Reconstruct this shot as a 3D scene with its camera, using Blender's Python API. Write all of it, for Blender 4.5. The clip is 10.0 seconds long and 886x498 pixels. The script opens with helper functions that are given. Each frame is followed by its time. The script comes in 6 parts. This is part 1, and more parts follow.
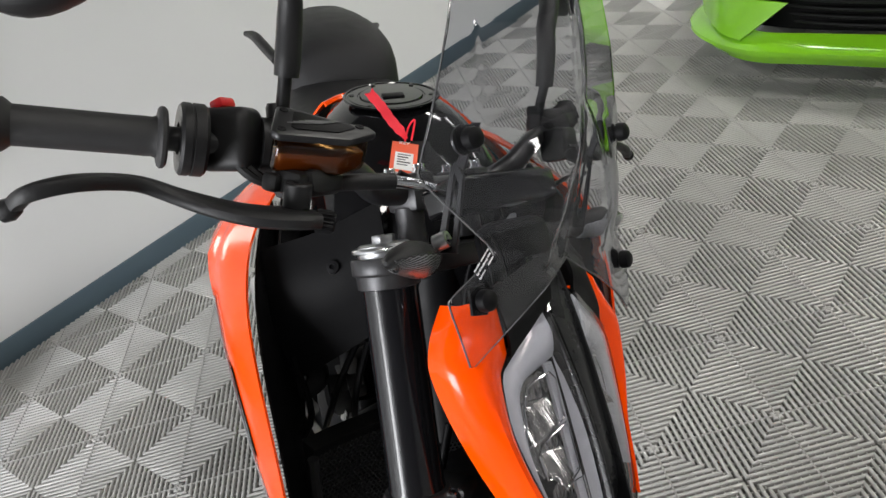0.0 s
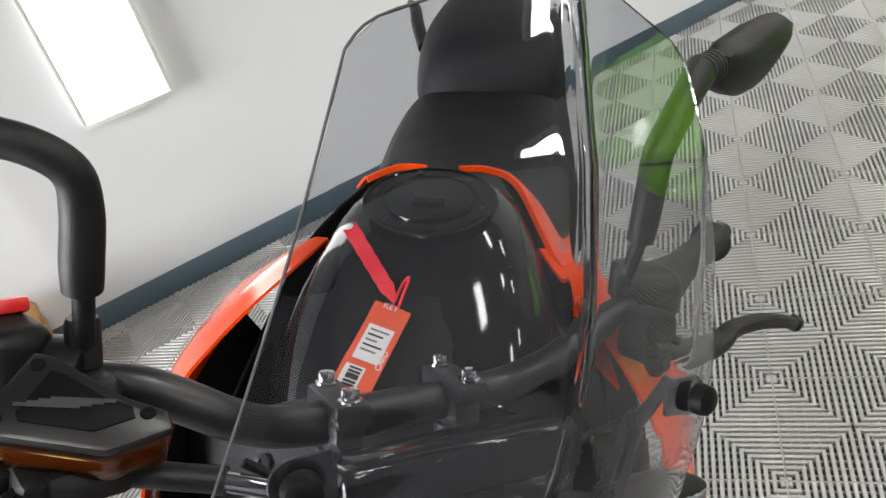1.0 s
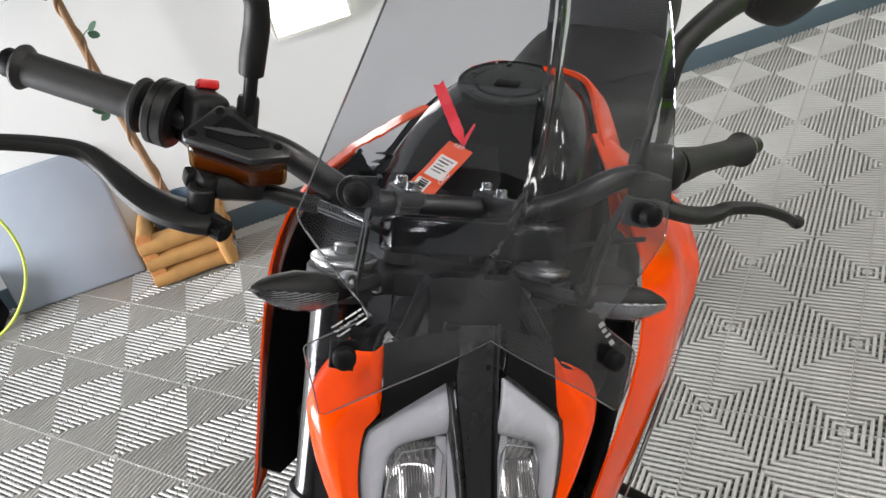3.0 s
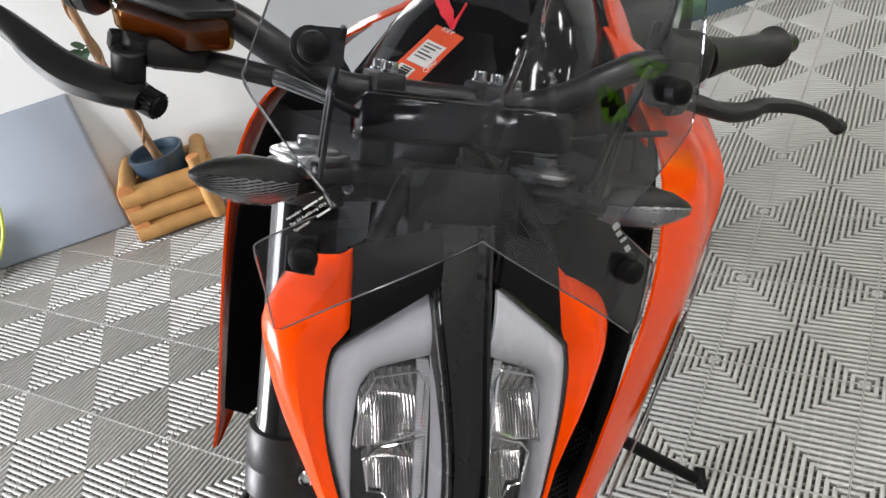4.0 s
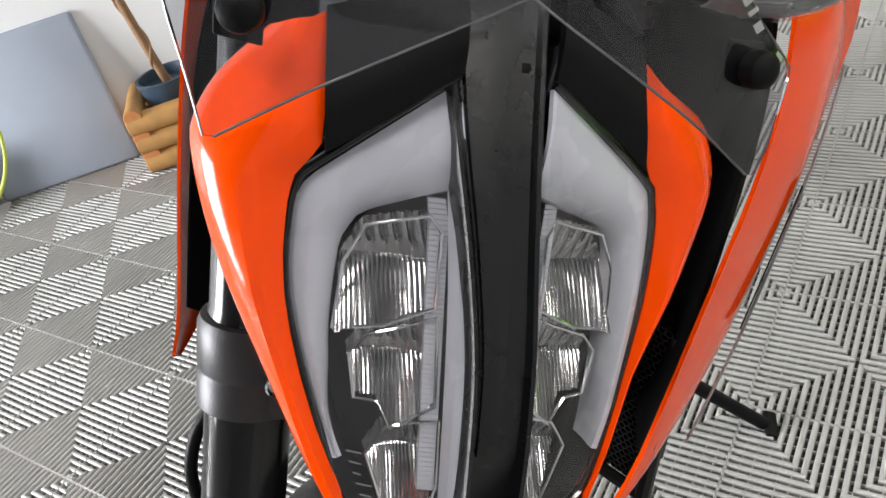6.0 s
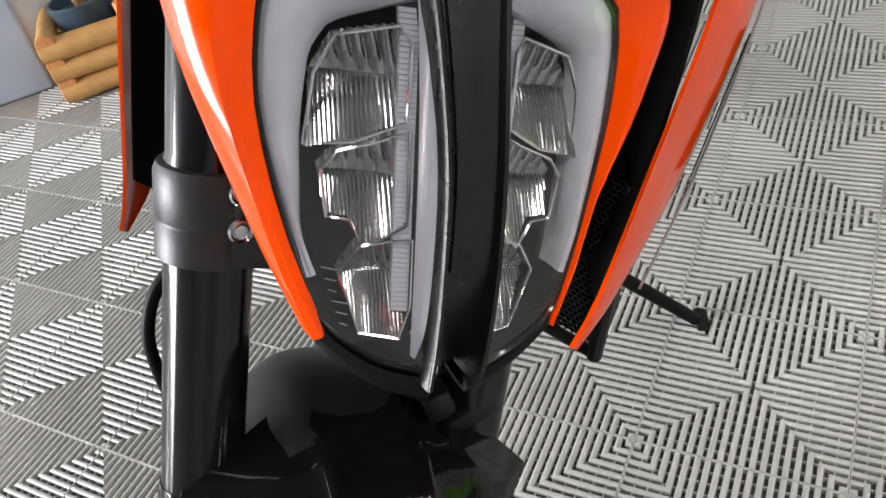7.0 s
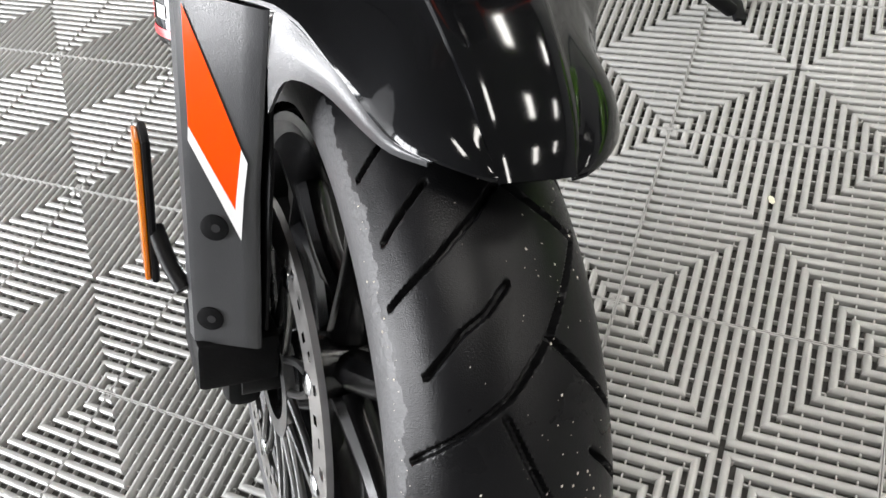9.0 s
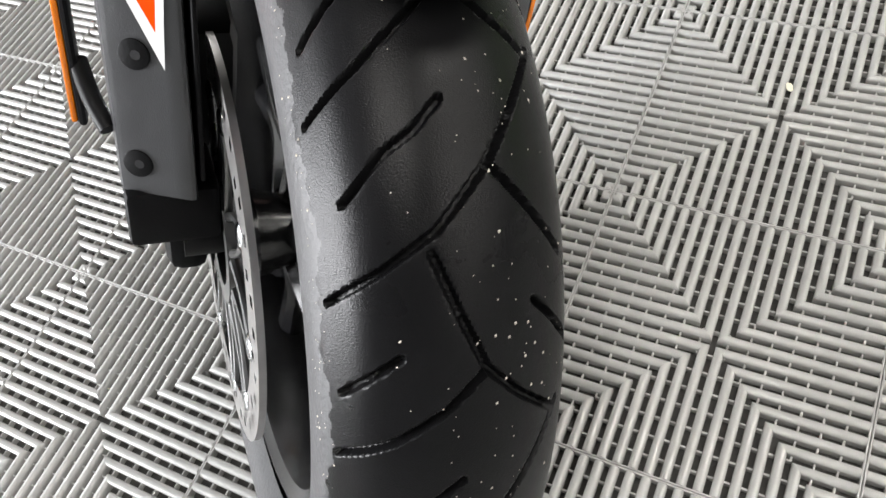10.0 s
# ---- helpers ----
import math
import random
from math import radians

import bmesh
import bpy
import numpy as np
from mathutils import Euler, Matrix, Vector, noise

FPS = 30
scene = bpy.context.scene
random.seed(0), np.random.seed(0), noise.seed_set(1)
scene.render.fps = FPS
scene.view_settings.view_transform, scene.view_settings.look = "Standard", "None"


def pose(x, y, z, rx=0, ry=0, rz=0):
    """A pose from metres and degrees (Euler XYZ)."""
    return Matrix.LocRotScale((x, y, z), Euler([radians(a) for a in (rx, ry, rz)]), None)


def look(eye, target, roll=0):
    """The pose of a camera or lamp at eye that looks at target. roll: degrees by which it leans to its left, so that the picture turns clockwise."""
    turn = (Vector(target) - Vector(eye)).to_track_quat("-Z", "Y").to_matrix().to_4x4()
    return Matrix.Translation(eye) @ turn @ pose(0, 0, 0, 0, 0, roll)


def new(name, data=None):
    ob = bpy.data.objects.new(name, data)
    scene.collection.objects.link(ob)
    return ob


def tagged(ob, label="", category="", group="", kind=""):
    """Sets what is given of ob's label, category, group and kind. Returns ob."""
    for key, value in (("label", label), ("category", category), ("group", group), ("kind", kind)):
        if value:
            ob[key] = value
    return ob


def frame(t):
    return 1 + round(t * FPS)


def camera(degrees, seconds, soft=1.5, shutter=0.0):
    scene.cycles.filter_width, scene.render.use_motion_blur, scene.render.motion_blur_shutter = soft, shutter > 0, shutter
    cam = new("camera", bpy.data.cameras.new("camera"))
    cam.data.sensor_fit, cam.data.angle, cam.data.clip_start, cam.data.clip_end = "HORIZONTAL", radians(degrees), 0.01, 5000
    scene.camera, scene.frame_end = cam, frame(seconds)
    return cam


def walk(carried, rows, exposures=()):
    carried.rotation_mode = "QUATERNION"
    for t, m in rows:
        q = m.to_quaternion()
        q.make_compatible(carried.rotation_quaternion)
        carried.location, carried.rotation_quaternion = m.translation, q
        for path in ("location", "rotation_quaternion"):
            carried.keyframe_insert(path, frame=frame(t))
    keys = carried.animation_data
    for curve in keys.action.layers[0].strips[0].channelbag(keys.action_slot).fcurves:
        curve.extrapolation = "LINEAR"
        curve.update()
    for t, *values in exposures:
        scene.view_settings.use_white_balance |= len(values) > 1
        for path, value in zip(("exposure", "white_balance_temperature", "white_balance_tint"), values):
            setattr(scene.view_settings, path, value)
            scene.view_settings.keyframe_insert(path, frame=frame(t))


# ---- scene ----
cam = camera(59.1, 10.0)
PATH = [
    (0, (-0.352, -0.968, 1.438), (-0.35, 0.746, 0.408), -15.3),
    (0.5, (-0.174, -0.752, 1.432), (-0.469, 0.909, 0.357), -17.1),
    (1, (-0.107, -0.548, 1.439), (-0.76, 1.011, 0.37), -17.1),
    (1.5, (0.017, -0.533, 1.464), (-0.959, 0.879, 0.438), -16.8),
    (2, (0.065, -0.591, 1.487), (-1.005, 0.767, 0.482), -16.7),
    (2.5, (0.07, -0.697, 1.46), (-0.979, 0.668, 0.442), -16.3),
    (3, (0.077, -0.76, 1.437), (-0.933, 0.61, 0.388), -15.6),
    (3.2, (0.082, -0.775, 1.426), (-0.917, 0.59, 0.36), -15.4),
    (4.3, (-0.016, -0.656, 1.261), (-1.024, 0.664, 0.145), -15.7),
    (4.5, (-0.052, -0.62, 1.227), (-1.074, 0.691, 0.116), -15.9),
    (5, (-0.074, -0.596, 1.168), (-1.144, 0.682, 0.063), -17.1),
    (5.2, (-0.078, -0.597, 1.15), (-1.145, 0.661, 0.021), -17.1),
    (6.3, (-0.053, -0.632, 1.123), (-1.098, 0.588, -0.068), -17.4),
    (6.5, (-0.05, -0.64, 1.123), (-1.061, 0.578, -0.1), -17.0),
    (7, (-0.071, -0.677, 1.076), (-0.952, 0.554, -0.232), -15.6),
    (7.5, (-0.14, -0.731, 1.019), (-0.828, 0.526, -0.376), -12.2),
    (8, (-0.243, -0.776, 0.976), (-0.706, 0.499, -0.494), -8.6),
    (8.5, (-0.262, -0.781, 0.955), (-0.711, 0.441, -0.563), -9.4),
    (9, (-0.146, -0.811, 0.827), (-0.896, 0.197, -0.729), -18.8),
    (9.5, (-0.103, -0.792, 0.735), (-0.971, 0.045, -0.861), -23.8),
    (10, (-0.119, -0.804, 0.747), (-0.876, 0.024, -0.909), -21.7),
]
walk(cam, [(t, look(eye, target, roll)) for t, eye, target, roll in PATH], [(0, -0.27), (0.6, -0.08), (1.2, 0.15), (2.5, 0.14), (5.0, 0.1), (7.0, 0.14), (8.2, 0.23), (10, 0.52)])

# ---------- light ----------
world = bpy.data.worlds.new("world")
scene.world = world
world.use_nodes = True
world.node_tree.nodes["Background"].inputs[0].default_value = (0.75, 0.85, 1.0, 1)
world.node_tree.nodes["Background"].inputs[1].default_value = 1.2
DAYLIGHT = 740.0

# ---------- materials ----------


def mat(name, col, rough=0.5, metal=0.0, var=0.12, scale=30.0, bump=0.0, bscale=400.0, coat=0.0, emit=0.0, spec=0.5, rvar=0.1, fleck=0.0, rand=0.0):
    """A procedural surface: base colour with two scales of variation, roughness variation and fine relief."""
    m = bpy.data.materials.new(name)
    m.use_nodes = True
    nt = m.node_tree
    b = nt.nodes["Principled BSDF"]
    tc = nt.nodes.new("ShaderNodeTexCoord")
    big = nt.nodes.new("ShaderNodeTexNoise")
    big.inputs["Scale"].default_value = scale
    big.inputs["Detail"].default_value = 5
    nt.links.new(tc.outputs["Object"], big.inputs["Vector"])
    fine = nt.nodes.new("ShaderNodeTexNoise")
    fine.inputs["Scale"].default_value = bscale
    fine.inputs["Detail"].default_value = 2
    nt.links.new(tc.outputs["Object"], fine.inputs["Vector"])
    ramp = nt.nodes.new("ShaderNodeMix")
    ramp.data_type = "RGBA"
    ramp.inputs[6].default_value = (*[c * (1 - var) for c in col], 1)
    ramp.inputs[7].default_value = (*[min(1, c * (1 + var)) for c in col], 1)
    nt.links.new(big.outputs[0], ramp.inputs[0])
    out = ramp.outputs[2]
    if rand:
        info = nt.nodes.new("ShaderNodeObjectInfo")
        mul = nt.nodes.new("ShaderNodeMath")
        mul.operation = "MULTIPLY_ADD"
        mul.inputs[1].default_value, mul.inputs[2].default_value = rand, 1 - rand / 2
        nt.links.new(info.outputs["Random"], mul.inputs[0])
        mx = nt.nodes.new("ShaderNodeVectorMath")
        mx.operation = "SCALE"
        nt.links.new(out, mx.inputs[0])
        nt.links.new(mul.outputs[0], mx.inputs["Scale"])
        out = mx.outputs[0]
    nt.links.new(out, b.inputs["Base Color"])
    rr = nt.nodes.new("ShaderNodeMapRange")
    rr.inputs[3].default_value, rr.inputs[4].default_value = max(0.02, rough - rvar), min(1, rough + rvar)
    nt.links.new(big.outputs[0], rr.inputs[0])
    nt.links.new(rr.outputs[0], b.inputs["Roughness"])
    b.inputs["Metallic"].default_value = metal
    b.inputs["Specular IOR Level"].default_value = spec
    b.inputs["Coat Weight"].default_value = coat
    b.inputs["Coat Roughness"].default_value = 0.04
    if bump:
        bp = nt.nodes.new("ShaderNodeBump")
        bp.inputs["Strength"].default_value = bump
        bp.inputs["Distance"].default_value = 0.001
        nt.links.new(fine.outputs[0], bp.inputs["Height"])
        nt.links.new(bp.outputs[0], b.inputs["Normal"])
    if emit:
        b.inputs["Emission Color"].default_value = (1, 0.968, 0.922, 1)
        b.inputs["Emission Strength"].default_value = emit
    return m


def acrylic(name, tint, ior=1.49):
    """A solid moulded sheet that bends and mirrors what is seen through it."""
    m = bpy.data.materials.new(name)
    m.use_nodes = True
    nt = m.node_tree
    nt.nodes.clear()
    o = nt.nodes.new("ShaderNodeOutputMaterial")
    g = nt.nodes.new("ShaderNodeBsdfGlass")
    g.inputs["Color"].default_value = (*tint, 1)
    g.inputs["Roughness"].default_value = 0.0
    g.inputs["IOR"].default_value = ior
    nt.links.new(g.outputs[0], o.inputs[0])
    return m


def glass(name, tint, gloss=0.06):
    """A thin clear sheet: see-through with its tint, mirroring by Fresnel."""
    m = bpy.data.materials.new(name)
    m.use_nodes = True
    nt = m.node_tree
    nt.nodes.clear()
    o = nt.nodes.new("ShaderNodeOutputMaterial")
    t = nt.nodes.new("ShaderNodeBsdfTransparent")
    t.inputs[0].default_value = (*tint, 1)
    g = nt.nodes.new("ShaderNodeBsdfGlossy")
    g.inputs["Roughness"].default_value = gloss
    lw = nt.nodes.new("ShaderNodeLayerWeight")
    lw.inputs[0].default_value = 0.5
    pw = nt.nodes.new("ShaderNodeMath")
    pw.operation, pw.inputs[1].default_value = "POWER", 5.0
    nt.links.new(lw.outputs["Facing"], pw.inputs[0])
    fr = nt.nodes.new("ShaderNodeMath")
    fr.operation, fr.inputs[1].default_value, fr.inputs[2].default_value = "MULTIPLY_ADD", 0.9, 0.045
    nt.links.new(pw.outputs[0], fr.inputs[0])
    mx = nt.nodes.new("ShaderNodeMixShader")
    nt.links.new(fr.outputs[0], mx.inputs[0])
    nt.links.new(t.outputs[0], mx.inputs[1])
    nt.links.new(g.outputs[0], mx.inputs[2])
    nt.links.new(mx.outputs[0], o.inputs[0])
    return m


ORANGE = mat("orange_paint", (0.93, 0.068, 0.0), 0.13, var=0.03, rvar=0.03, spec=0.28)
GLOSS = mat("gloss_black", (0.004, 0.004, 0.0045), 0.08, rvar=0.03, spec=0.45)
LACQUER = mat("black_lacquer", (0.005, 0.0052, 0.0058), 0.075, rvar=0.025, spec=0.24)
PLASTIC = mat("black_plastic", (0.0095, 0.0095, 0.01), 0.47, bump=0.25, bscale=1300, spec=0.3)
DARK = mat("dark_plastic", (0.004, 0.004, 0.0045), 0.5, bump=0.15, spec=0.13)
GREYPL = mat("grey_plastic", (0.05, 0.051, 0.054), 0.32, bump=0.2, bscale=1100)
EDGE = mat("edge_satin", (0.4, 0.4, 0.41), 0.3)
SATIN = mat("satin_black", (0.008, 0.008, 0.009), 0.36, bump=0.05)
GRIT = mat("pale_grit", (0.6, 0.55, 0.48), 0.8, var=0.3, scale=200)
RUBBER = mat("grip_rubber", (0.012, 0.012, 0.0125), 0.6, bump=0.3, bscale=1500)
TYRE = mat("tyre_rubber", (0.006, 0.006, 0.0065), 0.3, spec=0.16, var=0.5, scale=14, bump=0.2, bscale=1300, rvar=0.12)
SIDEWALL = mat("sidewall_rubber", (0.045, 0.045, 0.047), 0.55, var=0.4, scale=45, bump=0.5, bscale=260)
FORK = mat("anodised_fork", (0.007, 0.007, 0.008), 0.13, rvar=0.03, spec=0.42)
CLAMP = mat("clamp_metal", (0.045, 0.045, 0.047), 0.4, 0.6, bump=0.15)
CHROME = mat("chrome", (0.75, 0.76, 0.78), 0.12, 1.0, rvar=0.05)
SILVER = mat("aluminium", (0.55, 0.56, 0.57), 0.3, 1.0, bump=0.1)
STEEL = mat("brake_steel", (0.42, 0.41, 0.40), 0.33, 1.0, var=0.2, scale=80)
MESH = mat("radiator_black", (0.006, 0.006, 0.006), 0.45, spec=0.3)
WHITEPL = mat("drl_white", (0.54, 0.56, 0.62), 0.26, var=0.06, coat=0.5)
REFLECT = mat("reflector_chrome", (0.4, 0.4, 0.4), 0.16, 1.0, rvar=0.06)
RED = mat("red_plastic", (0.6, 0.012, 0.015), 0.35)
REDTAG = mat("red_ribbon", (0.75, 0.01, 0.03), 0.55)
WHITE = mat("white_print", (0.8, 0.8, 0.8), 0.5)
DIMPRINT = mat("dim_print", (0.32, 0.32, 0.33), 0.5)
BLACKPRINT = mat("black_print", (0.02, 0.02, 0.02), 0.5)
AMBER = mat("amber_reflector", (0.85, 0.21, 0.0), 0.2, coat=0.7)
FLUID = mat("brake_fluid", (0.26, 0.09, 0.01), 0.15, coat=0.8)
COPPER = mat("heat_tinted_steel", (0.55, 0.36, 0.28), 0.3, 1.0, var=0.3, scale=12)
GOLD = mat("gold_tinted_steel", (0.7, 0.55, 0.22), 0.28, 1.0)
GREYMET = mat("cast_metal", (0.5, 0.5, 0.5), 0.45, 0.8, bump=0.3)
SEAT = mat("seat_vinyl", (0.012, 0.012, 0.013), 0.5, bump=0.6, bscale=1200, spec=0.3)
RIM = mat("rim_black", (0.006, 0.006, 0.0065), 0.24, rvar=0.06, spec=0.5)
CARRIER = mat("carrier_steel", (0.2, 0.2, 0.2), 0.3, 1.0)
SMOKE = acrylic("smoked_acrylic", (0.81, 0.815, 0.835))
CLEAR = glass("clear_lens", (0.985, 0.98, 0.985), 0.02)
SMOKELENS = glass("smoked_lens", (0.93, 0.93, 0.94))
SHEETEDGE = mat("acrylic_edge", (0.1, 0.1, 0.105), 0.15, coat=0.5)
SPINE = mat("spine_satin", (0.007, 0.0075, 0.0085), 0.28, bump=0.15, bscale=1400, spec=0.4)
STRIPE = mat("grey_stripe", (0.22, 0.22, 0.23), 0.35, 0.5)
TILE = mat("tile_plastic", (0.42, 0.418, 0.402), 0.22, spec=1.0, var=0.1, scale=5, bump=0.1, bscale=700, rand=0.1)
UNDER = mat("under_floor", (0.07, 0.068, 0.064), 0.9, scale=8)
WALL = mat("wall_paint", (0.78, 0.785, 0.79), 0.75, var=0.025, scale=3, bump=0.25, bscale=160)
# mid tone of the unseen near wall, chosen for what the bike mirrors
MIDWALL = mat("mid_wall_tone", (0.45, 0.45, 0.45), 0.75, var=0.04, scale=3, bump=0.25, bscale=160)
# grey of the unseen right wall, set to balance fill light and reflections
GREYWALL = mat("grey_wall_tone", (0.33, 0.33, 0.335), 0.75, var=0.04, scale=3, bump=0.25, bscale=160)
CEIL = mat("ceiling_paint", (0.07, 0.07, 0.072), 0.85, var=0.1, scale=3)
SKIRT = mat("skirting_blue_grey", (0.085, 0.125, 0.155), 0.45, var=0.08, scale=6)
MATBLUE = mat("pad_blue_grey", (0.34, 0.385, 0.46), 0.6, var=0.06, scale=9, bump=0.4)
LOG = mat("peeled_log", (0.47, 0.25, 0.08), 0.6, var=0.3, scale=22, bump=0.5, bscale=120)
LOGEND = mat("log_end", (0.55, 0.22, 0.07), 0.7, var=0.3, scale=40)
POT = mat("pot_dark_blue", (0.03, 0.055, 0.085), 0.4)
BARK = mat("twisted_bark", (0.25, 0.14, 0.07), 0.75, var=0.4, scale=35, bump=0.8, bscale=90)
LEAF = mat("silk_leaf", (0.045, 0.10, 0.06), 0.55, var=0.35, scale=30)
PETAL = mat("rose_petal", (0.85, 0.8, 0.62), 0.6, var=0.1)
CABLE = mat("yellow_cable", (0.55, 0.65, 0.08), 0.4)
LIME = mat("lime_paint", (0.28, 0.72, 0.02), 0.2, var=0.04, coat=0.8, rvar=0.04)
PANEL = mat("lit_diffuser", (0.9, 0.9, 0.88), 0.5, emit=38.0)
WALLPANEL = mat("lit_wall_diffuser", (0.9, 0.9, 0.88), 0.5, emit=5.0)
FRAMEW = mat("panel_frame", (0.75, 0.74, 0.7), 0.4)
DARKRED = mat("dark_red_plastic", (0.16, 0.008, 0.01), 0.4)

# ---------- mesh helpers ----------
V = Vector


def link(name, bm, material, parent=None, label="", sharp=38):
    me = bpy.data.meshes.new(name)
    bmesh.ops.recalc_face_normals(bm, faces=bm.faces)
    bm.to_mesh(me)
    bm.free()
    me.polygons.foreach_set("use_smooth", [True] * len(me.polygons))
    me.set_sharp_from_angle(angle=radians(sharp))
    me.materials.append(material)
    ob = new(name, me)
    if parent:
        ob.parent = parent
    if label:
        ob["label"] = label
    return ob


def smooth_line(pts, sub=4, closed=False):
    """Catmull-Rom points through pts."""
    p = [V(q) for q in pts]
    n = len(p)
    if sub < 2 or n < 3:
        return p
    out = []
    for i in range(n if closed else n - 1):
        if closed:
            a, b, c, d = p[i - 1], p[i], p[(i + 1) % n], p[(i + 2) % n]
        else:
            b, c = p[i], p[i + 1]
            a = p[i - 1] if i else b * 2 - c
            d = p[i + 2] if i + 2 < n else c * 2 - b
        for k in range(sub):
            t = k / sub
            out.append(0.5 * ((2 * b) + (c - a) * t + (2 * a - 5 * b + 4 * c - d) * t * t + (3 * b - a - 3 * c + d) * t ** 3))
    if not closed:
        out.append(p[-1])
    return out


def resample(line, n):
    d = [0.0]
    for a, b in zip(line, line[1:]):
        d.append(d[-1] + (b - a).length)
    out, j = [], 0
    for k in range(n):
        s = d[-1] * k / (n - 1)
        while j < len(d) - 2 and d[j + 1] < s:
            j += 1
        t = (s - d[j]) / max(1e-9, d[j + 1] - d[j])
        out.append(line[j].lerp(line[j + 1], min(1, t)))
    return out


def tube(pts, rad, n=14, sub=5, bm=None, cap=True, squash=1.0):
    """A swept round bar through pts; rad is a number or one for each point."""
    bm = bm or bmesh.new()
    line = smooth_line(pts, sub)
    if isinstance(rad, (int, float)):
        rads = [rad] * len(line)
    else:
        rads = [v.x for v in smooth_line([(r, 0, 0) for r in rad], sub)] if sub > 1 and len(pts) > 2 else list(rad)
    if len(rads) != len(line):
        rads = [rads[0] + (rads[-1] - rads[0]) * i / (len(line) - 1) for i in range(len(line))]
    up, rings = None, []
    for i, p in enumerate(line):
        d = (line[min(i + 1, len(line) - 1)] - line[max(i - 1, 0)]).normalized()
        if up is None:
            up = d.orthogonal().normalized()
        up = (up - d * up.dot(d)).normalized()
        side = d.cross(up)
        rings.append([bm.verts.new(p + rads[i] * (math.cos(a) * up + squash * math.sin(a) * side)) for a in (2 * math.pi * k / n for k in range(n))])
    for r, s in zip(rings, rings[1:]):
        for k in range(n):
            bm.faces.new((r[k], r[(k + 1) % n], s[(k + 1) % n], s[k]))
    if cap:
        bm.faces.new(rings[0][::-1])
        bm.faces.new(rings[-1])
    return bm


def lathe(prof, at, axis, n=32, bm=None, closed=False):
    """Turns (radius, height) pairs about an axis through at."""
    bm = bm or bmesh.new()
    axis = V(axis).normalized()
    a = axis.orthogonal().normalized()
    b = axis.cross(a)
    rings = []
    for r, h in prof:
        c = V(at) + axis * h
        if r < 1e-6:
            rings.append([bm.verts.new(c)])
        else:
            rings.append([bm.verts.new(c + r * (math.cos(t) * a + math.sin(t) * b)) for t in (2 * math.pi * k / n for k in range(n))])
    pairs = list(zip(rings, rings[1:])) + ([(rings[-1], rings[0])] if closed else [])
    for r, s in pairs:
        for k in range(n):
            q = [r[k % len(r)], r[(k + 1) % len(r)], s[(k + 1) % len(s)], s[k % len(s)]]
            q = list(dict.fromkeys(q))
            if len(q) > 2:
                bm.faces.new(q)
    return bm


def ngon(bm, pts, depth, bevel=0.0, seg=2):
    """A plate: a flat polygon of points pushed out along depth (a vector), with bevelled edges."""
    tmp = bmesh.new()
    f = tmp.faces.new([tmp.verts.new(V(p)) for p in pts])
    g = bmesh.ops.extrude_face_region(tmp, geom=[f])
    bmesh.ops.translate(tmp, verts=[v for v in g["geom"] if isinstance(v, bmesh.types.BMVert)], vec=V(depth))
    bmesh.ops.recalc_face_normals(tmp, faces=tmp.faces)
    if bevel:
        bmesh.ops.bevel(tmp, geom=tmp.edges[:], offset=bevel, segments=seg, affect="EDGES", profile=0.5)
    join(bm, tmp)
    return bm


def join(bm, other):
    me = bpy.data.meshes.new("tmp")
    other.to_mesh(me)
    other.free()
    bm.from_mesh(me)
    bpy.data.meshes.remove(me)


def rbox(c, s, bevel=0.004, rot=None, bm=None, seg=2, taper=1.0):
    """A rounded box: centre, size, bevel and a turn (Euler degrees); taper narrows its top."""
    bm = bm or bmesh.new()
    tmp = bmesh.new()
    bmesh.ops.create_cube(tmp, size=1)
    for v in tmp.verts:
        k = taper if v.co.z > 0 else 1
        v.co = V((v.co.x * s[0] * k, v.co.y * s[1] * k, v.co.z * s[2]))
    if bevel:
        bmesh.ops.bevel(tmp, geom=tmp.edges[:], offset=bevel, segments=seg, affect="EDGES", profile=0.5)
    tmp.transform(Matrix.Translation(c) @ (Euler([radians(a) for a in rot]).to_matrix().to_4x4() if rot else Matrix()))
    join(bm, tmp)
    return bm


def shell(lines, nu=14, thick=0.003, sub=3, across=3, curved=True, bm=None):
    """A curved panel lofted through polylines, with thickness towards the back of its faces."""
    bm = bm or bmesh.new()
    rows = [resample(smooth_line(l, sub), nu) for l in lines]
    cols = []
    for k in range(nu):
        c = [r[k] for r in rows]
        cols.append(smooth_line(c, across) if curved else [p for a, b in zip(c, c[1:]) for p in [a.lerp(b, t / across) for t in range(across)]] + [c[-1]])
    m = len(cols[0])

    def normal(k, j):
        du = cols[min(k + 1, nu - 1)][j] - cols[max(k - 1, 0)][j]
        dv = cols[k][min(j + 1, m - 1)] - cols[k][max(j - 1, 0)]
        n = du.cross(dv)
        return n.normalized() if n.length > 1e-12 else V((0, 0, 0))

    top = [[bm.verts.new(p) for p in c] for c in cols]
    low = [[bm.verts.new(cols[k][j] - thick * normal(k, j)) for j in range(m)] for k in range(nu)]
    for k in range(nu - 1):
        for j in range(m - 1):
            bm.faces.new((top[k][j], top[k + 1][j], top[k + 1][j + 1], top[k][j + 1]))
            bm.faces.new((low[k][j + 1], low[k + 1][j + 1], low[k + 1][j], low[k][j]))
    for k in range(nu - 1):
        for j in (0, m - 1):
            bm.faces.new((top[k][j], low[k][j], low[k + 1][j], top[k + 1][j]))
    for j in range(m - 1):
        for k in (0, nu - 1):
            bm.faces.new((top[k][j], top[k][j + 1], low[k][j + 1], low[k][j]))
    return bm


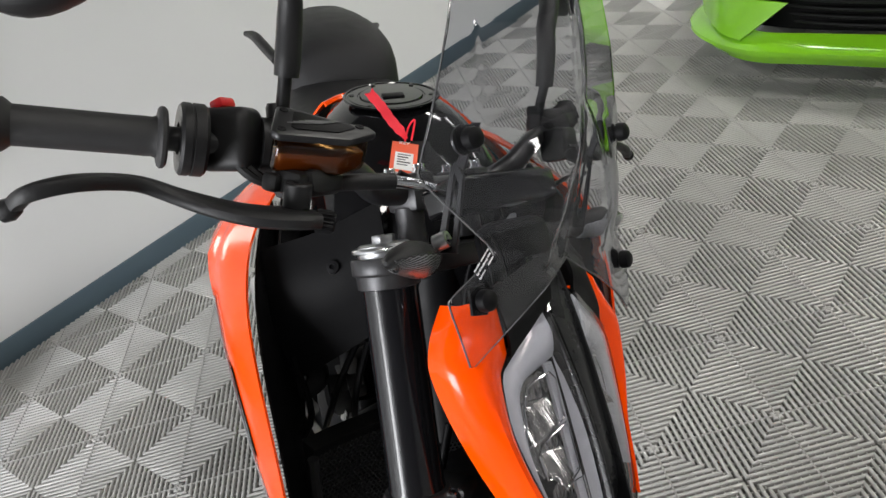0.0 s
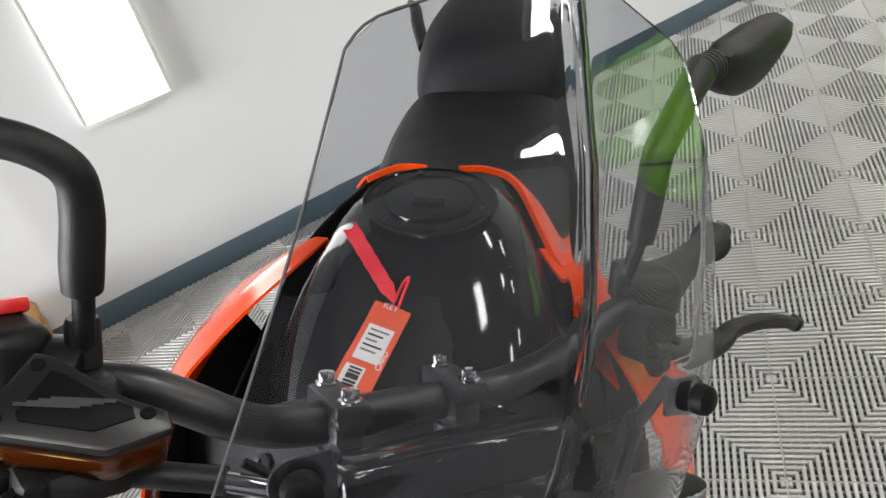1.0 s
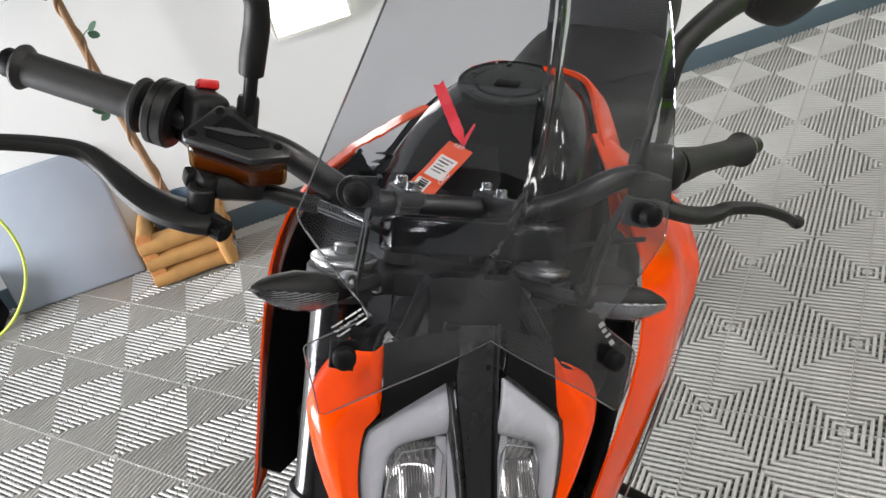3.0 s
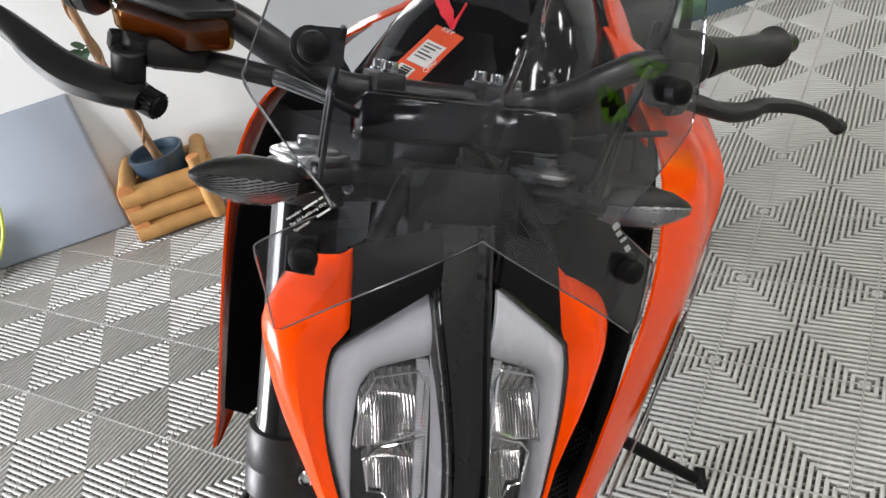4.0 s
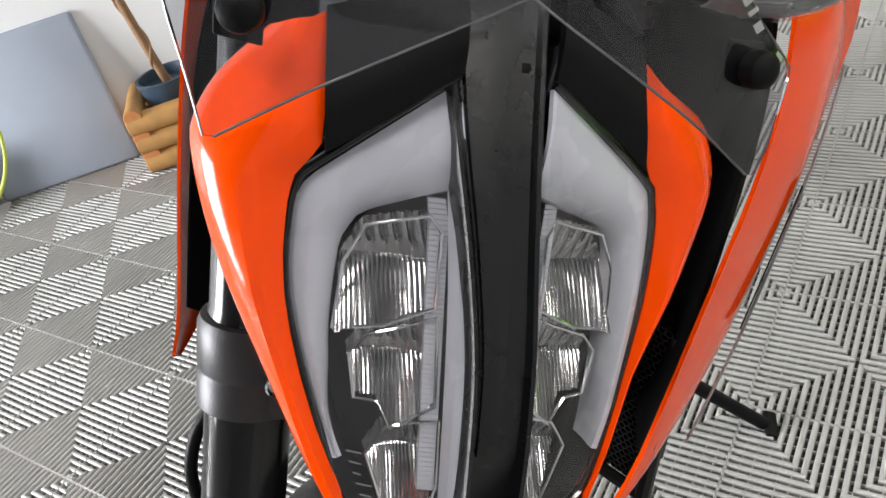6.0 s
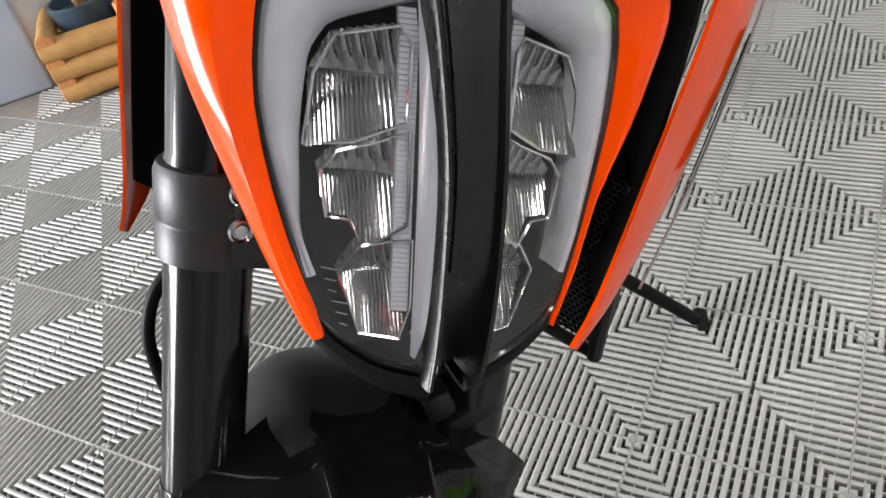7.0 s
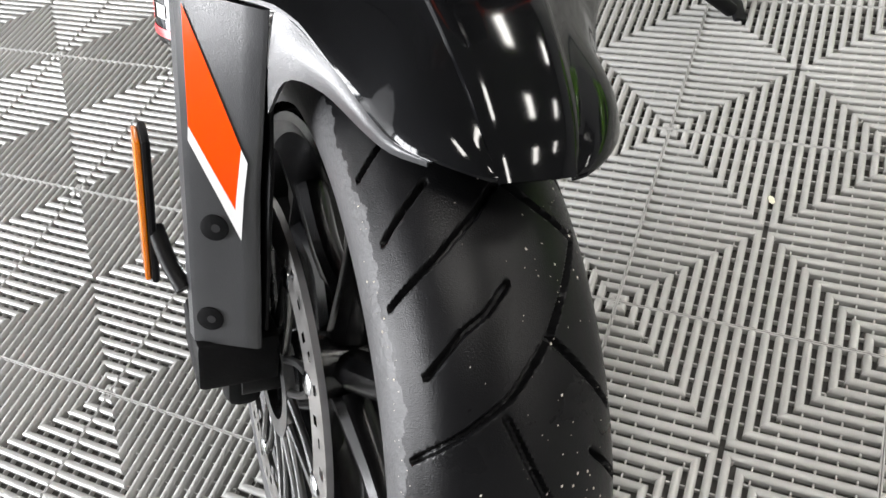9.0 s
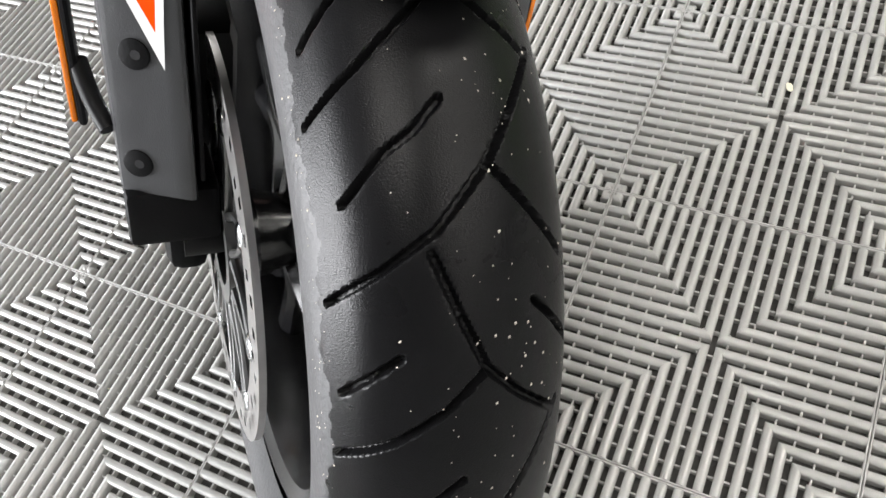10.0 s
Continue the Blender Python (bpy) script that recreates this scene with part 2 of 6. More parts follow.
def flip(pts):
    return [(x, -y, z) for x, y, z in pts]


def words(text, size, at, x_way, y_way, material, parent, name="lettering", depth=0.0003):
    """Flat lettering made into a mesh, its line along x_way and its height along y_way."""
    cu = bpy.data.curves.new(name, "FONT")
    cu.body, cu.size, cu.extrude = text, size, depth
    ob = bpy.data.objects.new(name, cu)
    scene.collection.objects.link(ob)
    me = bpy.data.meshes.new_from_object(ob.evaluated_get(bpy.context.evaluated_depsgraph_get()))
    bpy.data.objects.remove(ob)
    bpy.data.curves.remove(cu)
    x, y = V(x_way).normalized(), V(y_way).normalized()
    m = Matrix((x, y, x.cross(y))).transposed().to_4x4()
    me.transform(Matrix.Translation(at) @ m)
    me.materials.clear()
    me.materials.append(material)
    o = new(name, me)
    o.parent = parent
    return o


# ---------- the room ----------
U, N = V((0.7071, 0.7071, 0)), V((-0.7071, 0.7071, 0))
BACK, NEAR, LEFT, RIGHT, HIGH = 2.424, -5.2, -5.9, 6.5, 2.9
ROOM = Matrix((U, N, (0, 0, 1))).transposed().to_4x4()


def room_box(name, u0, u1, n0, n1, z0, z1, material, label, bevel=0.0, category="", kind="structure"):
    b = rbox(((u0 + u1) / 2, (n0 + n1) / 2, (z0 + z1) / 2), (u1 - u0, n1 - n0, z1 - z0), bevel)
    b.transform(ROOM)
    return tagged(link(name, b, material), label, category, kind=kind)


floor = room_box("floor", LEFT, RIGHT, NEAR, BACK, -0.12, -0.013, UNDER, "ribbed light grey plastic tile floor over dark screed", category="floor")
room_box("wall_back", LEFT - 0.15, RIGHT + 0.15, BACK, BACK + 0.45, -0.12, HIGH, WALL, "plain white plastered wall behind the motorcycle", category="wall")
# unseen wall behind the camera; its tone sets fill and windscreen reflections
room_box("wall_near", LEFT - 0.15, RIGHT + 0.15, NEAR - 0.15, NEAR, -0.12, HIGH, MIDWALL, "unseen near wall closing the showroom, mid tone chosen for fill light and reflections", category="wall")
W0, W1, WZ0, WZ1 = -0.5, 2.3, 0.25, 2.75
for nm, (a0, a1, z0, z1) in {"wall_left": (NEAR, W0, -0.12, HIGH), "wall_left_2": (W1, BACK, -0.12, HIGH), "wall_left_3": (W0, W1, -0.12, WZ0), "wall_left_4": (W0, W1, WZ1, HIGH)}.items():
    room_box(nm, LEFT - 0.15, LEFT, a0, a1, z0, z1, WALL, "plain white plastered wall round the shop window", category="wall")
win = room_box("window_1", LEFT - 0.1, LEFT - 0.04, W0, W1, WZ0, WZ0 + 0.06, FRAMEW, "wide shop window with white frame and daylight outside", category="window")
for k in range(5):
    nn_ = W0 + 0.03 + (W1 - W0 - 0.06) * k / 4
    b = rbox((LEFT - 0.07, nn_, (WZ0 + WZ1) / 2 + 0.03), (0.06, 0.06, WZ1 - WZ0 - 0.12), 0.004)
    b.transform(ROOM)
    link("window_frame", b, FRAMEW, win)
b = rbox((LEFT - 0.07, (W0 + W1) / 2, WZ1 - 0.03), (0.06, W1 - W0, 0.06), 0.004)
b.transform(ROOM)
link("window_frame", b, FRAMEW, win)
for k in range(4):
    n0, n1 = (W0 + 0.03 + (W1 - W0 - 0.06) * (k + j) / 4 for j in (0, 1))
    b = rbox((LEFT - 0.07, (n0 + n1) / 2, (WZ0 + WZ1) / 2), (0.008, n1 - n0 - 0.06, WZ1 - WZ0 - 0.12), 0)
    b.transform(ROOM)
    link("pane", b, CLEAR, win)
sky = bpy.data.lights.new("window_daylight", "AREA")
sky.shape, sky.size, sky.size_y, sky.energy, sky.color = "RECTANGLE", W1 - W0 - 0.2, WZ1 - WZ0 - 0.2, DAYLIGHT, (0.97, 0.985, 1.0)
so = new("window_daylight", sky)
so.matrix_world = ROOM @ pose(LEFT - 0.16, (W0 + W1) / 2, (WZ0 + WZ1) / 2, 0, -90, 0)
# unseen closing wall; its grey keeps reflections on the orange panels down
room_box("wall_right", RIGHT, RIGHT + 0.15, NEAR, BACK, -0.12, HIGH, GREYWALL, "unseen right wall closing the showroom, greyed to limit fill light and reflections", category="wall")
room_box("ceiling", LEFT - 0.15, RIGHT + 0.15, NEAR - 0.15, BACK + 0.45, HIGH, HIGH + 0.12, CEIL, "dark painted ceiling with lit panels", category="ceiling")
room_box("baseboard", LEFT, RIGHT, BACK - 0.012, BACK - 0.0005, -0.012, 0.086, SKIRT, "blue-grey skirting along the white wall", 0.002, category="baseboard")


def light_panel(u, n, lu, ln):
    e = new("ceiling_light")
    e.matrix_world = ROOM @ pose(u, n, HIGH)
    fr = bmesh.new()
    for cx, cy, sx, sy in ((0, ln / 2, lu + 0.03, 0.03), (0, -ln / 2, lu + 0.03, 0.03), (lu / 2, 0, 0.03, ln - 0.03), (-lu / 2, 0, 0.03, ln - 0.03)):
        rbox((cx, cy, -0.02), (sx, sy, 0.036), 0.003, bm=fr)
    link("frame", fr, FRAMEW, e)
    link("diffuser", rbox((0, 0, -0.024), (lu - 0.034, ln - 0.034, 0.016), 0), PANEL, e)
    return tagged(e, "white framed lit panel on the ceiling", "ceiling light", "ceiling lights")


# the last two panels are added only to brighten the far right floor
for pu, pn in [(a, b) for a in (0.9, 2.7, 4.5) for b in (-3.6, -2.0, -0.4)] + [(-0.9, -0.8), (2.7, 1.1), (4.5, 1.1)]:
    light_panel(pu, pn, 0.3, 0.6)


def wall_light(u, z0, w, h):
    e = new("wall_light")
    e.matrix_world = ROOM @ pose(u, BACK - 0.004, z0)
    fr = bmesh.new()
    t = 0.014
    for cx, cz, sx, sz in ((0, 0, w, t), (0, h, w, t), (-w / 2, h / 2, t, h - t), (w / 2, h / 2, t, h - t)):
        rbox((cx, -0.022, cz), (sx, 0.04, sz), 0.002, bm=fr)
    link("frame", fr, FRAMEW, e, "cream edge frame")
    link("diffuser", rbox((0, -0.022, h / 2), (w - t - 0.002, 0.03, h - t - 0.002), 0), WALLPANEL, e, "bright white diffuser")
    return tagged(e, "upright lit white panel lamp on the white wall", "wall light")


wall_light(-0.275, 0.692, 0.295, 1.2)

# ---------- the motorcycle: frames of reference ----------
# fork frame: x ahead, y to the rider's left, z up along the fork, from the front axle
FORKF = Matrix(((0.738, 0.661, 0.136, -0.4366), (-0.639, 0.620, 0.455, -0.5782), (0.217, -0.423, 0.880, 0.2784), (0, 0, 0, 1)))
# body frame: the same way round, for all that does not steer
BODYF = Matrix(((0.1271, 0.9659, 0.2255, -0.467), (-0.9919, 0.1238, 0.0289, -0.569), (0.0, -0.2273, 0.9738, 0.288), (0, 0, 0, 1)))
bike = new("motorcycle")
bike.matrix_world = BODYF @ pose(0, 0, -0.29)
tagged(bike, "orange and black naked motorcycle leaning on its side stand, steering turned", "motorcycle")
TO_BIKE = bike.matrix_world.inverted()
FORKL, BODYL = TO_BIKE @ FORKF, TO_BIKE @ BODYF


def part(name, bm, material, parent=None, label="", body=False, sharp=38):
    bm.transform(BODYL if body else FORKL)
    return link(name, bm, material, parent or bike, label, sharp)


# ---------- front wheel ----------
R0, RT = 0.24, 0.06
GROOVES = [
    [(12.8, -66), (16.3, -37), (19.6, -16), (23, 0), (19.8, 16), (16.5, 38)],
    [(23, 0), (27.8, -10), (33, -19)],
    [(28.8, -66), (31.9, -38), (34.8, -16), (39.7, 6), (35.7, 24), (31.5, 44)],
    [(39.7, 6), (43.8, 19.8), (50, 40)],
    [(37.7, -52), (41.5, -32), (42.9, -20), (45.2, -9)],
    [(20, -61), (22.4, -46), (24.4, -33)],
    [(28, 23), (25, 39), (22.5, 52)],
]
PERIOD = 360 / 11


def tyre_at(th, v):
    """A point on the tyre and its outward way: th round it, v across it, both in degrees."""
    t, a = radians(th), radians(v)
    flat = 1 - 0.05 * math.exp(-((abs(v) - 62) / 10.0) ** 2)
    r, y = R0 + RT * flat * math.cos(a), 0.002 + RT * 1.08 * math.sin(a)
    n = V((math.cos(a) * math.cos(t), math.sin(a), math.cos(a) * math.sin(t)))
    return V((r * math.cos(t), y, r * math.sin(t))) + n * 0.0002, n


def tyre_mesh():
    th = np.concatenate([np.arange(-25, 100, 0.18), np.arange(100, 335, 1.25)])
    v = np.concatenate([[-128, -118, -108, -98], np.arange(-90, 90.5, 1.0), [98, 108, 118, 128]])
    nt, nv = len(th), len(v)
    T, A = np.meshgrid(th, v, indexing="ij")
    mm_t, mm_v = 5.24, 1.08
    depth = np.zeros_like(T)
    base = np.mod(T, PERIOD)
    for g in GROOVES:
        for (a0, b0), (a1, b1) in zip(g, g[1:]):
            for k in (-2, -1, 0, 1, 2):
                p0 = np.array(((a0 + k * PERIOD) * mm_t, b0 * mm_v))
                p1 = np.array(((a1 + k * PERIOD) * mm_t, b1 * mm_v))
                d = p1 - p0
                X, Y = base * mm_t - p0[0], A * mm_v - p0[1]
                s = np.clip((X * d[0] + Y * d[1]) / (d @ d), 0, 1)
                dist = np.hypot(X - s * d[0], Y - s * d[1])
                depth = np.maximum(depth, np.clip((2.1 - dist) / 0.8, 0, 1) * np.clip(np.minimum(s * 6 + 0.45, (1 - s) * 6 + 0.45) if len(g) == 3 and (a1, b1) != g[0] else 1, 0, 1))
    drop = 0.0052 * depth
    t, a = np.radians(T), np.radians(A)
    low = np.abs(A) > 90
    flat = 1 - 0.05 * np.exp(-((np.abs(A) - 62) / 10.0) ** 2)
    r = R0 + (RT * flat * np.where(low, 0.72, 1.0) * np.cos(a)) - drop * np.cos(a)
    y = 0.002 + RT * 1.08 * np.sin(a) - drop * np.sin(a)
    co = np.stack([r * np.cos(t), y, r * np.sin(t)], -1).reshape(-1, 3)
    i = np.arange(nt)[:, None] * nv + np.arange(nv - 1)[None]
    j = (np.arange(1, nt + 1) % nt)[:, None] * nv + np.arange(nv - 1)[None]
    faces = np.stack([i, i + 1, j + 1, j], -1).reshape(-1, 4)
    me = bpy.data.meshes.new("tyre")
    me.from_pydata(co.tolist(), [], faces.tolist())
    me.transform(FORKL)
    me.polygons.foreach_set("use_smooth", [True] * len(me.polygons))
    me.set_sharp_from_angle(angle=radians(50))
    me.materials.append(TYRE)
    me.materials.append(SIDEWALL)
    mid_v = np.repeat((np.abs(v[:-1] + v[1:]) / 2)[None], nt, 0)
    edge = 70 + 2.5 * np.sin(th * 0.31) + 1.5 * np.sin(th * 0.83 + 1) + np.sin(th * 2.7)
    me.polygons.foreach_set("material_index", (mid_v > edge[:, None]).astype(int).ravel().tolist())
    return me


YAX = (0, 1, 0)
wheel = part("front_wheel", lathe([(0.2, -0.05), (0.206, -0.048), (0.208, -0.04), (0.196, -0.03), (0.188, -0.012), (0.188, 0.012), (0.196, 0.03), (0.208, 0.04), (0.206, 0.048), (0.2, 0.05), (0.19, 0.044), (0.18, 0.012), (0.18, -0.012), (0.19, -0.044)], (0, 0, 0), YAX, 72, closed=True), RIM, label="black cast alloy rim")
tyre = new("tyre", tyre_mesh())
tyre.parent = wheel
tyre["label"] = "black road tyre with slanted tread grooves"
bm = bmesh.new()
grit = random.Random(11)
for k in range(230):
    th_, v_ = (grit.uniform(-8, 62), grit.gauss(16, 24)) if k < 170 else (grit.uniform(0, 60), grit.gauss(-73, 3.5))
    c, n_ = tyre_at(th_, v_)
    e1_ = n_.orthogonal().normalized()
    e2_ = n_.cross(e1_)
    sz = grit.choice((0.0003, 0.0004, 0.0005, 0.0006, 0.001))
    q = [bm.verts.new(c + (e1_ * math.cos(a_) + e2_ * math.sin(a_) * grit.uniform(0.4, 1)) * sz) for a_ in (0.2, 1.7, 3.2, 4.8)] + [bm.verts.new(c + n_ * sz * 0.5)]
    for m_ in range(4):
        bm.faces.new((q[m_], q[(m_ + 1) % 4], q[4]))
tagged(part("tyre_grit", bm, GRIT, wheel, "pale grit and rubber crumbs"), kind="stuff")
part("hub", lathe([(0, -0.06), (0.03, -0.06), (0.034, -0.05), (0.028, -0.03), (0.026, 0.03), (0.034, 0.05), (0.03, 0.06), (0, 0.06)], (0, 0, 0), YAX, 28), RIM, wheel)
for k in range(5):
    a = 2 * math.pi * k / 5 + 0.35
    for da in (-0.17, 0.17):
        b = tube([(0.026 * math.cos(a), -0.012 * (1 if da > 0 else -1), 0.026 * math.sin(a)), (0.11 * math.cos(a + da * 0.55), 0, 0.11 * math.sin(a + da * 0.55)), (0.19 * math.cos(a + da), 0, 0.19 * math.sin(a + da))], [0.018, 0.014, 0.016], 10, 4, squash=1.1)
        part("spoke", b, RIM, wheel)


def brake_disc(side):
    y = 0.071 * side
    bm = bmesh.new()
    n = 120
    rad = [0.118, 0.126, 0.134, 0.142, 0.15]
    for s in (0.0024, -0.0024):
        rings = [[bm.verts.new((r * math.cos(2 * math.pi * k / n), y + s, r * math.sin(2 * math.pi * k / n))) for k in range(n)] for r in rad]
        for q, (r1, r2) in enumerate(zip(rings, rings[1:])):
            for k in range(n):
                if (q == 1 and k % 8 == 0) or (q == 2 and k % 8 in (3, 6)):
                    continue
                bm.faces.new((r1[k], r1[(k + 1) % n], r2[(k + 1) % n], r2[k]))
    bmesh.ops.bridge_loops(bm, edges=[e for e in bm.edges if e.is_boundary and all(abs(v.co.xz.length - 0.15) < 1e-4 for v in e.verts)])
    d = part("brake_disc", bm, STEEL, wheel, "drilled steel brake disc")
    part("carrier", lathe([(0.036, -0.004), (0.05, -0.004), (0.05, 0.004), (0.036, 0.004)], (0, y, 0), YAX, 40, closed=True), CARRIER, d, "steel carrier ring")
    for k in range(10):
        a = 2 * math.pi * k / 10
        for da in (-0.17, 0.17):
            arm = tube([(0.047 * math.cos(a + da * 1.6), y, 0.047 * math.sin(a + da * 1.6)), (0.085 * math.cos(a + da * 0.8), y, 0.085 * math.sin(a + da * 0.8)), (0.116 * math.cos(a + da * 0.35), y, 0.116 * math.sin(a + da * 0.35))], [0.0035, 0.0028, 0.004], 8, 3)
            part("carrier_arm", arm, CARRIER, d)
        part("float_button", lathe([(0, -0.0045), (0.006, -0.0045), (0.0085, -0.003), (0.0085, 0.003), (0.006, 0.0045), (0, 0.0045)], (0.121 * math.cos(a), y, 0.121 * math.sin(a)), YAX, 12), CHROME, d)
    return d


for sd in (-1, 1):
    brake_disc(sd)
part("axle", lathe([(0, -0.1), (0.012, -0.1), (0.012, 0.1), (0, 0.1)], (0, 0, 0), YAX, 20), PLASTIC, wheel)

# ---------- fork ----------
FX, FY, FR = -0.015, 0.109, 0.031


def fork_leg(s):
    y = FY * s
    leg = part("fork_leg", lathe([(0.0, 0.265), (0.024, 0.265), (0.03, 0.268), (FR, 0.275), (FR, 0.305), (0.0305, 0.307), (0.0305, 0.478), (0.0305, 0.56), (0.0295, 0.563), (0.0295, 0.795), (0.0, 0.795)], (FX, y, 0), (0, 0, 1), 40), FORK, label="black anodised upside-down fork tube")
    part("seal_ring", lathe([(0.0315, 0.267), (0.0322, 0.27), (0.0322, 0.3), (0.0316, 0.303)], (FX, y, 0), (0, 0, 1), 40), GLOSS, leg, "glossy sticker band")
    band = lathe([(0.0326, 0.271), (0.0328, 0.2735), (0.0326, 0.276)], (FX, y, 0), (0, 0, 1), 40)
    part("red_band", band, RED, leg, "thin red line on the band")
    for k in range(5):
        a0, a1 = radians(8 + 26 * k), radians(24 + 26 * k)
        z0, z1 = (0.279, 0.293) if k % 2 else (0.282, 0.29)
        bm = bmesh.new()
        vs = [[bm.verts.new((FX + 0.0327 * math.cos(t), y + s * 0.0327 * math.sin(t), z)) for t in (a0, (a0 + a1) / 2, a1)] for z in (z0, z1)]
        for q in range(2):
            bm.faces.new((vs[0][q], vs[0][q + 1], vs[1][q + 1], vs[1][q]))
        part("print_patch", bm, RED if k % 2 else WHITE, leg)
    part("inner_tube", lathe([(0.0215, 0.05), (0.0215, 0.266)], (FX, y, 0), (0, 0, 1), 28), CHROME, leg, "polished steel inner tube")
    b = rbox((FX + 0.014, y - 0.004 * s, 0.042), (0.066, 0.06, 0.042), 0.005)
    rbox((FX + 0.0, (FY - 0.012) * s, 0.005), (0.044, 0.03, 0.06), 0.01, bm=b)
    part("axle_clamp", b, DARK, leg, "cast black axle clamp")
    part("fork_cap", lathe([(0, 0.823), (0.0105, 0.823), (0.011, 0.8215), (0.0115, 0.8185), (0.0255, 0.818), (0.028, 0.816), (0.028, 0.8148), (0.0335, 0.8143), (0.0345, 0.813), (0.0345, 0.8105), (0.0335, 0.8095), (0.029, 0.8095), (0.029, 0.8045), (0.031, 0.804), (0.031, 0.79), (0, 0.79)], (FX, y, 0), (0, 0, 1), 36), SILVER, leg, "silver fork cap with hexagon nut")
    hexa = bmesh.new()
    ngon(hexa, [(FX + 0.013 * math.cos(k * math.pi / 3), y + 0.013 * math.sin(k * math.pi / 3), 0.818) for k in range(6)], (0, 0, 0.0085), 0.0015)
    part("cap_nut", hexa, SILVER, leg)
    return leg


for sd in (-1, 1):
    fork_leg(sd)


def clamp_bolt(parent, at, way, r=0.0075, material=CHROME, name="bolt"):
    b = lathe([(0, 0.004), (r * 0.45, 0.004), (r * 0.5, 0.002), (r * 0.85, 0.0055), (r, 0.004), (r, -0.004), (0, -0.004)], at, way, 18)
    return part(name, b, material, parent)


def lower_triple():
    b = bmesh.new()
    for s in (-1, 1):
        lathe([(0.0308, 0.49), (0.036, 0.492), (0.0362, 0.515), (0.0352, 0.517), (0.0352, 0.519), (0.0364, 0.521), (0.037, 0.55), (0.035, 0.556), (0.0308, 0.557)], (FX, FY * s, 0), (0, 0, 1), 44, b, closed=True)
        rbox((FX + 0.006, (FY - 0.034) * s, 0.522), (0.058, 0.062, 0.066), 0.01, bm=b)
    ngon(b, [(0.02, -0.075, 0.49), (0.02, 0.075, 0.49), (-0.075, 0.045, 0.49), (-0.075, -0.045, 0.49)], (0, 0, 0.06), 0.008)
    t = part("lower_fork_bridge", b, CLAMP, label="black cast lower fork clamp")
    for s in (-1, 1):
        for z in (0.5225, 0.5475):
            clamp_bolt(t, (0.0235, 0.0935 * s, z), (1, -0.1 * s, 0), 0.0088)
    return t


def upper_triple():
    b = bmesh.new()
    for s in (-1, 1):
        lathe([(0.0298, 0.772), (0.033, 0.773), (0.0335, 0.786), (0.0365, 0.788), (0.0372, 0.79), (0.0372, 0.8025), (0.036, 0.8045), (0.0298, 0.8045)], (FX, FY * s, 0), (0, 0, 1), 44, b, closed=True)
        ngon(b, [(FX + 0.02, 0.085 * s, 0.776), (FX - 0.025, 0.085 * s, 0.776), (-0.08, 0.03 * s, 0.776), (-0.02, 0.0, 0.776)], (0, 0, 0.028), 0.005)
    ngon(b, [(0.0, -0.06, 0.776), (0.0, 0.06, 0.776), (-0.085, 0.04, 0.776), (-0.085, -0.04, 0.776)], (0, 0, 0.028), 0.006)
    t = part("upper_fork_bridge", b, CLAMP, label="black upper fork clamp")
    for s in (-1, 1):
        clamp_bolt(t, (FX + 0.03, (FY - 0.028) * s, 0.79), (1, 0, 0), 0.006)
    return t


lower_triple()
upper_triple()

# ---------- handlebar ----------
BAR = [(-0.03, 0.0, 0.868), (-0.03, 0.06, 0.868), (-0.027, 0.098, 0.872), (-0.014, 0.13, 0.887), (-0.012, 0.152, 0.9), (-0.014, 0.178, 0.914), (-0.018, 0.205, 0.922), (-0.035, 0.26, 0.931), (-0.062, 0.33, 0.946), (-0.104, 0.43, 0.966)]
BAR_R = [0.0142, 0.0142, 0.0142, 0.0142, 0.0142, 0.0138, 0.0125, 0.011, 0.011, 0.011]
bar = part("handlebar", tube(flip([(x - 0.0135 * max(0, min(1, (y - 0.14) / 0.1)), y, z - 0.0015 * max(0, min(1, (y - 0.14) / 0.1))) for x, y, z in BAR[::-1]]) + BAR[1:], BAR_R[::-1] + BAR_R[1:], 18, 5), SATIN, label="satin black tapered handlebar")
for s in (-1, 1):
    b = rbox((-0.03, 0.0485 * s, 0.879), (0.062, 0.027, 0.016), 0.004)
    rbox((-0.03, 0.0485 * s, 0.862), (0.046, 0.025, 0.034), 0.007, bm=b)
    lathe([(0, 0.808), (0.017, 0.808), (0.0155, 0.83), (0.0165, 0.85), (0, 0.852)], (-0.03, 0.0485 * s, 0), (0, 0, 1), 22, b)
    rs = part("bar_riser", b, CLAMP, bar, "black cast bar clamp")
    for dx in (-0.022, 0.022):
        bolt = lathe([(0, 0.003), (0.0026, 0.003), (0.003, 0.006), (0.0058, 0.0065), (0.0064, 0.005), (0.0064, 0), (0.0085, -0.0005), (0.0085, -0.0025), (0, -0.0025)], (-0.03 + dx, 0.0485 * s, 0.8895), (0, 0, 1), 18)
        part("bolt", bolt, CHROME, rs, "bright flanged bolt")


def along(s, y, off=(0, 0, 0)):
    """A point on the bar's straight end at y, moved by off; the right end is swept further back."""
    t = y - 0.3
    return V((-0.05 - 0.43 * t - (0.0135 if s < 0 else 0.0), y * s, 0.94 + 0.19 * t - (0.0015 if s < 0 else 0.0))) + V(off)


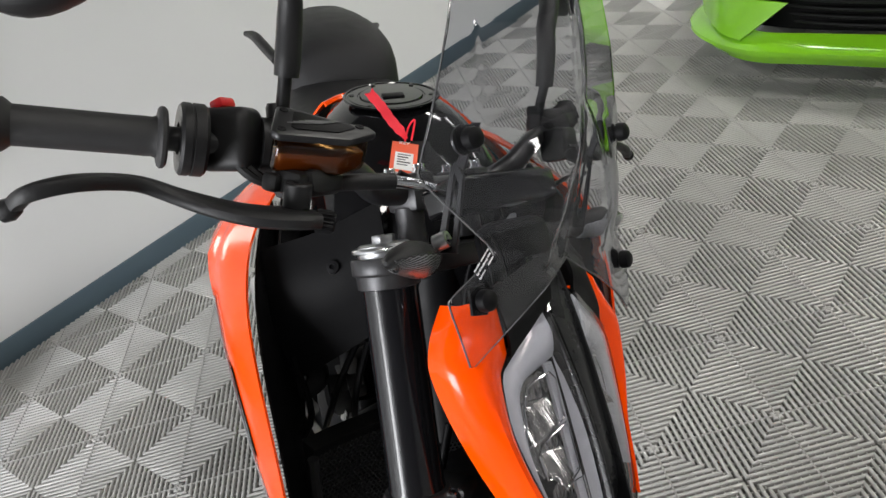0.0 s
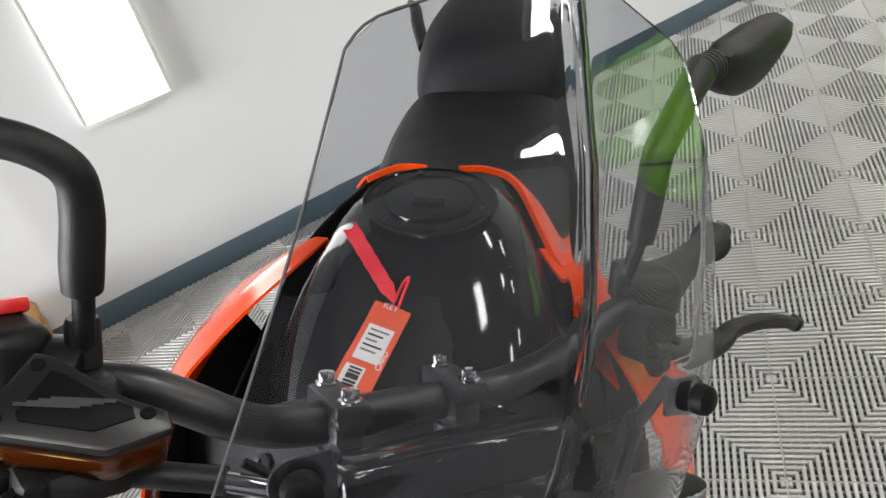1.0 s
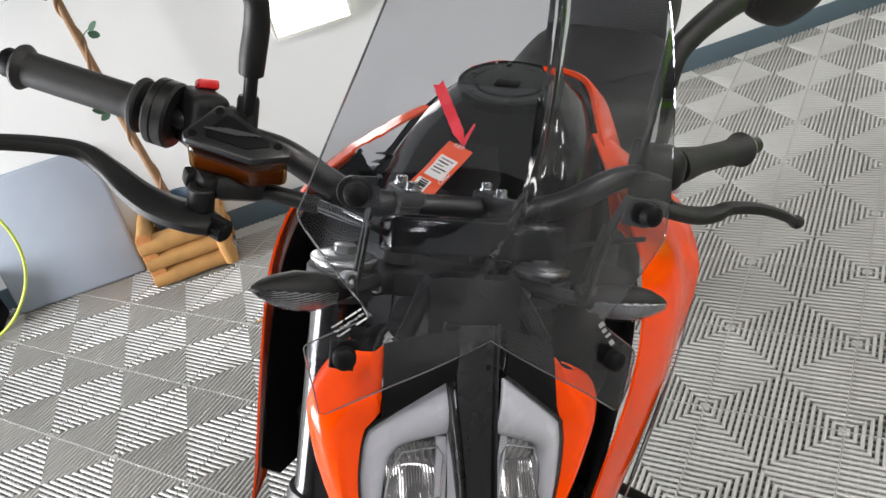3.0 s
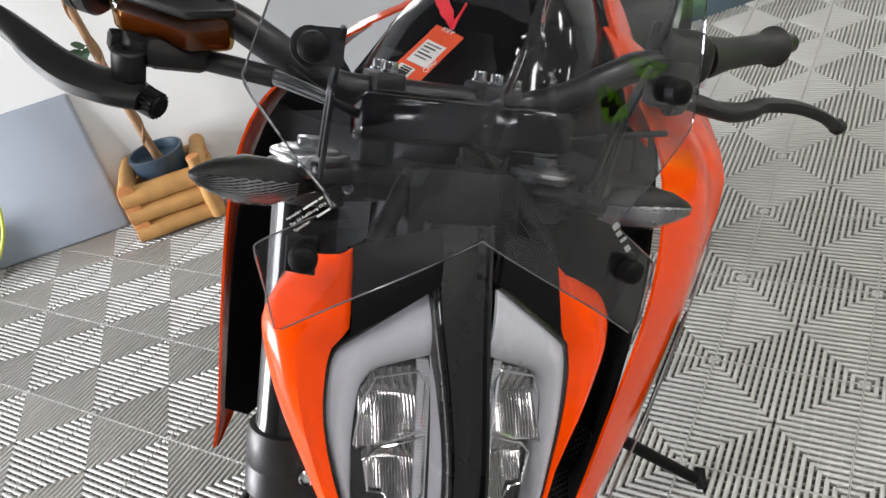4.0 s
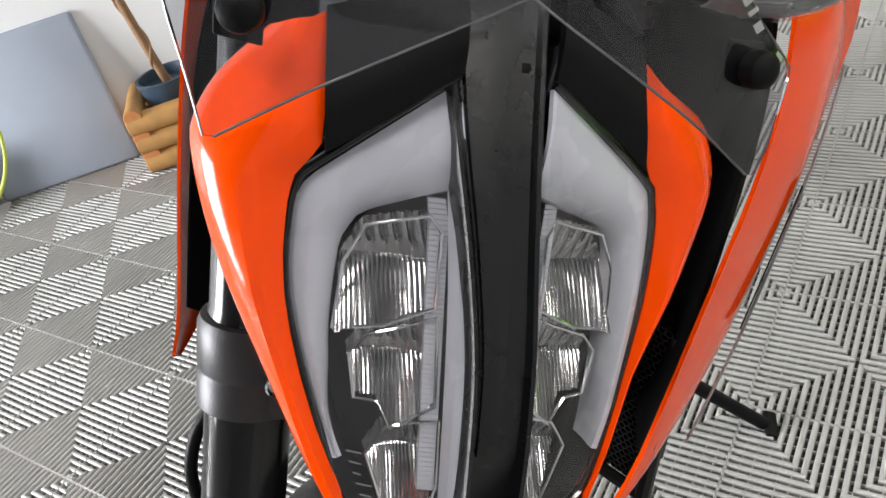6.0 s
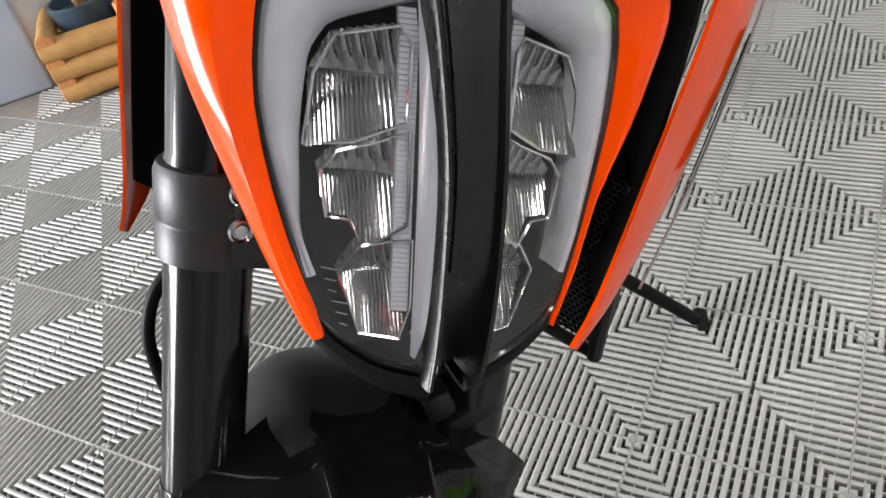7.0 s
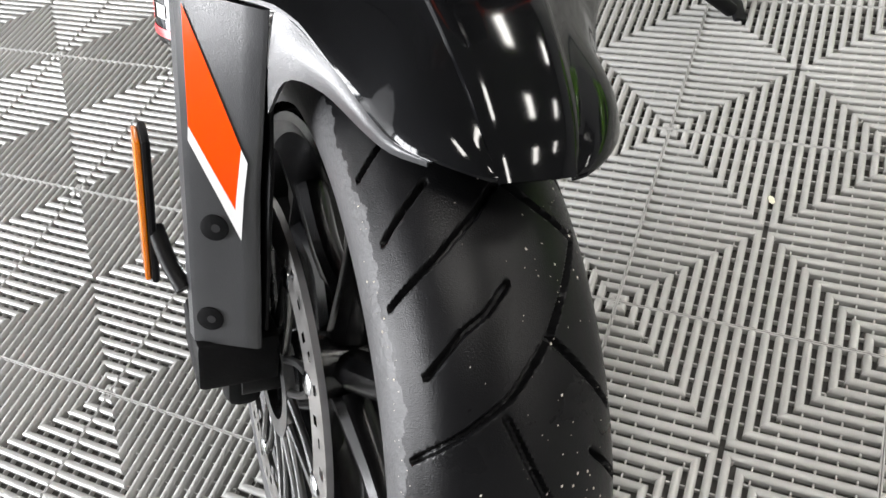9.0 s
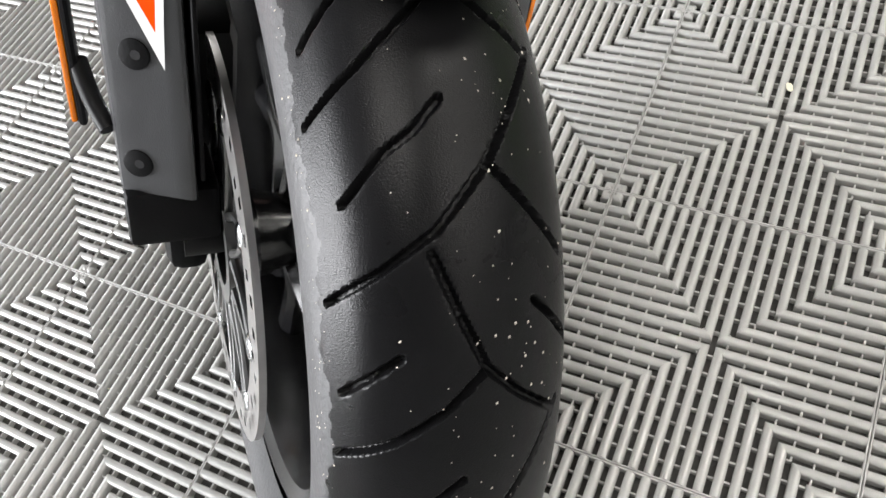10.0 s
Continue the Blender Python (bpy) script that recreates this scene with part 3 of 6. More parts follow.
def grip(s):
    a, d = along(s, 0.308 if s < 0 else 0.3), V((-0.43, 1.0 * s, 0.19)).normalized()
    L = 0.125 if s < 0 else 0.11
    prof = [(0, -0.002), (0.025, -0.002), (0.027, 0.0), (0.0272, 0.003), (0.0255, 0.005), (0.0185, 0.0065), (0.0172, 0.01)]
    prof += [(0.0175, 0.016), (0.0172, 0.03), (0.0172, L - 0.03)]
    prof += [(0.0172, L - 0.008), (0.0205, L - 0.004), (0.0225, L - 0.001), (0.0215, L + 0.002), (0.017, L + 0.002), (0, L + 0.002)]
    if s > 0:
        prof = [(0, -0.034), (0.022, -0.034), (0.021, -0.02), (0.0185, 0.0), (0.0165, 0.016), (0.0158, L * 0.6)] + prof[-6:]
        prof = [p for p in prof if p[1] > L * 0.62 or p[1] <= L * 0.6]
    g = part("grip", lathe(prof, a, d, 28), RUBBER, bar, "smooth matt black rubber grip")
    part("bar_end", lathe([(0, L), (0.0135, L), (0.0145, L + 0.003), (0.0145, L + 0.016), (0.0125, L + 0.019), (0, L + 0.019)], a, d, 24), SILVER if s > 0 else DARK, bar, "turned bar end weight")
    return a, d


for sd in (-1, 1):
    grip(sd)

# right switch block with red stop switch
d_r = V((-0.42, -1.0, 0.2)).normalized()


b = lathe([(0.0145, 0), (0.03, 0), (0.0325, 0.003), (0.0325, 0.012), (0.0315, 0.0125), (0.0315, 0.014), (0.0325, 0.0145), (0.0325, 0.021), (0.03, 0.0235), (0.0145, 0.0235)], along(-1, 0.276), d_r, 40, closed=True)
sw = part("throttle_housing", b, PLASTIC, bar, "black throttle and switch housing")
part("collar", lathe([(0.0145, 0), (0.026, 0), (0.026, 0.02), (0.0145, 0.02)], along(-1, 0.215), d_r, 30, closed=True), PLASTIC, sw)
b = rbox(along(-1, 0.254, (-0.004, 0, 0.004)), (0.056, 0.036, 0.058), 0.011, (0, 8, 22), seg=4)
part("switch_body", b, PLASTIC, sw)
b = rbox((-0.055, -0.251, 0.967), (0.015, 0.021, 0.01), 0.003, (0, -14, 18))
part("stop_switch", b, RED, sw, "red engine stop switch")
b = rbox(along(-1, 0.232, (-0.004, 0, -0.004)), (0.022, 0.012, 0.022), 0.006, (0, 10, 16))
part("starter_button", b, DARKRED, sw, "dark red starter rocker")
for k in range(3):
    part("icon", lathe([(0.0022, 0), (0.003, 0), (0.003, 0.0004), (0.0022, 0.0004)], along(-1, 0.244 + 0.0075 * k, (0.002, 0, 0.0302)), (0.15, 0, 1), 14, closed=True), WHITE, sw)
for dy, dz in ((0.255, -0.03), (0.262, -0.033)):
    part("cable_elbow", tube([along(-1, dy, (0.012, 0, -0.018)), along(-1, dy - 0.01, (0.02, 0, -0.034)), along(-1, dy - 0.03, (0.022, 0, -0.04))], 0.0045, 8, 3), DARK, sw)

# front brake: master cylinder, reservoir, lever
lid = [(0.037, -0.2716, 0.9305), (0.044, -0.27, 0.9255), (0.0702, -0.2147, 0.9149), (0.0696, -0.1809, 0.9206), (0.0593, -0.1814, 0.9281), (0.0466, -0.2004, 0.9345), (0.0157, -0.2309, 0.9527), (0.01, -0.241, 0.9553)]
nrm = (V(lid[3]) - V(lid[0])).cross(V(lid[7]) - V(lid[0])).normalized()
nrm = nrm if nrm.z > 0 else -nrm
bm = bmesh.new()
ngon(bm, [V(p) - nrm * 0.008 for p in lid], nrm * 0.008, 0.003)
master = part("reservoir_lid", bm, SATIN, bar, "black lid of the brake fluid reservoir")
cen = sum((V(p) for p in lid), V()) / len(lid)
bm = bmesh.new()
ngon(bm, [cen + (V(p) - cen) * 0.6 for p in lid], nrm * 0.0012, 0.0005)
part("raised_field", bm, DARK, master)
for p in ((0.018, -0.24, 0.949), (0.0395, -0.2625, 0.93), (0.0585, -0.1915, 0.927)):
    flush = V(p) + nrm * (V(lid[0]) - V(p)).dot(nrm)
    part("screw", lathe([(0, 0.0004), (0.0012, 0.0004), (0.0016, 0.0009), (0.0036, 0.0009), (0.0042, 0.0)], flush, nrm, 16), DARK, master)
bm = bmesh.new()
ngon(bm, [cen + (V(p) - cen) * 0.93 - nrm * 0.009 for p in lid], nrm * -0.031, 0.006, 3)
part("reservoir_cup", bm, glass("amber_cup", (0.52, 0.38, 0.22), 0.03), master, "see-through amber reservoir")
bm = bmesh.new()
ngon(bm, [cen + (V(p) - cen) * 0.86 - nrm * 0.02 for p in lid], nrm * -0.0185, 0.003)
part("brake_fluid", bm, FLUID, master)
for k in range(4):
    c = cen + (V(lid[0]) - cen) * (0.3 - 0.12 * k) + nrm * 0.0016
    w = (V(lid[3]) - V(lid[0])).normalized()
    bm = bmesh.new()
    h = nrm.cross(w)
    ngon(bm, [c - w * 0.016, c + w * 0.016, c + w * 0.016 + h * 0.0022, c - w * 0.016 + h * 0.0022], nrm * 0.0003)
    part("print_bar", bm, GREYPL, master)
b = rbox((0.016, -0.222, 0.884), (0.05, 0.05, 0.024), 0.009, (0, 0, 12))
tube([(0.026, -0.2, 0.882), (0.042, -0.17, 0.879), (0.052, -0.15, 0.877)], 0.008, 14, 3, b)
rbox((-0.012, -0.214, 0.906), (0.036, 0.034, 0.05), 0.008, bm=b)
part("master_cylinder", b, PLASTIC, master, "black cast master cylinder")
part("banjo_fitting", tube([(0.05, -0.155, 0.878), (0.058, -0.135, 0.873), (0.066, -0.112, 0.866)], [0.006, 0.0058, 0.0045], 14, 3), CHROME, master, "bright hose fitting")
def blade(pts, wide, thick):
    """A flat lever blade along pts: its own half width and half thickness at each point, with rounded edges."""
    line = smooth_line(pts, 5)
    ww = [v.x for v in smooth_line([(q, 0, 0) for q in wide], 5)]
    tt = [v.x for v in smooth_line([(q, 0, 0) for q in thick], 5)]
    bm, rings = bmesh.new(), []
    for i, p in enumerate(line):
        d = (line[min(i + 1, len(line) - 1)] - line[max(i - 1, 0)]).normalized()
        up = V((0.3, 0, 0.95))
        up = (up - d * up.dot(d)).normalized()
        sd = d.cross(up)
        ring = []
        for k in range(16):
            a = 2 * math.pi * k / 16
            c, q = math.cos(a), math.sin(a)
            m = (abs(c) ** 3.2 + abs(q) ** 3.2) ** (-1 / 3.2)
            ring.append(bm.verts.new(p + sd * c * m * ww[i] + up * q * m * tt[i]))
        rings.append(ring)
    for r1, r2 in zip(rings, rings[1:]):
        for k in range(16):
            bm.faces.new((r1[k], r1[(k + 1) % 16], r2[(k + 1) % 16], r2[k]))
    bm.faces.new(rings[0][::-1])
    bm.faces.new(rings[-1])
    return bm


def knurled(at, way, r, h):
    """A small round knob with grip teeth."""
    way = V(way).normalized()
    e1 = way.orthogonal().normalized()
    e2 = way.cross(e1)
    bm = bmesh.new()
    ngon(bm, [V(at) + (e1 * math.cos(k * math.pi / 18) + e2 * math.sin(k * math.pi / 18)) * r * (1 if k % 2 else 0.87) for k in range(36)], way * h)
    lathe([(0, -0.002), (r * 0.8, -0.002), (r * 0.86, 0.0005), (r * 0.86, h - 0.0005), (r * 0.7, h + 0.002), (0, h + 0.002)], at, way, 20, bm)
    return bm


b = blade([(-0.044, -0.449, 0.89), (-0.026, -0.444, 0.897), (-0.014, -0.42, 0.901), (-0.02, -0.386, 0.901), (-0.026, -0.356, 0.897), (-0.014, -0.33, 0.883), (0.008, -0.307, 0.869), (0.024, -0.284, 0.86), (0.036, -0.258, 0.855), (0.044, -0.24, 0.851)],
          [0.006, 0.0065, 0.0075, 0.009, 0.0105, 0.0125, 0.0165, 0.021, 0.022, 0.014], [0.006, 0.0065, 0.0065, 0.0065, 0.0065, 0.0065, 0.007, 0.0075, 0.0075, 0.007])
lathe([(0, -0.009), (0.007, -0.007), (0.009, 0), (0.007, 0.007), (0, 0.009)], (-0.047, -0.451, 0.888), (0.5, 0.5, 0.3), 14, b)
lever = part("brake_lever", b, PLASTIC, bar, "black flat-bladed front brake lever")
part("adjuster_knob", knurled((0.042, -0.241, 0.851), (0.55, 0.75, -0.3), 0.0105, 0.014), DARK, lever, "knurled lever adjuster")
part("adjuster_pin", lathe([(0, 0.0095), (0.0055, 0.0095), (0.007, 0.0085), (0.007, -0.01), (0, -0.01)], (0.034, -0.251, 0.856), (0.35, 0, 0.94), 18), DARK, lever)
part("lever_slot", rbox((0.009, -0.296, 0.8705), (0.0025, 0.006, 0.003), 0.001, (0, 20, 40)), EDGE, lever)
b = lathe([(0.0048, 0.0135), (0.0105, 0.0135), (0.012, 0.012), (0.012, -0.013), (0.0105, -0.0145), (0.0048, -0.0145)], (0.034, -0.252, 0.872), (0.35, 0, 0.94), 26, closed=True)
rbox((0.024, -0.246, 0.886), (0.03, 0.023, 0.022), 0.006, (0, 20, 15), bm=b)
rbox((0.016, -0.262, 0.888), (0.016, 0.012, 0.016), 0.004, (0, 20, 15), bm=b)
part("lever_bracket", b, PLASTIC, lever, "black lever perch with pivot eye")
part("pivot_bolt", lathe([(0, 0.008), (0.0022, 0.008), (0.0024, 0.0108), (0.0044, 0.011), (0.0046, -0.016), (0, -0.016)], (0.034, -0.252, 0.872), (0.35, 0, 0.94), 16), CHROME, lever)

# left side: clutch lever and switches
b = rbox(along(1, 0.242, (0.0, 0, 0.004)), (0.054, 0.056, 0.052), 0.02, (0, 6, -16), seg=5)
sl = part("switch_block", b, PLASTIC, bar, "black left switch block")
part("indicator_switch", rbox(along(1, 0.252, (0.012, 0.006, -0.018)), (0.02, 0.018, 0.012), 0.004, (0, 0, -16)), WHITEPL, sl, "pale grey indicator switch")
part("horn_button", rbox(along(1, 0.24, (0.0, 0, -0.028)), (0.02, 0.016, 0.012), 0.004), DARKRED, sl, "dark red button")
for k in range(4):
    part("icon", rbox(along(1, 0.236 + 0.006 * k, (-0.004, 0, 0.0295)), (0.003, 0.003, 0.0006), 0), WHITE, sl)
b = blade([(0.02, 0.205, 0.898), (0.024, 0.235, 0.893), (0.018, 0.27, 0.888), (0.014, 0.3, 0.891), (0.01, 0.32, 0.898), (0.008, 0.36, 0.9), (0.002, 0.4, 0.894), (-0.008, 0.428, 0.886)], [0.012, 0.0165, 0.0145, 0.0105, 0.0085, 0.0078, 0.0072, 0.0065], [0.0075, 0.0075, 0.0072, 0.007, 0.0065, 0.0062, 0.006, 0.006])
lathe([(0, -0.009), (0.0065, -0.0065), (0.009, 0), (0.0065, 0.0065), (0, 0.009)], (-0.01, 0.435, 0.885), (0, 1, 0), 16, b)
cl = part("clutch_lever", b, PLASTIC, bar, "black clutch lever with ball end")
b = rbox((0.006, 0.214, 0.906), (0.04, 0.036, 0.044), 0.008)
part("lever_perch", b, PLASTIC, cl)
part("adjuster_knob", knurled((0.034, 0.208, 0.892), (0.2, -1, -0.2), 0.0105, 0.014), DARK, cl, "knurled clutch adjuster")
part("pivot_bolt", lathe([(0, 0.0105), (0.0055, 0.0105), (0.007, 0.009), (0.007, -0.009), (0, -0.009)], (0.02, 0.228, 0.896), (0.3, 0, 0.95), 18), DARK, cl)


def mirror(s):
    if s < 0:
        stem = [(-0.004, -0.214, 0.984), (0.002, -0.214, 1.0), (0.01, -0.213, 1.03), (0.02, -0.218, 1.052), (0.02, -0.238, 1.066), (0.006, -0.272, 1.075), (-0.03, -0.302, 1.085), (-0.055, -0.324, 1.09)]
    else:
        stem = [(-0.006, 0.213, 0.984), (-0.002, 0.213, 1.0), (0.004, 0.213, 1.03), (0.003, 0.22, 1.058), (-0.004, 0.242, 1.082), (-0.018, 0.27, 1.102), (-0.035, 0.3, 1.12), (-0.047, 0.32, 1.13)]
    st = part("mirror_stem", tube(stem, [0.0115, 0.0122, 0.0118, 0.0108, 0.0106, 0.011, 0.0118, 0.0125] if s < 0 else [0.0115, 0.012, 0.0125, 0.0128, 0.0132, 0.014, 0.0152, 0.016], 20, 6), PLASTIC, bar, "black bent mirror stem")
    part("stem_rod", tube([(-0.028, 0.213 * s, 0.93), (-0.004, 0.2135 * s, 0.99)], 0.0065, 14, 1), PLASTIC, st)
    part("stem_nut", lathe([(0, -0.012), (0.0105, -0.012), (0.0105, 0.014), (0.009, 0.018), (0, 0.018)], (-0.026, 0.2135 * s, 0.945), (0.1, 0, 1), 24), PLASTIC, st)
    d = V((-0.03, 0.138 * s, 0.052)).normalized() if s > 0 else V((-0.09, -0.1, 0.02)).normalized()
    off = V((0, 0, 0)) if s > 0 else V((-0.01, -0.006, -0.04))
    prof = []
    for k in range(4):
        prof += [(0.0125, 0.006 * k), (0.0152, 0.006 * k + 0.0015), (0.0152, 0.006 * k + 0.004), (0.0125, 0.006 * k + 0.0055)]
    part("bellows", lathe([(0, 0)] + prof + [(0, 0.024)], V((-0.042, 0.315 * s, 1.128)) + off, d, 22), RUBBER, st)
    # head: a flat teardrop shell with a mirror glass facing back
    c0 = V((-0.042, 0.315 * s, 1.128)) + off + d * 0.023
    e1 = d
    e2 = V((-0.48, 0.17 * s, -0.87))
    e2 = (e2 - e1 * e2.dot(e1)).normalized()
    e3 = e1.cross(e2) * -s
    out = [(0.0, 0.014), (0.022, 0.032), (0.058, 0.043), (0.095, 0.034), (0.124, 0.012), (0.13, -0.004), (0.112, -0.012), (0.07, -0.016), (0.03, -0.014), (0.0, -0.01)]
    ring = smooth_line([c0 + e1 * a * 1.1 + e2 * b * 1.2 for a, b in out], 3, True)
    cc = sum(ring, V()) / len(ring)
    bm = bmesh.new()
    levels = []
    for k, (sc, dp) in enumerate(((0.93, -0.012), (1.0, -0.009), (1.0, 0.0), (0.93, 0.012), (0.7, 0.02), (0.35, 0.024))):
        levels.append([bm.verts.new(cc + (p - cc) * sc + e3 * dp) for p in ring])
    for r1, r2 in zip(levels, levels[1:]):
        for k in range(len(ring)):
            bm.faces.new((r1[k], r1[(k + 1) % len(ring)], r2[(k + 1) % len(ring)], r2[k]))
    bm.faces.new(levels[-1])
    bm.faces.new(levels[0][::-1])
    hd = part("mirror_head", bm, PLASTIC, st, "matt black mirror housing")
    bm = bmesh.new()
    ngon(bm, [cc + (p - cc) * 0.88 - e3 * 0.0125 for p in ring[::2]], e3 * -0.0015)
    part("mirror_glass", bm, mat("mirror_silver", (0.85, 0.86, 0.87), 0.03, 1.0, var=0, rvar=0.01) if "mirror_silver" not in bpy.data.materials else bpy.data.materials["mirror_silver"], st, "silvered mirror glass")


for sd in (-1, 1):
    mirror(sd)

# ---------- instrument panel and key tag side ----------
b = rbox((0.05, 0.002, 0.854), (0.052, 0.178, 0.034), 0.007, (0, -12, 0), seg=4)
dash = part("dashboard", b, GLOSS, label="black instrument panel behind the screen")
part("display", rbox((0.045, 0.002, 0.8715), (0.04, 0.155, 0.003), 0.0012, (0, -12, 0)), GLOSS, dash, "dark glossy display")
b = rbox((0.072, 0.0, 0.79), (0.04, 0.1, 0.07), 0.015, (0, -10, 0))
for s_ in (-1, 1):
    tube([(0.07, 0.045 * s_, 0.81), (0.088, 0.06 * s_, 0.785), (0.1, 0.072 * s_, 0.765)], 0.008, 12, 3, b)
part("bracket", b, DARK, dash)

# ---------- headlight and mask ----------


def fx(z):
    return 0.128 - (z - 0.51) * 0.128


def vee(y):
    """How far the lamp fronts come forward towards the spine."""
    return 0.024 * max(0.0, 1 - abs(y) / 0.1)


def face(pts, dx=0.0):
    return [(fx(z) + dx + vee(y), y, z) for y, z in pts]


light = part("headlight", rbox((0.07, 0, 0.6), (0.04, 0.15, 0.22), 0.02), DARK, label="tall split headlight with white running lights")
OUT_R = [(-0.013, 0.741), (-0.085, 0.694), (-0.098, 0.681), (-0.102, 0.66), (-0.101, 0.624), (-0.09, 0.58), (-0.0755, 0.536), (-0.064, 0.511), (-0.036, 0.493), (-0.006, 0.487)]


def side(s):
    def out_y(y, z):
        """Mirrors a place of the right lamp; the left lamp's inner side stands a little further out, the right one's top makes room for the spine."""
        if s > 0:
            return -y + 0.014 * max(0.0, 1 - abs(y) / 0.1) + 0.006 * max(0.0, 1 - abs(abs(y) - 0.07) / 0.03)
        return y - 0.015 * max(0.0, min(1.0, (z - 0.665) / 0.06)) * max(0.0, 1 - abs(y) / 0.07)

    sg = lambda pts: [(p[0], out_y(p[1], p[2]), p[2]) for p in pts]  # noqa: E731
    out = OUT_R
    # black bowl behind everything
    bm = bmesh.new()
    ngon(bm, sg(face(out + [(-0.004, 0.6)], -0.03)), (-0.012, 0, 0), 0.003)
    bowl = part("lamp_bowl", bm, DARK, light)
    # black liner round the inside
    inner = [(-0.03 + (a + 0.03) * 0.8, 0.6 + (b2 - 0.6) * 0.86) for a, b2 in out]
    part("liner", shell([sg(face(out, -0.004)), sg(face(inner, -0.027))], 30, 0.002, 2, 2), DARK, light)
    # rim of the bowl
    rim = [V(p) for p in sg(face(out, 0.0))]
    part("bezel", tube(rim, 0.0026, 8, 3), GLOSS, light, "thin black bezel")
    # white running light: top and outer band
    inn = [(-0.009, 0.686), (-0.06, 0.669), (-0.07, 0.66), (-0.0755, 0.648), (-0.078, 0.61), (-0.0765, 0.585), (-0.075, 0.56), (-0.069, 0.538)]
    o2 = [(-0.011, 0.737), (-0.08, 0.692), (-0.0955, 0.678), (-0.0995, 0.66), (-0.0985, 0.624), (-0.0885, 0.582), (-0.077, 0.55), (-0.0705, 0.536)]
    bm = shell([sg(face(o2, -0.004)), sg(face([((a + c) / 2, (b2 + d) / 2) for (a, b2), (c, d) in zip(o2, inn)], 0.0)), sg(face(inn, -0.008)), sg(face([(a * 0.985, b2 - 0.001) for a, b2 in inn], -0.022))], 30, 0.003, 2, 3)
    part("running_light", bm, WHITEPL, light, "milky white running light band")
    # inner upright bar
    bm = shell([sg(face([(-0.0205, 0.682), (-0.0185, 0.63), (-0.0155, 0.57), (-0.013, 0.492)], -0.008)), sg(face([(-0.0155, 0.684), (-0.0125, 0.63), (-0.0095, 0.57), (-0.008, 0.49)], -0.001)), sg(face([(-0.0095, 0.685), (-0.0065, 0.63), (-0.0035, 0.57), (-0.003, 0.488)], -0.002))], 12, 0.003, 2, 2)
    if s < 0:
        part("light_bar", bm, WHITEPL, light, "upright milky light bar")
    else:
        bm.free()
    # fine toothed strip
    bm = bmesh.new()
    for k in range(58):
        z = 0.677 - 0.158 * k / 57
        y = -0.0245 + 0.006 * k / 57
        ngon(bm, sg(face([(y - 0.006, z), (y + 0.0035, z), (y + 0.0035, z - 0.0024), (y - 0.006, z - 0.0024)], -0.015)), (0.004, 0, 0))
    part("light_guide", bm, WHITEPL, light, "ribbed clear light guide")
    # reflectors: curved cups with vertical flutes
    cups = [
        [(-0.0755, 0.604), (-0.072, 0.64), (-0.062, 0.66), (-0.03, 0.668), (-0.024, 0.66), (-0.024, 0.62), (-0.05, 0.608)],
        [(-0.066, 0.592), (-0.058, 0.602), (-0.036, 0.61), (-0.022, 0.616), (-0.0195, 0.566), (-0.042, 0.551), (-0.05, 0.566), (-0.062, 0.567)],
        [(-0.054, 0.536), (-0.044, 0.552), (-0.031, 0.556), (-0.0165, 0.558), (-0.015, 0.52), (-0.02, 0.501), (-0.042, 0.503)],
    ]
    for cup in cups:
        cy = sum(p[0] for p in cup) / len(cup)
        cz = sum(p[1] for p in cup) / len(cup)
        bm = bmesh.new()
        y0, y1 = min(p[0] for p in cup), max(p[0] for p in cup)
        z0, z1 = min(p[1] for p in cup), max(p[1] for p in cup)
        nn = 60

        def inside(y, z):
            c = False
            for (ya, za), (yb, zb) in zip(cup, cup[1:] + cup[:1]):
                if (za > z) != (zb > z) and y < (yb - ya) * (z - za) / (zb - za) + ya:
                    c = not c
            return c

        grid = {}
        for i in range(nn + 1):
            for j in range(nn + 1):
                y, z = y0 + (y1 - y0) * i / nn, z0 + (z1 - z0) * j / nn
                q = (z - z0) / (z1 - z0)
                dp = -0.030 + 0.019 * max(0.0, 0.56 - q) ** 0.9 / 0.56 + 0.012 * max(0.0, q - 0.56) + 0.006 * ((y - cy) / (y1 - y0)) ** 2 * 4
                flute = 0.0006 * abs(math.sin(i * math.pi / 3)) if q < 0.56 else 0.0022 * abs(math.sin((i + 0.35 * (j - nn * 0.56)) * math.pi / 8.5)) * min(1.0, (q - 0.56) * 6)
                grid[i, j] = (fx(z) + vee(y) + dp + flute, out_y(y, z), z)
        vs = {}
        for i in range(nn):
            for j in range(nn):
                y, z = y0 + (y1 - y0) * (i + 0.5) / nn, z0 + (z1 - z0) * (j + 0.5) / nn
                if inside(y, z):
                    q = []
                    for key in ((i, j), (i + 1, j), (i + 1, j + 1), (i, j + 1)):
                        if key not in vs:
                            vs[key] = bm.verts.new(grid[key])
                        q.append(vs[key])
                    bm.faces.new(q)
        part("reflector", bm, REFLECT, light, "fluted bright reflector", sharp=20)
        part("reflector_edge", tube([V(p) for p in sg(face(cup + cup[:1], -0.009))], 0.0011, 6, 1), CHROME, light)
    # clear cover
    mid = [(-0.0125, 0.725), (-0.05, 0.69), (-0.058, 0.665), (-0.06, 0.65), (-0.058, 0.62), (-0.05, 0.58), (-0.043, 0.54), (-0.036, 0.515), (-0.024, 0.5), (-0.01, 0.492)]
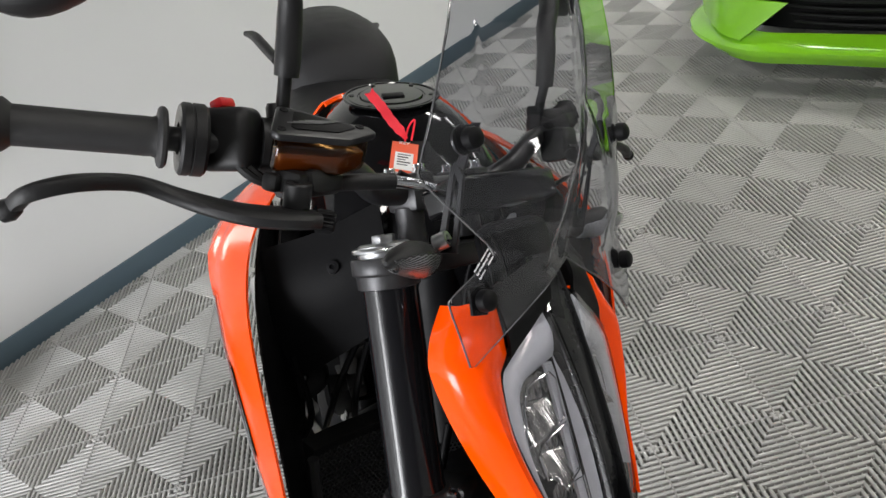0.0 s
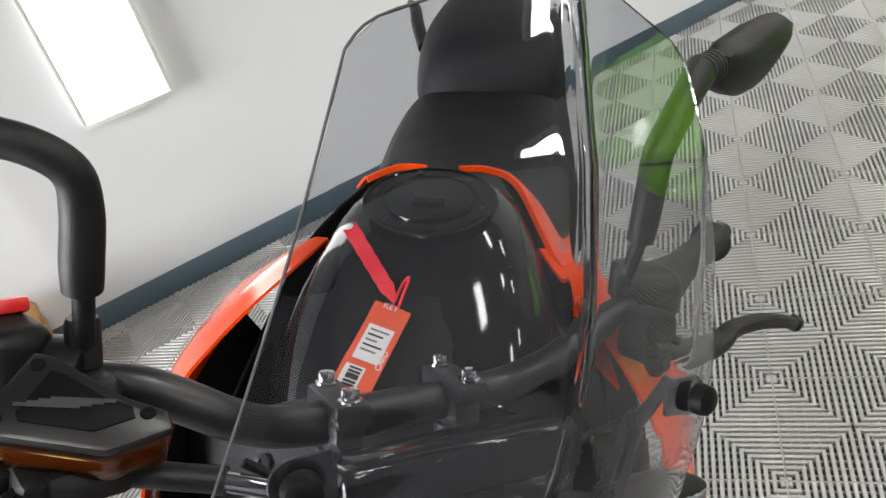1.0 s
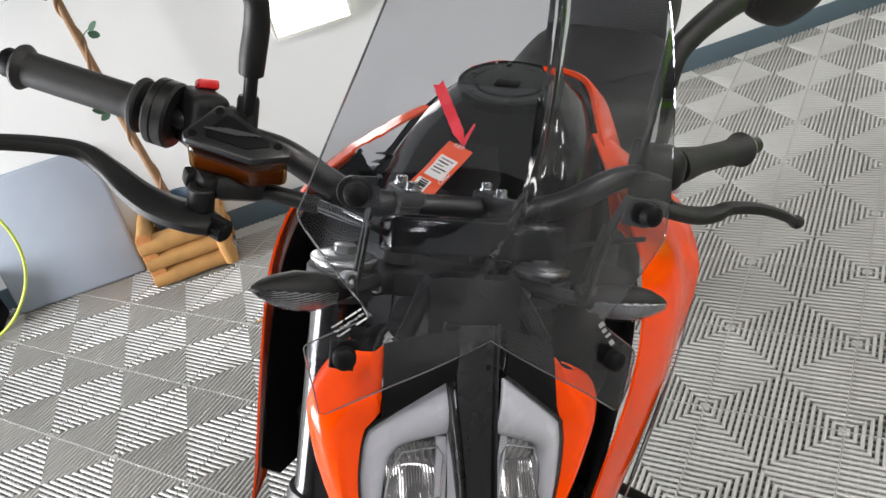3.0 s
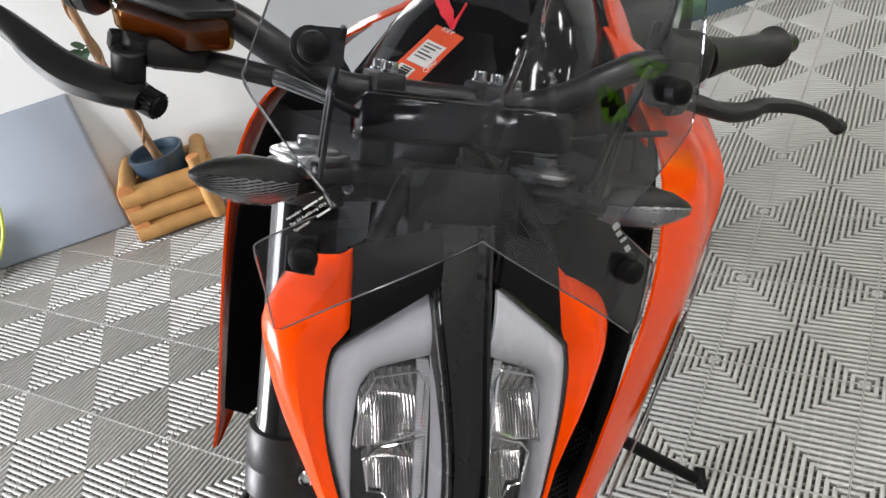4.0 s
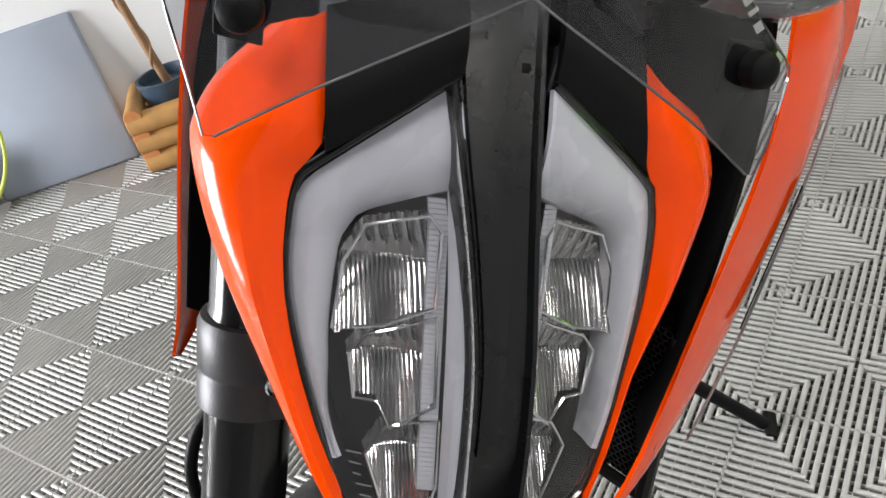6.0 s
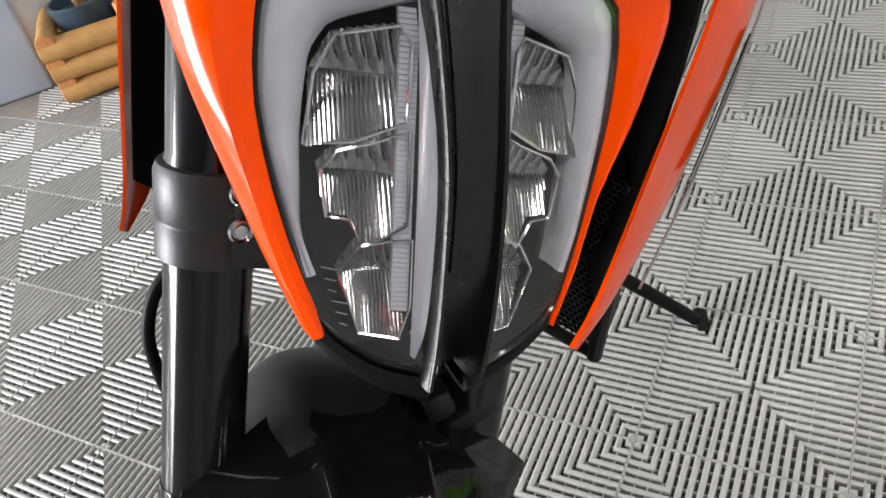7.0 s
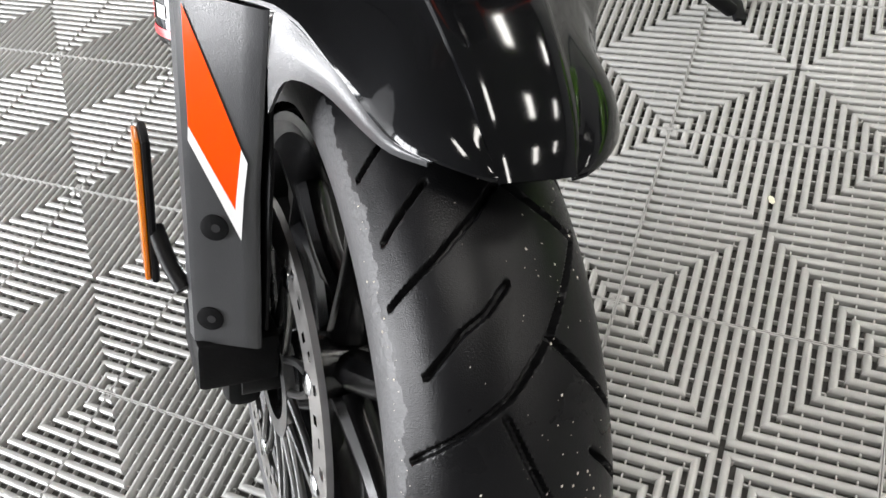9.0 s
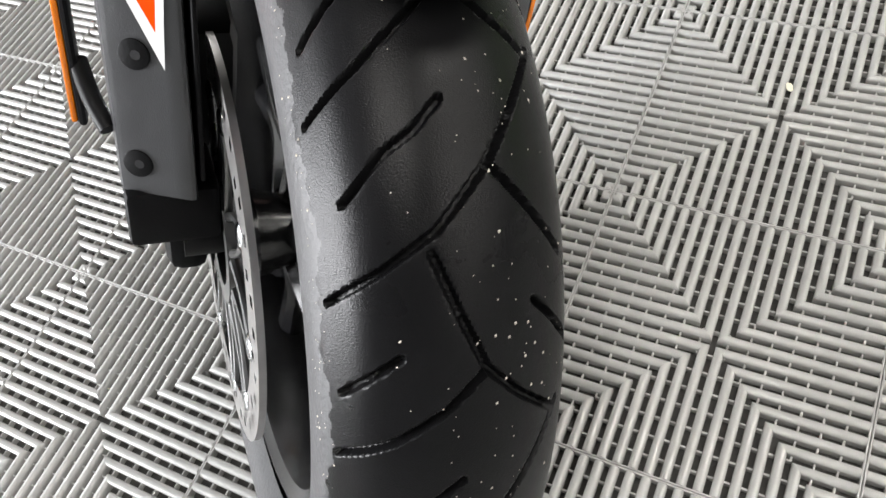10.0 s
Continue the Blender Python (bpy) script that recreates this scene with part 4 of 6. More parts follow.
    inn2 = [(-0.012, 0.71), (-0.014, 0.685), (-0.015, 0.66), (-0.015, 0.64), (-0.014, 0.61), (-0.014, 0.58), (-0.013, 0.54), (-0.013, 0.52), (-0.011, 0.505), (-0.009, 0.496)]
    bm = shell([sg(face(out, 0.002)), sg(face(mid, 0.005)), sg(face(inn2, 0.004))], 24, 0.0012, 2, 4)
    part("lens", bm, CLEAR, light, "clear lens cover")
    if s < 0:
        for k in range(6):
            z = 0.545 - 0.006 * k
            y = -0.0665 + 0.0022 * k
            bm = bmesh.new()
            ngon(bm, sg(face([(y, z), (y + 0.008 - 0.002 * (k % 3), z - 0.001), (y + 0.008 - 0.002 * (k % 3), z - 0.0017), (y, z - 0.0007)], 0.0048)), (0.0003, 0, 0))
            part("etched_line", bm, STRIPE, light)
    # orange mask panel
    inn3 = [(-0.089, 0.762), (-0.0885, 0.73), (-0.088, 0.7), (-0.1, 0.685), (-0.104, 0.66), (-0.1025, 0.624), (-0.092, 0.58), (-0.076, 0.536), (-0.064, 0.507)]
    rdg = [(-0.1, 0.757), (-0.112, 0.726), (-0.122, 0.702), (-0.128, 0.688), (-0.124, 0.66), (-0.116, 0.624), (-0.1, 0.58), (-0.084, 0.54), (-0.0665, 0.506)]
    outer = [(-0.112, 0.75), (-0.134, 0.726), (-0.1445, 0.706), (-0.1465, 0.69), (-0.14, 0.66), (-0.128, 0.625), (-0.108, 0.58), (-0.09, 0.542), (-0.07, 0.505)]
    if s > 0:
        inn3[:2], rdg[:2], outer[0] = [(-0.068, 0.756), (-0.077, 0.729)], [(-0.088, 0.744), (-0.108, 0.718)], (-0.12, 0.733)
    bm = shell([sg(face(inn3, 0.0)), sg(face(rdg, 0.006)), sg(face(outer, -0.016)), sg(face([(a + 0.004, b2) for a, b2 in outer], -0.045))], 40, 0.0025, 2, 4, curved=True)
    part("mask_panel", bm, ORANGE, light, "glossy orange mask panel", sharp=30)
    # black brow
    b0, b1 = (0.088, 0.087) if s < 0 else (0.068, 0.077)
    bm = shell([sg(face([(-b0, 0.764), (-0.06, 0.772), (-0.03, 0.78), (-0.013, 0.784)], 0.0)), sg(face([(-b1, 0.72), (-0.06, 0.738), (-0.03, 0.755), (-0.012, 0.763)], 0.006)), sg(face([(-0.086, 0.697), (-0.06, 0.713), (-0.027, 0.733), (-0.012, 0.742)], 0.002))], 10, 0.004, 2, 3)
    part("brow", bm, DARK, light, "matt black brow panel")
    # chin edge
    bm = shell([sg(face([(-0.07, 0.515), (-0.058, 0.503), (-0.034, 0.489), (-0.004, 0.484)], 0.002)), sg(face([(-0.069, 0.508), (-0.056, 0.495), (-0.032, 0.48), (-0.004, 0.474)], 0.001)), sg(face([(-0.066, 0.506), (-0.054, 0.492), (-0.032, 0.478), (-0.004, 0.473)], -0.03))], 10, 0.003, 2, 2)
    part("chin", bm, DARK, light)


for sd in (1, -1):
    side(sd)
# spine between the lamps: two ridges and a groove
zs = [0.785, 0.75, 0.71, 0.66, 0.6, 0.545, 0.51, 0.483]
rim_r = [0.031, 0.03, 0.025, 0.0155, 0.0065, 0.0045, 0.0055, 0.009]
rim_l = [0.019, 0.019, 0.0195, 0.0225, 0.0275, 0.029, 0.0265, 0.022]
pr = [0.012, 0.019, 0.025, 0.029, 0.031, 0.032, 0.034, 0.037]
sink = [0.002, 0.003, 0.0035, 0.0045, 0.0055, 0.008, 0.02, 0.034]
lines = []
for s_, rim_w in ((-1, rim_r), (1, rim_l)):
    five = [[(fx(z) + p * 0.45, s_ * (w + 0.0035), z) for z, w, p in zip(zs, rim_w, pr)],
            [(fx(z) + p * 0.93, s_ * (w + 0.0012), z) for z, w, p in zip(zs, rim_w, pr)],
            [(fx(z) + p, s_ * w, z) for z, w, p in zip(zs, rim_w, pr)],
            [(fx(z) + p - 0.0005, s_ * (w - 0.0022), z) for z, w, p in zip(zs, rim_w, pr)],
            [(fx(z) + p - k, s_ * (w - 0.0045), z) for z, w, p, k in zip(zs, rim_w, pr, sink)]]
    lines += five if s_ < 0 else five[::-1]
part("spine", shell(lines, 30, 0.003, 3, 2, curved=False), SPINE, light, "black ridged centre spine", sharp=25)
plate = []
for side_, lift in ((0.0, -0.001), (0.04, 0.0028), (0.5, 0.0036), (0.96, 0.0028), (1.0, -0.001)):
    row = []
    for z, wr, wl, p, k in list(zip(zs, rim_r, rim_l, pr, sink))[:6]:
        y0, y1 = -wr + 0.0055, wl * 0.55 - 0.003
        row.append((fx(z) + p - k + lift, y0 + (y1 - y0) * side_, z + (0.02 * side_ if z < 0.56 else 0)))
    plate.append(row)
part("spine_plate", shell(plate, 26, 0.002, 3, 2, curved=False), SPINE, light, "satin black raised centre plate", sharp=25)
part("spine_core", rbox((0.1, 0.005, 0.62), (0.03, 0.02, 0.26), 0.004), DARK, light)

# ---------- windscreen ----------
OUTER = [(0.700, 0.143), (0.73, 0.152), (0.758, 0.161), (0.766, 0.158), (0.782, 0.135), (0.796, 0.114), (0.803, 0.114), (0.82, 0.13), (0.845, 0.152), (0.868, 0.171), (0.878, 0.176), (0.89, 0.174), (0.95, 0.158), (1.03, 0.135), (1.1, 0.114), (1.115, 0.108), (1.128, 0.094), (1.14, 0.062), (1.152, 0.03), (1.16, 0.008)]
INNER = [(0.700, 0.138), (0.725, 0.1), (0.75, 0.056), (0.768, 0.022), (0.78, 0.0)]


def lookup(tab, z):
    for (a, p), (b, q) in zip(tab, tab[1:]):
        if a <= z <= b:
            return p + (q - p) * (z - a) / (b - a)
    return tab[0][1] if z < tab[0][0] else tab[-1][1]


def screen_x(y, z):
    """The sheet's front: a raised crease in the middle of the pane; below it two ridges part and hold a hollow that dives to the spine."""
    a = abs(y)
    mid = lookup([(0.7, 0.128), (0.77, 0.132), (0.8, 0.14), (0.84, 0.153), (0.88, 0.166), (0.92, 0.174), (1.0, 0.178), (1.06, 0.174), (1.12, 0.163), (1.17, 0.153)], z)
    lean = lookup([(0.7, 0.09), (0.76, 0.07), (0.8, 0.1), (0.84, 0.19), (0.88, 0.26), (1.2, 0.29)], z)

    def plain(q):
        return mid - lean * (math.sqrt(q * q + 0.00002) - 0.0045) - 0.012 * max(0, q - 0.12) / 0.05

    if z > 0.93:
        return plain(a) + 0.0042 * min(1.0, (z - 0.93) / 0.03, max(0.0, (1.158 - z) / 0.02)) / (1 + (a / 0.0055) ** 6)
    half = lookup([(0.7, 0.05), (0.77, 0.052), (0.8, 0.05), (0.85, 0.034), (0.9, 0.014), (0.93, 0.004)], z)
    deep = lookup([(0.7, 0.004), (0.76, 0.006), (0.785, 0.014), (0.82, 0.019), (0.86, 0.016), (0.9, 0.008), (0.93, 0.0)], z)
    # shallow draw lines of the moulding fan out from the foot of the crease
    turn = math.atan2(a, 0.945 - z)
    far = math.hypot(a, 0.945 - z)
    draw = 0.0022 * math.sin(turn * 11 + 1.2 * math.sin(turn * 5) + (0.7 if y > 0 else 0)) * min(1.0, max(0.0, (far - 0.05) / 0.05)) * min(1.0, max(0.0, (0.93 - z) / 0.03))
    if a < half:
        q = a / half
        return mid + deep * q * q * (1.6 - 0.6 * q * q) + draw * q
    edge = max(half + 0.02, lookup(OUTER, z))
    k = min(1.0, (a - half) / (edge - half))
    k = k * k * (1.6 - 0.6 * k) * 0.5 + k * 0.5
    return (mid + deep) * (1 - k) + plain(edge) * k + draw * (1 - k)


def wing(y, z):
    """The rider's left wing reaches a little further out."""
    return y * (1 + 0.11 * max(0.0, min(1.0, (0.775 - z) / 0.06))) if y > 0 else y


rows_z = sorted({z for z, _ in OUTER} | {0.7 + 0.46 * k / 60 for k in range(61)})
bm = bmesh.new()
for sgn in (1, -1):
    prev = None
    for z in rows_z:
        y1, y0 = lookup(OUTER, z), (lookup(INNER, z) if z < 0.78 else 0.0)
        y0 = min(y0, y1 - 0.002)
        row = []
        for k in range(65):
            y = y0 + (y1 - y0) * (k / 64) ** 1.45
            row.append(bm.verts.new((screen_x(y * sgn, z), wing(y * sgn, z), z)))
        if prev:
            for k in range(64):
                bm.faces.new((prev[k], prev[k + 1], row[k + 1], row[k]))
        prev = row
bmesh.ops.remove_doubles(bm, verts=bm.verts, dist=0.0001)
bmesh.ops.recalc_face_normals(bm, faces=bm.faces)
bmesh.ops.solidify(bm, geom=bm.faces[:], thickness=0.003)
outline = [(screen_x(y, z) - 0.0015, y, z) for z, y in OUTER]
foot = [(screen_x(y, z) - 0.0015, y, z) for z, y in INNER]
screen = part("windscreen", bm, SMOKE, label="smoked clear acrylic windscreen with moulded wings", sharp=50)
screen.visible_shadow = False
for s in (-1, 1):
    for (x, y, z) in ((0.139, 0.136, 0.904), (0.126, 0.129 if s < 0 else 0.134, 0.759)):
        b = lathe([(0, 0.008), (0.006, 0.0075), (0.0095, 0.005), (0.0105, 0.001), (0.0105, -0.004), (0, -0.004)], (x, y * s, z), (1, 0.15 * s, 0), 22)
        part("screen_bolt", b, DARK, screen, "round black rubber-headed bolt")
    # upright bracket plate behind the sheet with an ear for the bolt and a socket boss at its foot
    bm = bmesh.new()
    for quad in ([(0.133, 0.918), (0.124, 0.92), (0.1, 0.885), (0.108, 0.878)], [(0.1, 0.885), (0.093, 0.884), (0.064, 0.808), (0.072, 0.806)], [(0.108, 0.878), (0.102, 0.872), (0.083, 0.812), (0.09, 0.81)], [(0.09, 0.816), (0.062, 0.816), (0.064, 0.804), (0.088, 0.802)], [(0.1, 0.888), (0.094, 0.884), (0.1, 0.868), (0.108, 0.872)]):
        ngon(bm, [(x, 0.1135 * s, z) for x, z in quad], (0, 0.0035 * s, 0), 0.0006, 1)
    ngon(bm, [(0.128 + 0.0, (0.136 + 0.0135 * math.cos(t)) * s, 0.904 + 0.0135 * math.sin(t)) for t in (2 * math.pi * k / 20 for k in range(20))], (-0.003, 0, 0))
    ngon(bm, [(0.128, 0.138 * s, 0.917), (0.128, 0.1135 * s, 0.918), (0.128, 0.1135 * s, 0.893), (0.128, 0.138 * s, 0.891)], (-0.003, 0, 0))
    brk = part("bracket", bm, SATIN, screen, "black slotted sheet bracket")
    part("boss", lathe([(0.0045, 0.008), (0.008, 0.008), (0.0085, 0.006), (0.0085, -0.006), (0.0045, -0.006)], (0.074, 0.121 * s, 0.815), (1, -0.3 * s, 0.3), 22, closed=True), SILVER if s < 0 else SATIN, brk, "round socket screw")
    bm = bmesh.new()
    ngon(bm, [(0.117, 0.118 * s, 0.773), (0.117, 0.14 * s, 0.773), (0.117, 0.14 * s, 0.747), (0.117, 0.118 * s, 0.744)], (-0.004, 0, 0), 0.001)
    part("bracket", bm, DARK, screen)
    for path in (outline, foot):
        part("sheet_edge", tube([(x, wing(y * s, z), z) for x, y, z in path], 0.0008, 6, 3), SHEETEDGE, screen, "dark polished sheet edge")
# sticker on the right wing
st_at = V((0.1275, -0.1425, 0.7865))
xd = V((0.0, 0.8, 0.6))
yd = V((0.0, -0.6, 0.8))
for k, text in enumerate(("Hersteller:", "Typ: CS Ausf\u00fchrung: CS16", "Typzeichen:")):
    words(text, 0.0027, FORKL @ (st_at - yd * 0.0049 * k), FORKL.to_3x3() @ xd, FORKL.to_3x3() @ yd, WHITE, screen, "sticker_text")
for k, runs in ((0, ((0.0135, 0.025), (0.026, 0.0295))), (2, ((0.0185, 0.0295),))):
    for u0, u1 in runs:
        bm = bmesh.new()
        o = st_at - yd * 0.0049 * k
        ngon(bm, [o + xd * u0, o + xd * u1, o + xd * u1 + yd * 0.0014, o + xd * u0 + yd * 0.0014], (0.0003, 0, 0))
        part("sticker_bar", bm, WHITE, screen)
bm = bmesh.new()
o = st_at + xd * 0.031
ngon(bm, [o + yd * 0.003, o + xd * 0.0035 - yd * 0.009, o - xd * 0.001 - yd * 0.009], (0.0003, 0, 0))
part("sticker_arrow", bm, DIMPRINT, screen)
# maker's mark on the left wing as plain shapes
for j, (w, h) in enumerate(((0.005, 0.009), (0.004, 0.007), (0.0025, 0.009), (0.005, 0.007))):
    o = V((0.1325, 0.105 + 0.0048 * j, 0.797 - 0.0056 * j))
    bm = bmesh.new()
    ngon(bm, [o, o + V((0, w * 0.7, -w * 0.75)), o + V((0, w * 0.7 + h * 0.5, -w * 0.75 + h * 0.45)), o + V((0, h * 0.5, h * 0.45))], (0.0003, 0, 0))
    part("mark_bar", bm, DIMPRINT, screen)


# ---------- front indicators ----------
def indicator(s):
    secs = [(0.058, 0.112, 0.8, 0.006, 0.005), (0.064, 0.13, 0.801, 0.012, 0.011), (0.072, 0.15, 0.803, 0.016, 0.0165), (0.078, 0.17, 0.805, 0.0165, 0.017), (0.081, 0.19, 0.806, 0.013, 0.012), (0.083, 0.203, 0.806, 0.007, 0.006), (0.084, 0.208, 0.806, 0.002, 0.002)]
    bm = bmesh.new()
    rings = []
    for x, y, z, rx, rz in secs:
        rings.append([bm.verts.new((x + rx * 1.2 * math.cos(a), y * s, z + rz * math.sin(a))) for a in (2 * math.pi * k / 18 for k in range(18))])
    for r1, r2 in zip(rings, rings[1:]):
        for k in range(18):
            bm.faces.new((r1[k], r1[(k + 1) % 18], r2[(k + 1) % 18], r2[k]))
    bm.faces.new(rings[0])
    bm.faces.new(rings[-1])
    body = part("front_indicator", bm, PLASTIC, label="slim black indicator with clear lens")
    bm = bmesh.new()
    ln = [[(x + rx * 1.36 * math.cos(a), y * s, z + rz * 1.15 * math.sin(a)) for a in (radians(d) for d in range(-84, 24, 9))] for x, y, z, rx, rz in secs[1:6]]
    sh = shell(ln, 11, 0.0015, 1, 3)
    part("indicator_lens", sh, SMOKELENS, body, "clear indicator lens")
    fine = [tuple(p + (q - p) * k / 4 for p, q in zip(m, n)) for m, n in zip(secs[1:5], secs[2:6]) for k in range(4)] + [secs[5]]
    sh = shell([[(x + rx * 1.29 * math.cos(a) - (0.0 if (k + j) % 2 else 0.0035), y * s, z + rz * 1.09 * math.sin(a)) for k, a in enumerate(radians(d) for d in range(-76, 11, 4))] for j, (x, y, z, rx, rz) in enumerate(fine)], 22, 0.001, 1, 1, curved=False)
    part("indicator_reflector", sh, SILVER, body, "faceted bright reflector", sharp=15)
    part("indicator_stem", tube([(0.06, 0.118 * s, 0.8), (0.045, 0.1 * s, 0.802), (0.03, 0.085 * s, 0.802)], 0.0075, 12, 3), PLASTIC, body)
    return body


for sd in (-1, 1):
    indicator(sd)

# ---------- front mudguard ----------


def fen(th, y, r):
    return (r * math.cos(radians(th)), y, r * math.sin(radians(th)))


# one half from the lip up to the crown; stations run from the front tip back
LIP = [(0.206, -0.016, 0.265), (0.198, -0.03, 0.2685), (0.184, -0.043, 0.27), (0.165, -0.053, 0.2715), (0.138, -0.058, 0.2765), (0.108, -0.07, 0.2925), (0.077, -0.089, 0.3095), (0.028, -0.132, 0.309)]
CROWN = [fen(t, 0, r) for t, r in ((52, 0.337), (55, 0.342), (59, 0.346), (64, 0.35), (70, 0.355), (77, 0.361), (85, 0.366), (95, 0.367))]
FOLD = [fen(t, y, r) for t, y, r in ((52.1, -0.0155, 0.336), (55, -0.0185, 0.3405), (59, -0.02, 0.3445), (64, -0.022, 0.3485), (70, -0.025, 0.3535), (77, -0.0285, 0.3595), (85, -0.031, 0.3645), (95, -0.032, 0.3655))]
FOLD2 = [(x - 0.001, y - 0.003 * min(1, k / 2), z - 0.005 * min(1, k / 3)) for k, (x, y, z) in enumerate(FOLD)]
SIDE = [tuple(V(p).lerp(V(q), 0.5) + V((0.002, -0.003, 0.0035)) * min(1, k / 3)) for k, (p, q) in enumerate(zip(FOLD2, LIP))]
LOW = [tuple(V(p).lerp(V(q), 0.9) + V((0.001, -0.0018, 0.0012)) * min(1, k / 3)) for k, (p, q) in enumerate(zip(FOLD2, LIP))]
half = [LIP, LOW, SIDE, FOLD2, FOLD]
shift = (0.016, 0.018, 0.02, 0.012, 0.008)
lines = half + [[(x, y + 0.004, z) for x, y, z in CROWN]] + [[(x, -y + w_ * min(1, 0.35 + k / 5), z) for k, (x, y, z) in enumerate(q)] for q, w_ in list(zip(half, shift))[::-1]]
fender = part("front_mudguard", shell(lines, 40, 0.003, 3, 3), LACQUER, label="glossy black front mudguard")
rear = [[fen(t, w * f_, r - 0.045 * abs(f_) ** 3) for t, w, r in ((84, 0.078, 0.364), (92, 0.08, 0.369), (101, 0.08, 0.371), (110, 0.078, 0.368), (120, 0.07, 0.358))] for f_ in (-1, -0.8, -0.45, 0, 0.45, 0.8, 1)]
part("rear_section", shell(rear, 20, 0.003, 3, 3), PLASTIC, fender, "matt black rear section")
for s in (-1, 1):
    if s > 0:
        mount = rbox((0.002, 0.068, 0.368), (0.036, 0.026, 0.026), 0.006, (28, 0, 0))
        rbox((-0.004, 0.1, 0.352), (0.04, 0.05, 0.02), 0.006, (32, 0, 0), bm=mount)
        rbox((0.006, 0.054, 0.378), (0.016, 0.014, 0.012), 0.004, (10, 0, 0), bm=mount)
        part("fork_mount", mount, PLASTIC, fender, "black mount beside the fork tube")
    # fork guard: an angled plate from the lip down to the axle clamp
    def gx(y, z):
        """The plate's front: its inner edge stands ahead of its outer edge, the more so towards the lip."""
        k = max(0.0, min(1.0, (z - 0.18) / 0.125))
        return 0.0235 + 0.003 * k + (0.52 + 0.62 * k) * (0.132 - y)

    def gp(y, z, up=0.0012):
        return (gx(y, z) + up, s * (y + 0.002 * (z - 0.18)), z)

    gl = []
    for y, dx in ((0.0905, -0.06), (0.0905, -0.008), (0.092, -0.002), (0.095, 0.0), (0.113, 0.0), (0.131, 0.0), (0.1345, -0.002), (0.136, -0.012)):
        gl.append([(gx(min(y, 0.132), z) + dx, s * (y + 0.002 * (z - 0.18)), z) for z in (0.306, 0.28, 0.25, 0.22, 0.18, 0.12, 0.075, 0.062)])
    guard = part("fork_guard", shell(gl, 22, 0.003 * s, 2, 2, curved=False), GREYPL, fender, "dark grey fork guard")
    # side wing below the lip, running into the guard
    a = [(x - 0.001, -s * y, z - 0.001) for x, y, z in LIP[2:7]] + [gp(0.0905, 0.305, 0)]
    b2 = [(x, -s * y, z) for x, y, z in ((0.181, -0.0435, 0.264), (0.16, -0.0545, 0.2625), (0.133, -0.06, 0.2635), (0.103, -0.071, 0.272), (0.08, -0.085, 0.272))] + [gp(0.0905, 0.245, 0)]
    part("side_wing", shell([a, [tuple((V(p) + V(q)) / 2 + V((0.001, 0.0015 * s, 0.001))) for p, q in zip(a, b2)], b2], 20, -0.003 * s, 3, 3), GREYPL, fender, "dark grey side wing")
    # pale bead paints the highlight that runs along the rounded lip
    part("lip_highlight", tube([(x + 0.0008, -s * y, z) for x, y, z in LIP[2:]], 0.0019, 8, 4), EDGE, fender, "pale bead standing in for the highlight on the lip")
    def drape(quads, up):
        """A thin film on the plate, in four-sided patches of (y, z) corners."""
        bm = bmesh.new()
        for q in quads:
            c = [V((y, z, 0)) for y, z in q]
            vs = [[bm.verts.new(gp(*c[0].lerp(c[1], i / 10).lerp(c[3].lerp(c[2], i / 10), j / 10).xy, up)) for j in range(11)] for i in range(11)]
            for i in range(10):
                for j in range(10):
                    bm.faces.new((vs[i][j], vs[i + 1][j], vs[i + 1][j + 1], vs[i][j + 1]))
        return bm

    part("orange_decal", drape([[(0.131, 0.226), (0.131, 0.299), (0.1035, 0.217), (0.1065, 0.172)]], 0.0012), ORANGE, guard, "orange diamond decal")
    part("white_decal", drape([[(0.131, 0.226), (0.1065, 0.172), (0.1035, 0.15), (0.1315, 0.2165)], [(0.1065, 0.172), (0.1035, 0.217), (0.1, 0.208), (0.1035, 0.15)]], 0.0012), WHITE, guard, "white edge of the decal")
    for y, z in ((0.119, 0.157), (0.124, 0.084)):
        # flat black disc on the plate paints the dark of a recess
        b = lathe([(0, 0.0006), (0.0085, 0.0009), (0.0092, 0.0006), (0.0094, -0.001)], gp(y, z, 0.0008), (1, 0.5 * s, 0.05), 24)
        part("recess_disc", b, DARK, guard, "black disc standing in for the dark of a bolt recess")
        part("screw", lathe([(0, 0.001), (0.003, 0.001), (0.0035, -0.002), (0, -0.002)], gp(y - 0.001, z, 0.0006), (1, 0.5 * s, 0.05), 12), CLAMP, guard)
    # added black plate between the leg and the disc, standing in for shadow
    bm = bmesh.new()
    ngon(bm, [(x, 0.0875 * s, z) for x, z in ((0.048, 0.262), (0.05, 0.2), (0.034, 0.07), (-0.06, 0.05), (-0.075, 0.16), (-0.05, 0.27))], (0, -0.003 * s, 0), 0.001)
    part("shade_plate", bm, DARK, fender)
    # reflector on its arm
    b = rbox((-0.03, 0.1535 * s, 0.145), (0.03, 0.006, 0.118), 0.003, (0, 6, 0))
    rf = part("side_reflector", b, DARK, fender, "black backed amber reflector")
    part("amber_face", rbox((-0.03, 0.1585 * s, 0.145), (0.026, 0.004, 0.113), 0.0015, (0, 6, 0)), AMBER, rf, "amber reflector face")
    part("reflector_arm", tube([(-0.025, 0.151 * s, 0.13), (-0.005, 0.146 * s, 0.115), (0.012, 0.138 * s, 0.1)], 0.006, 10, 3), DARK, rf)
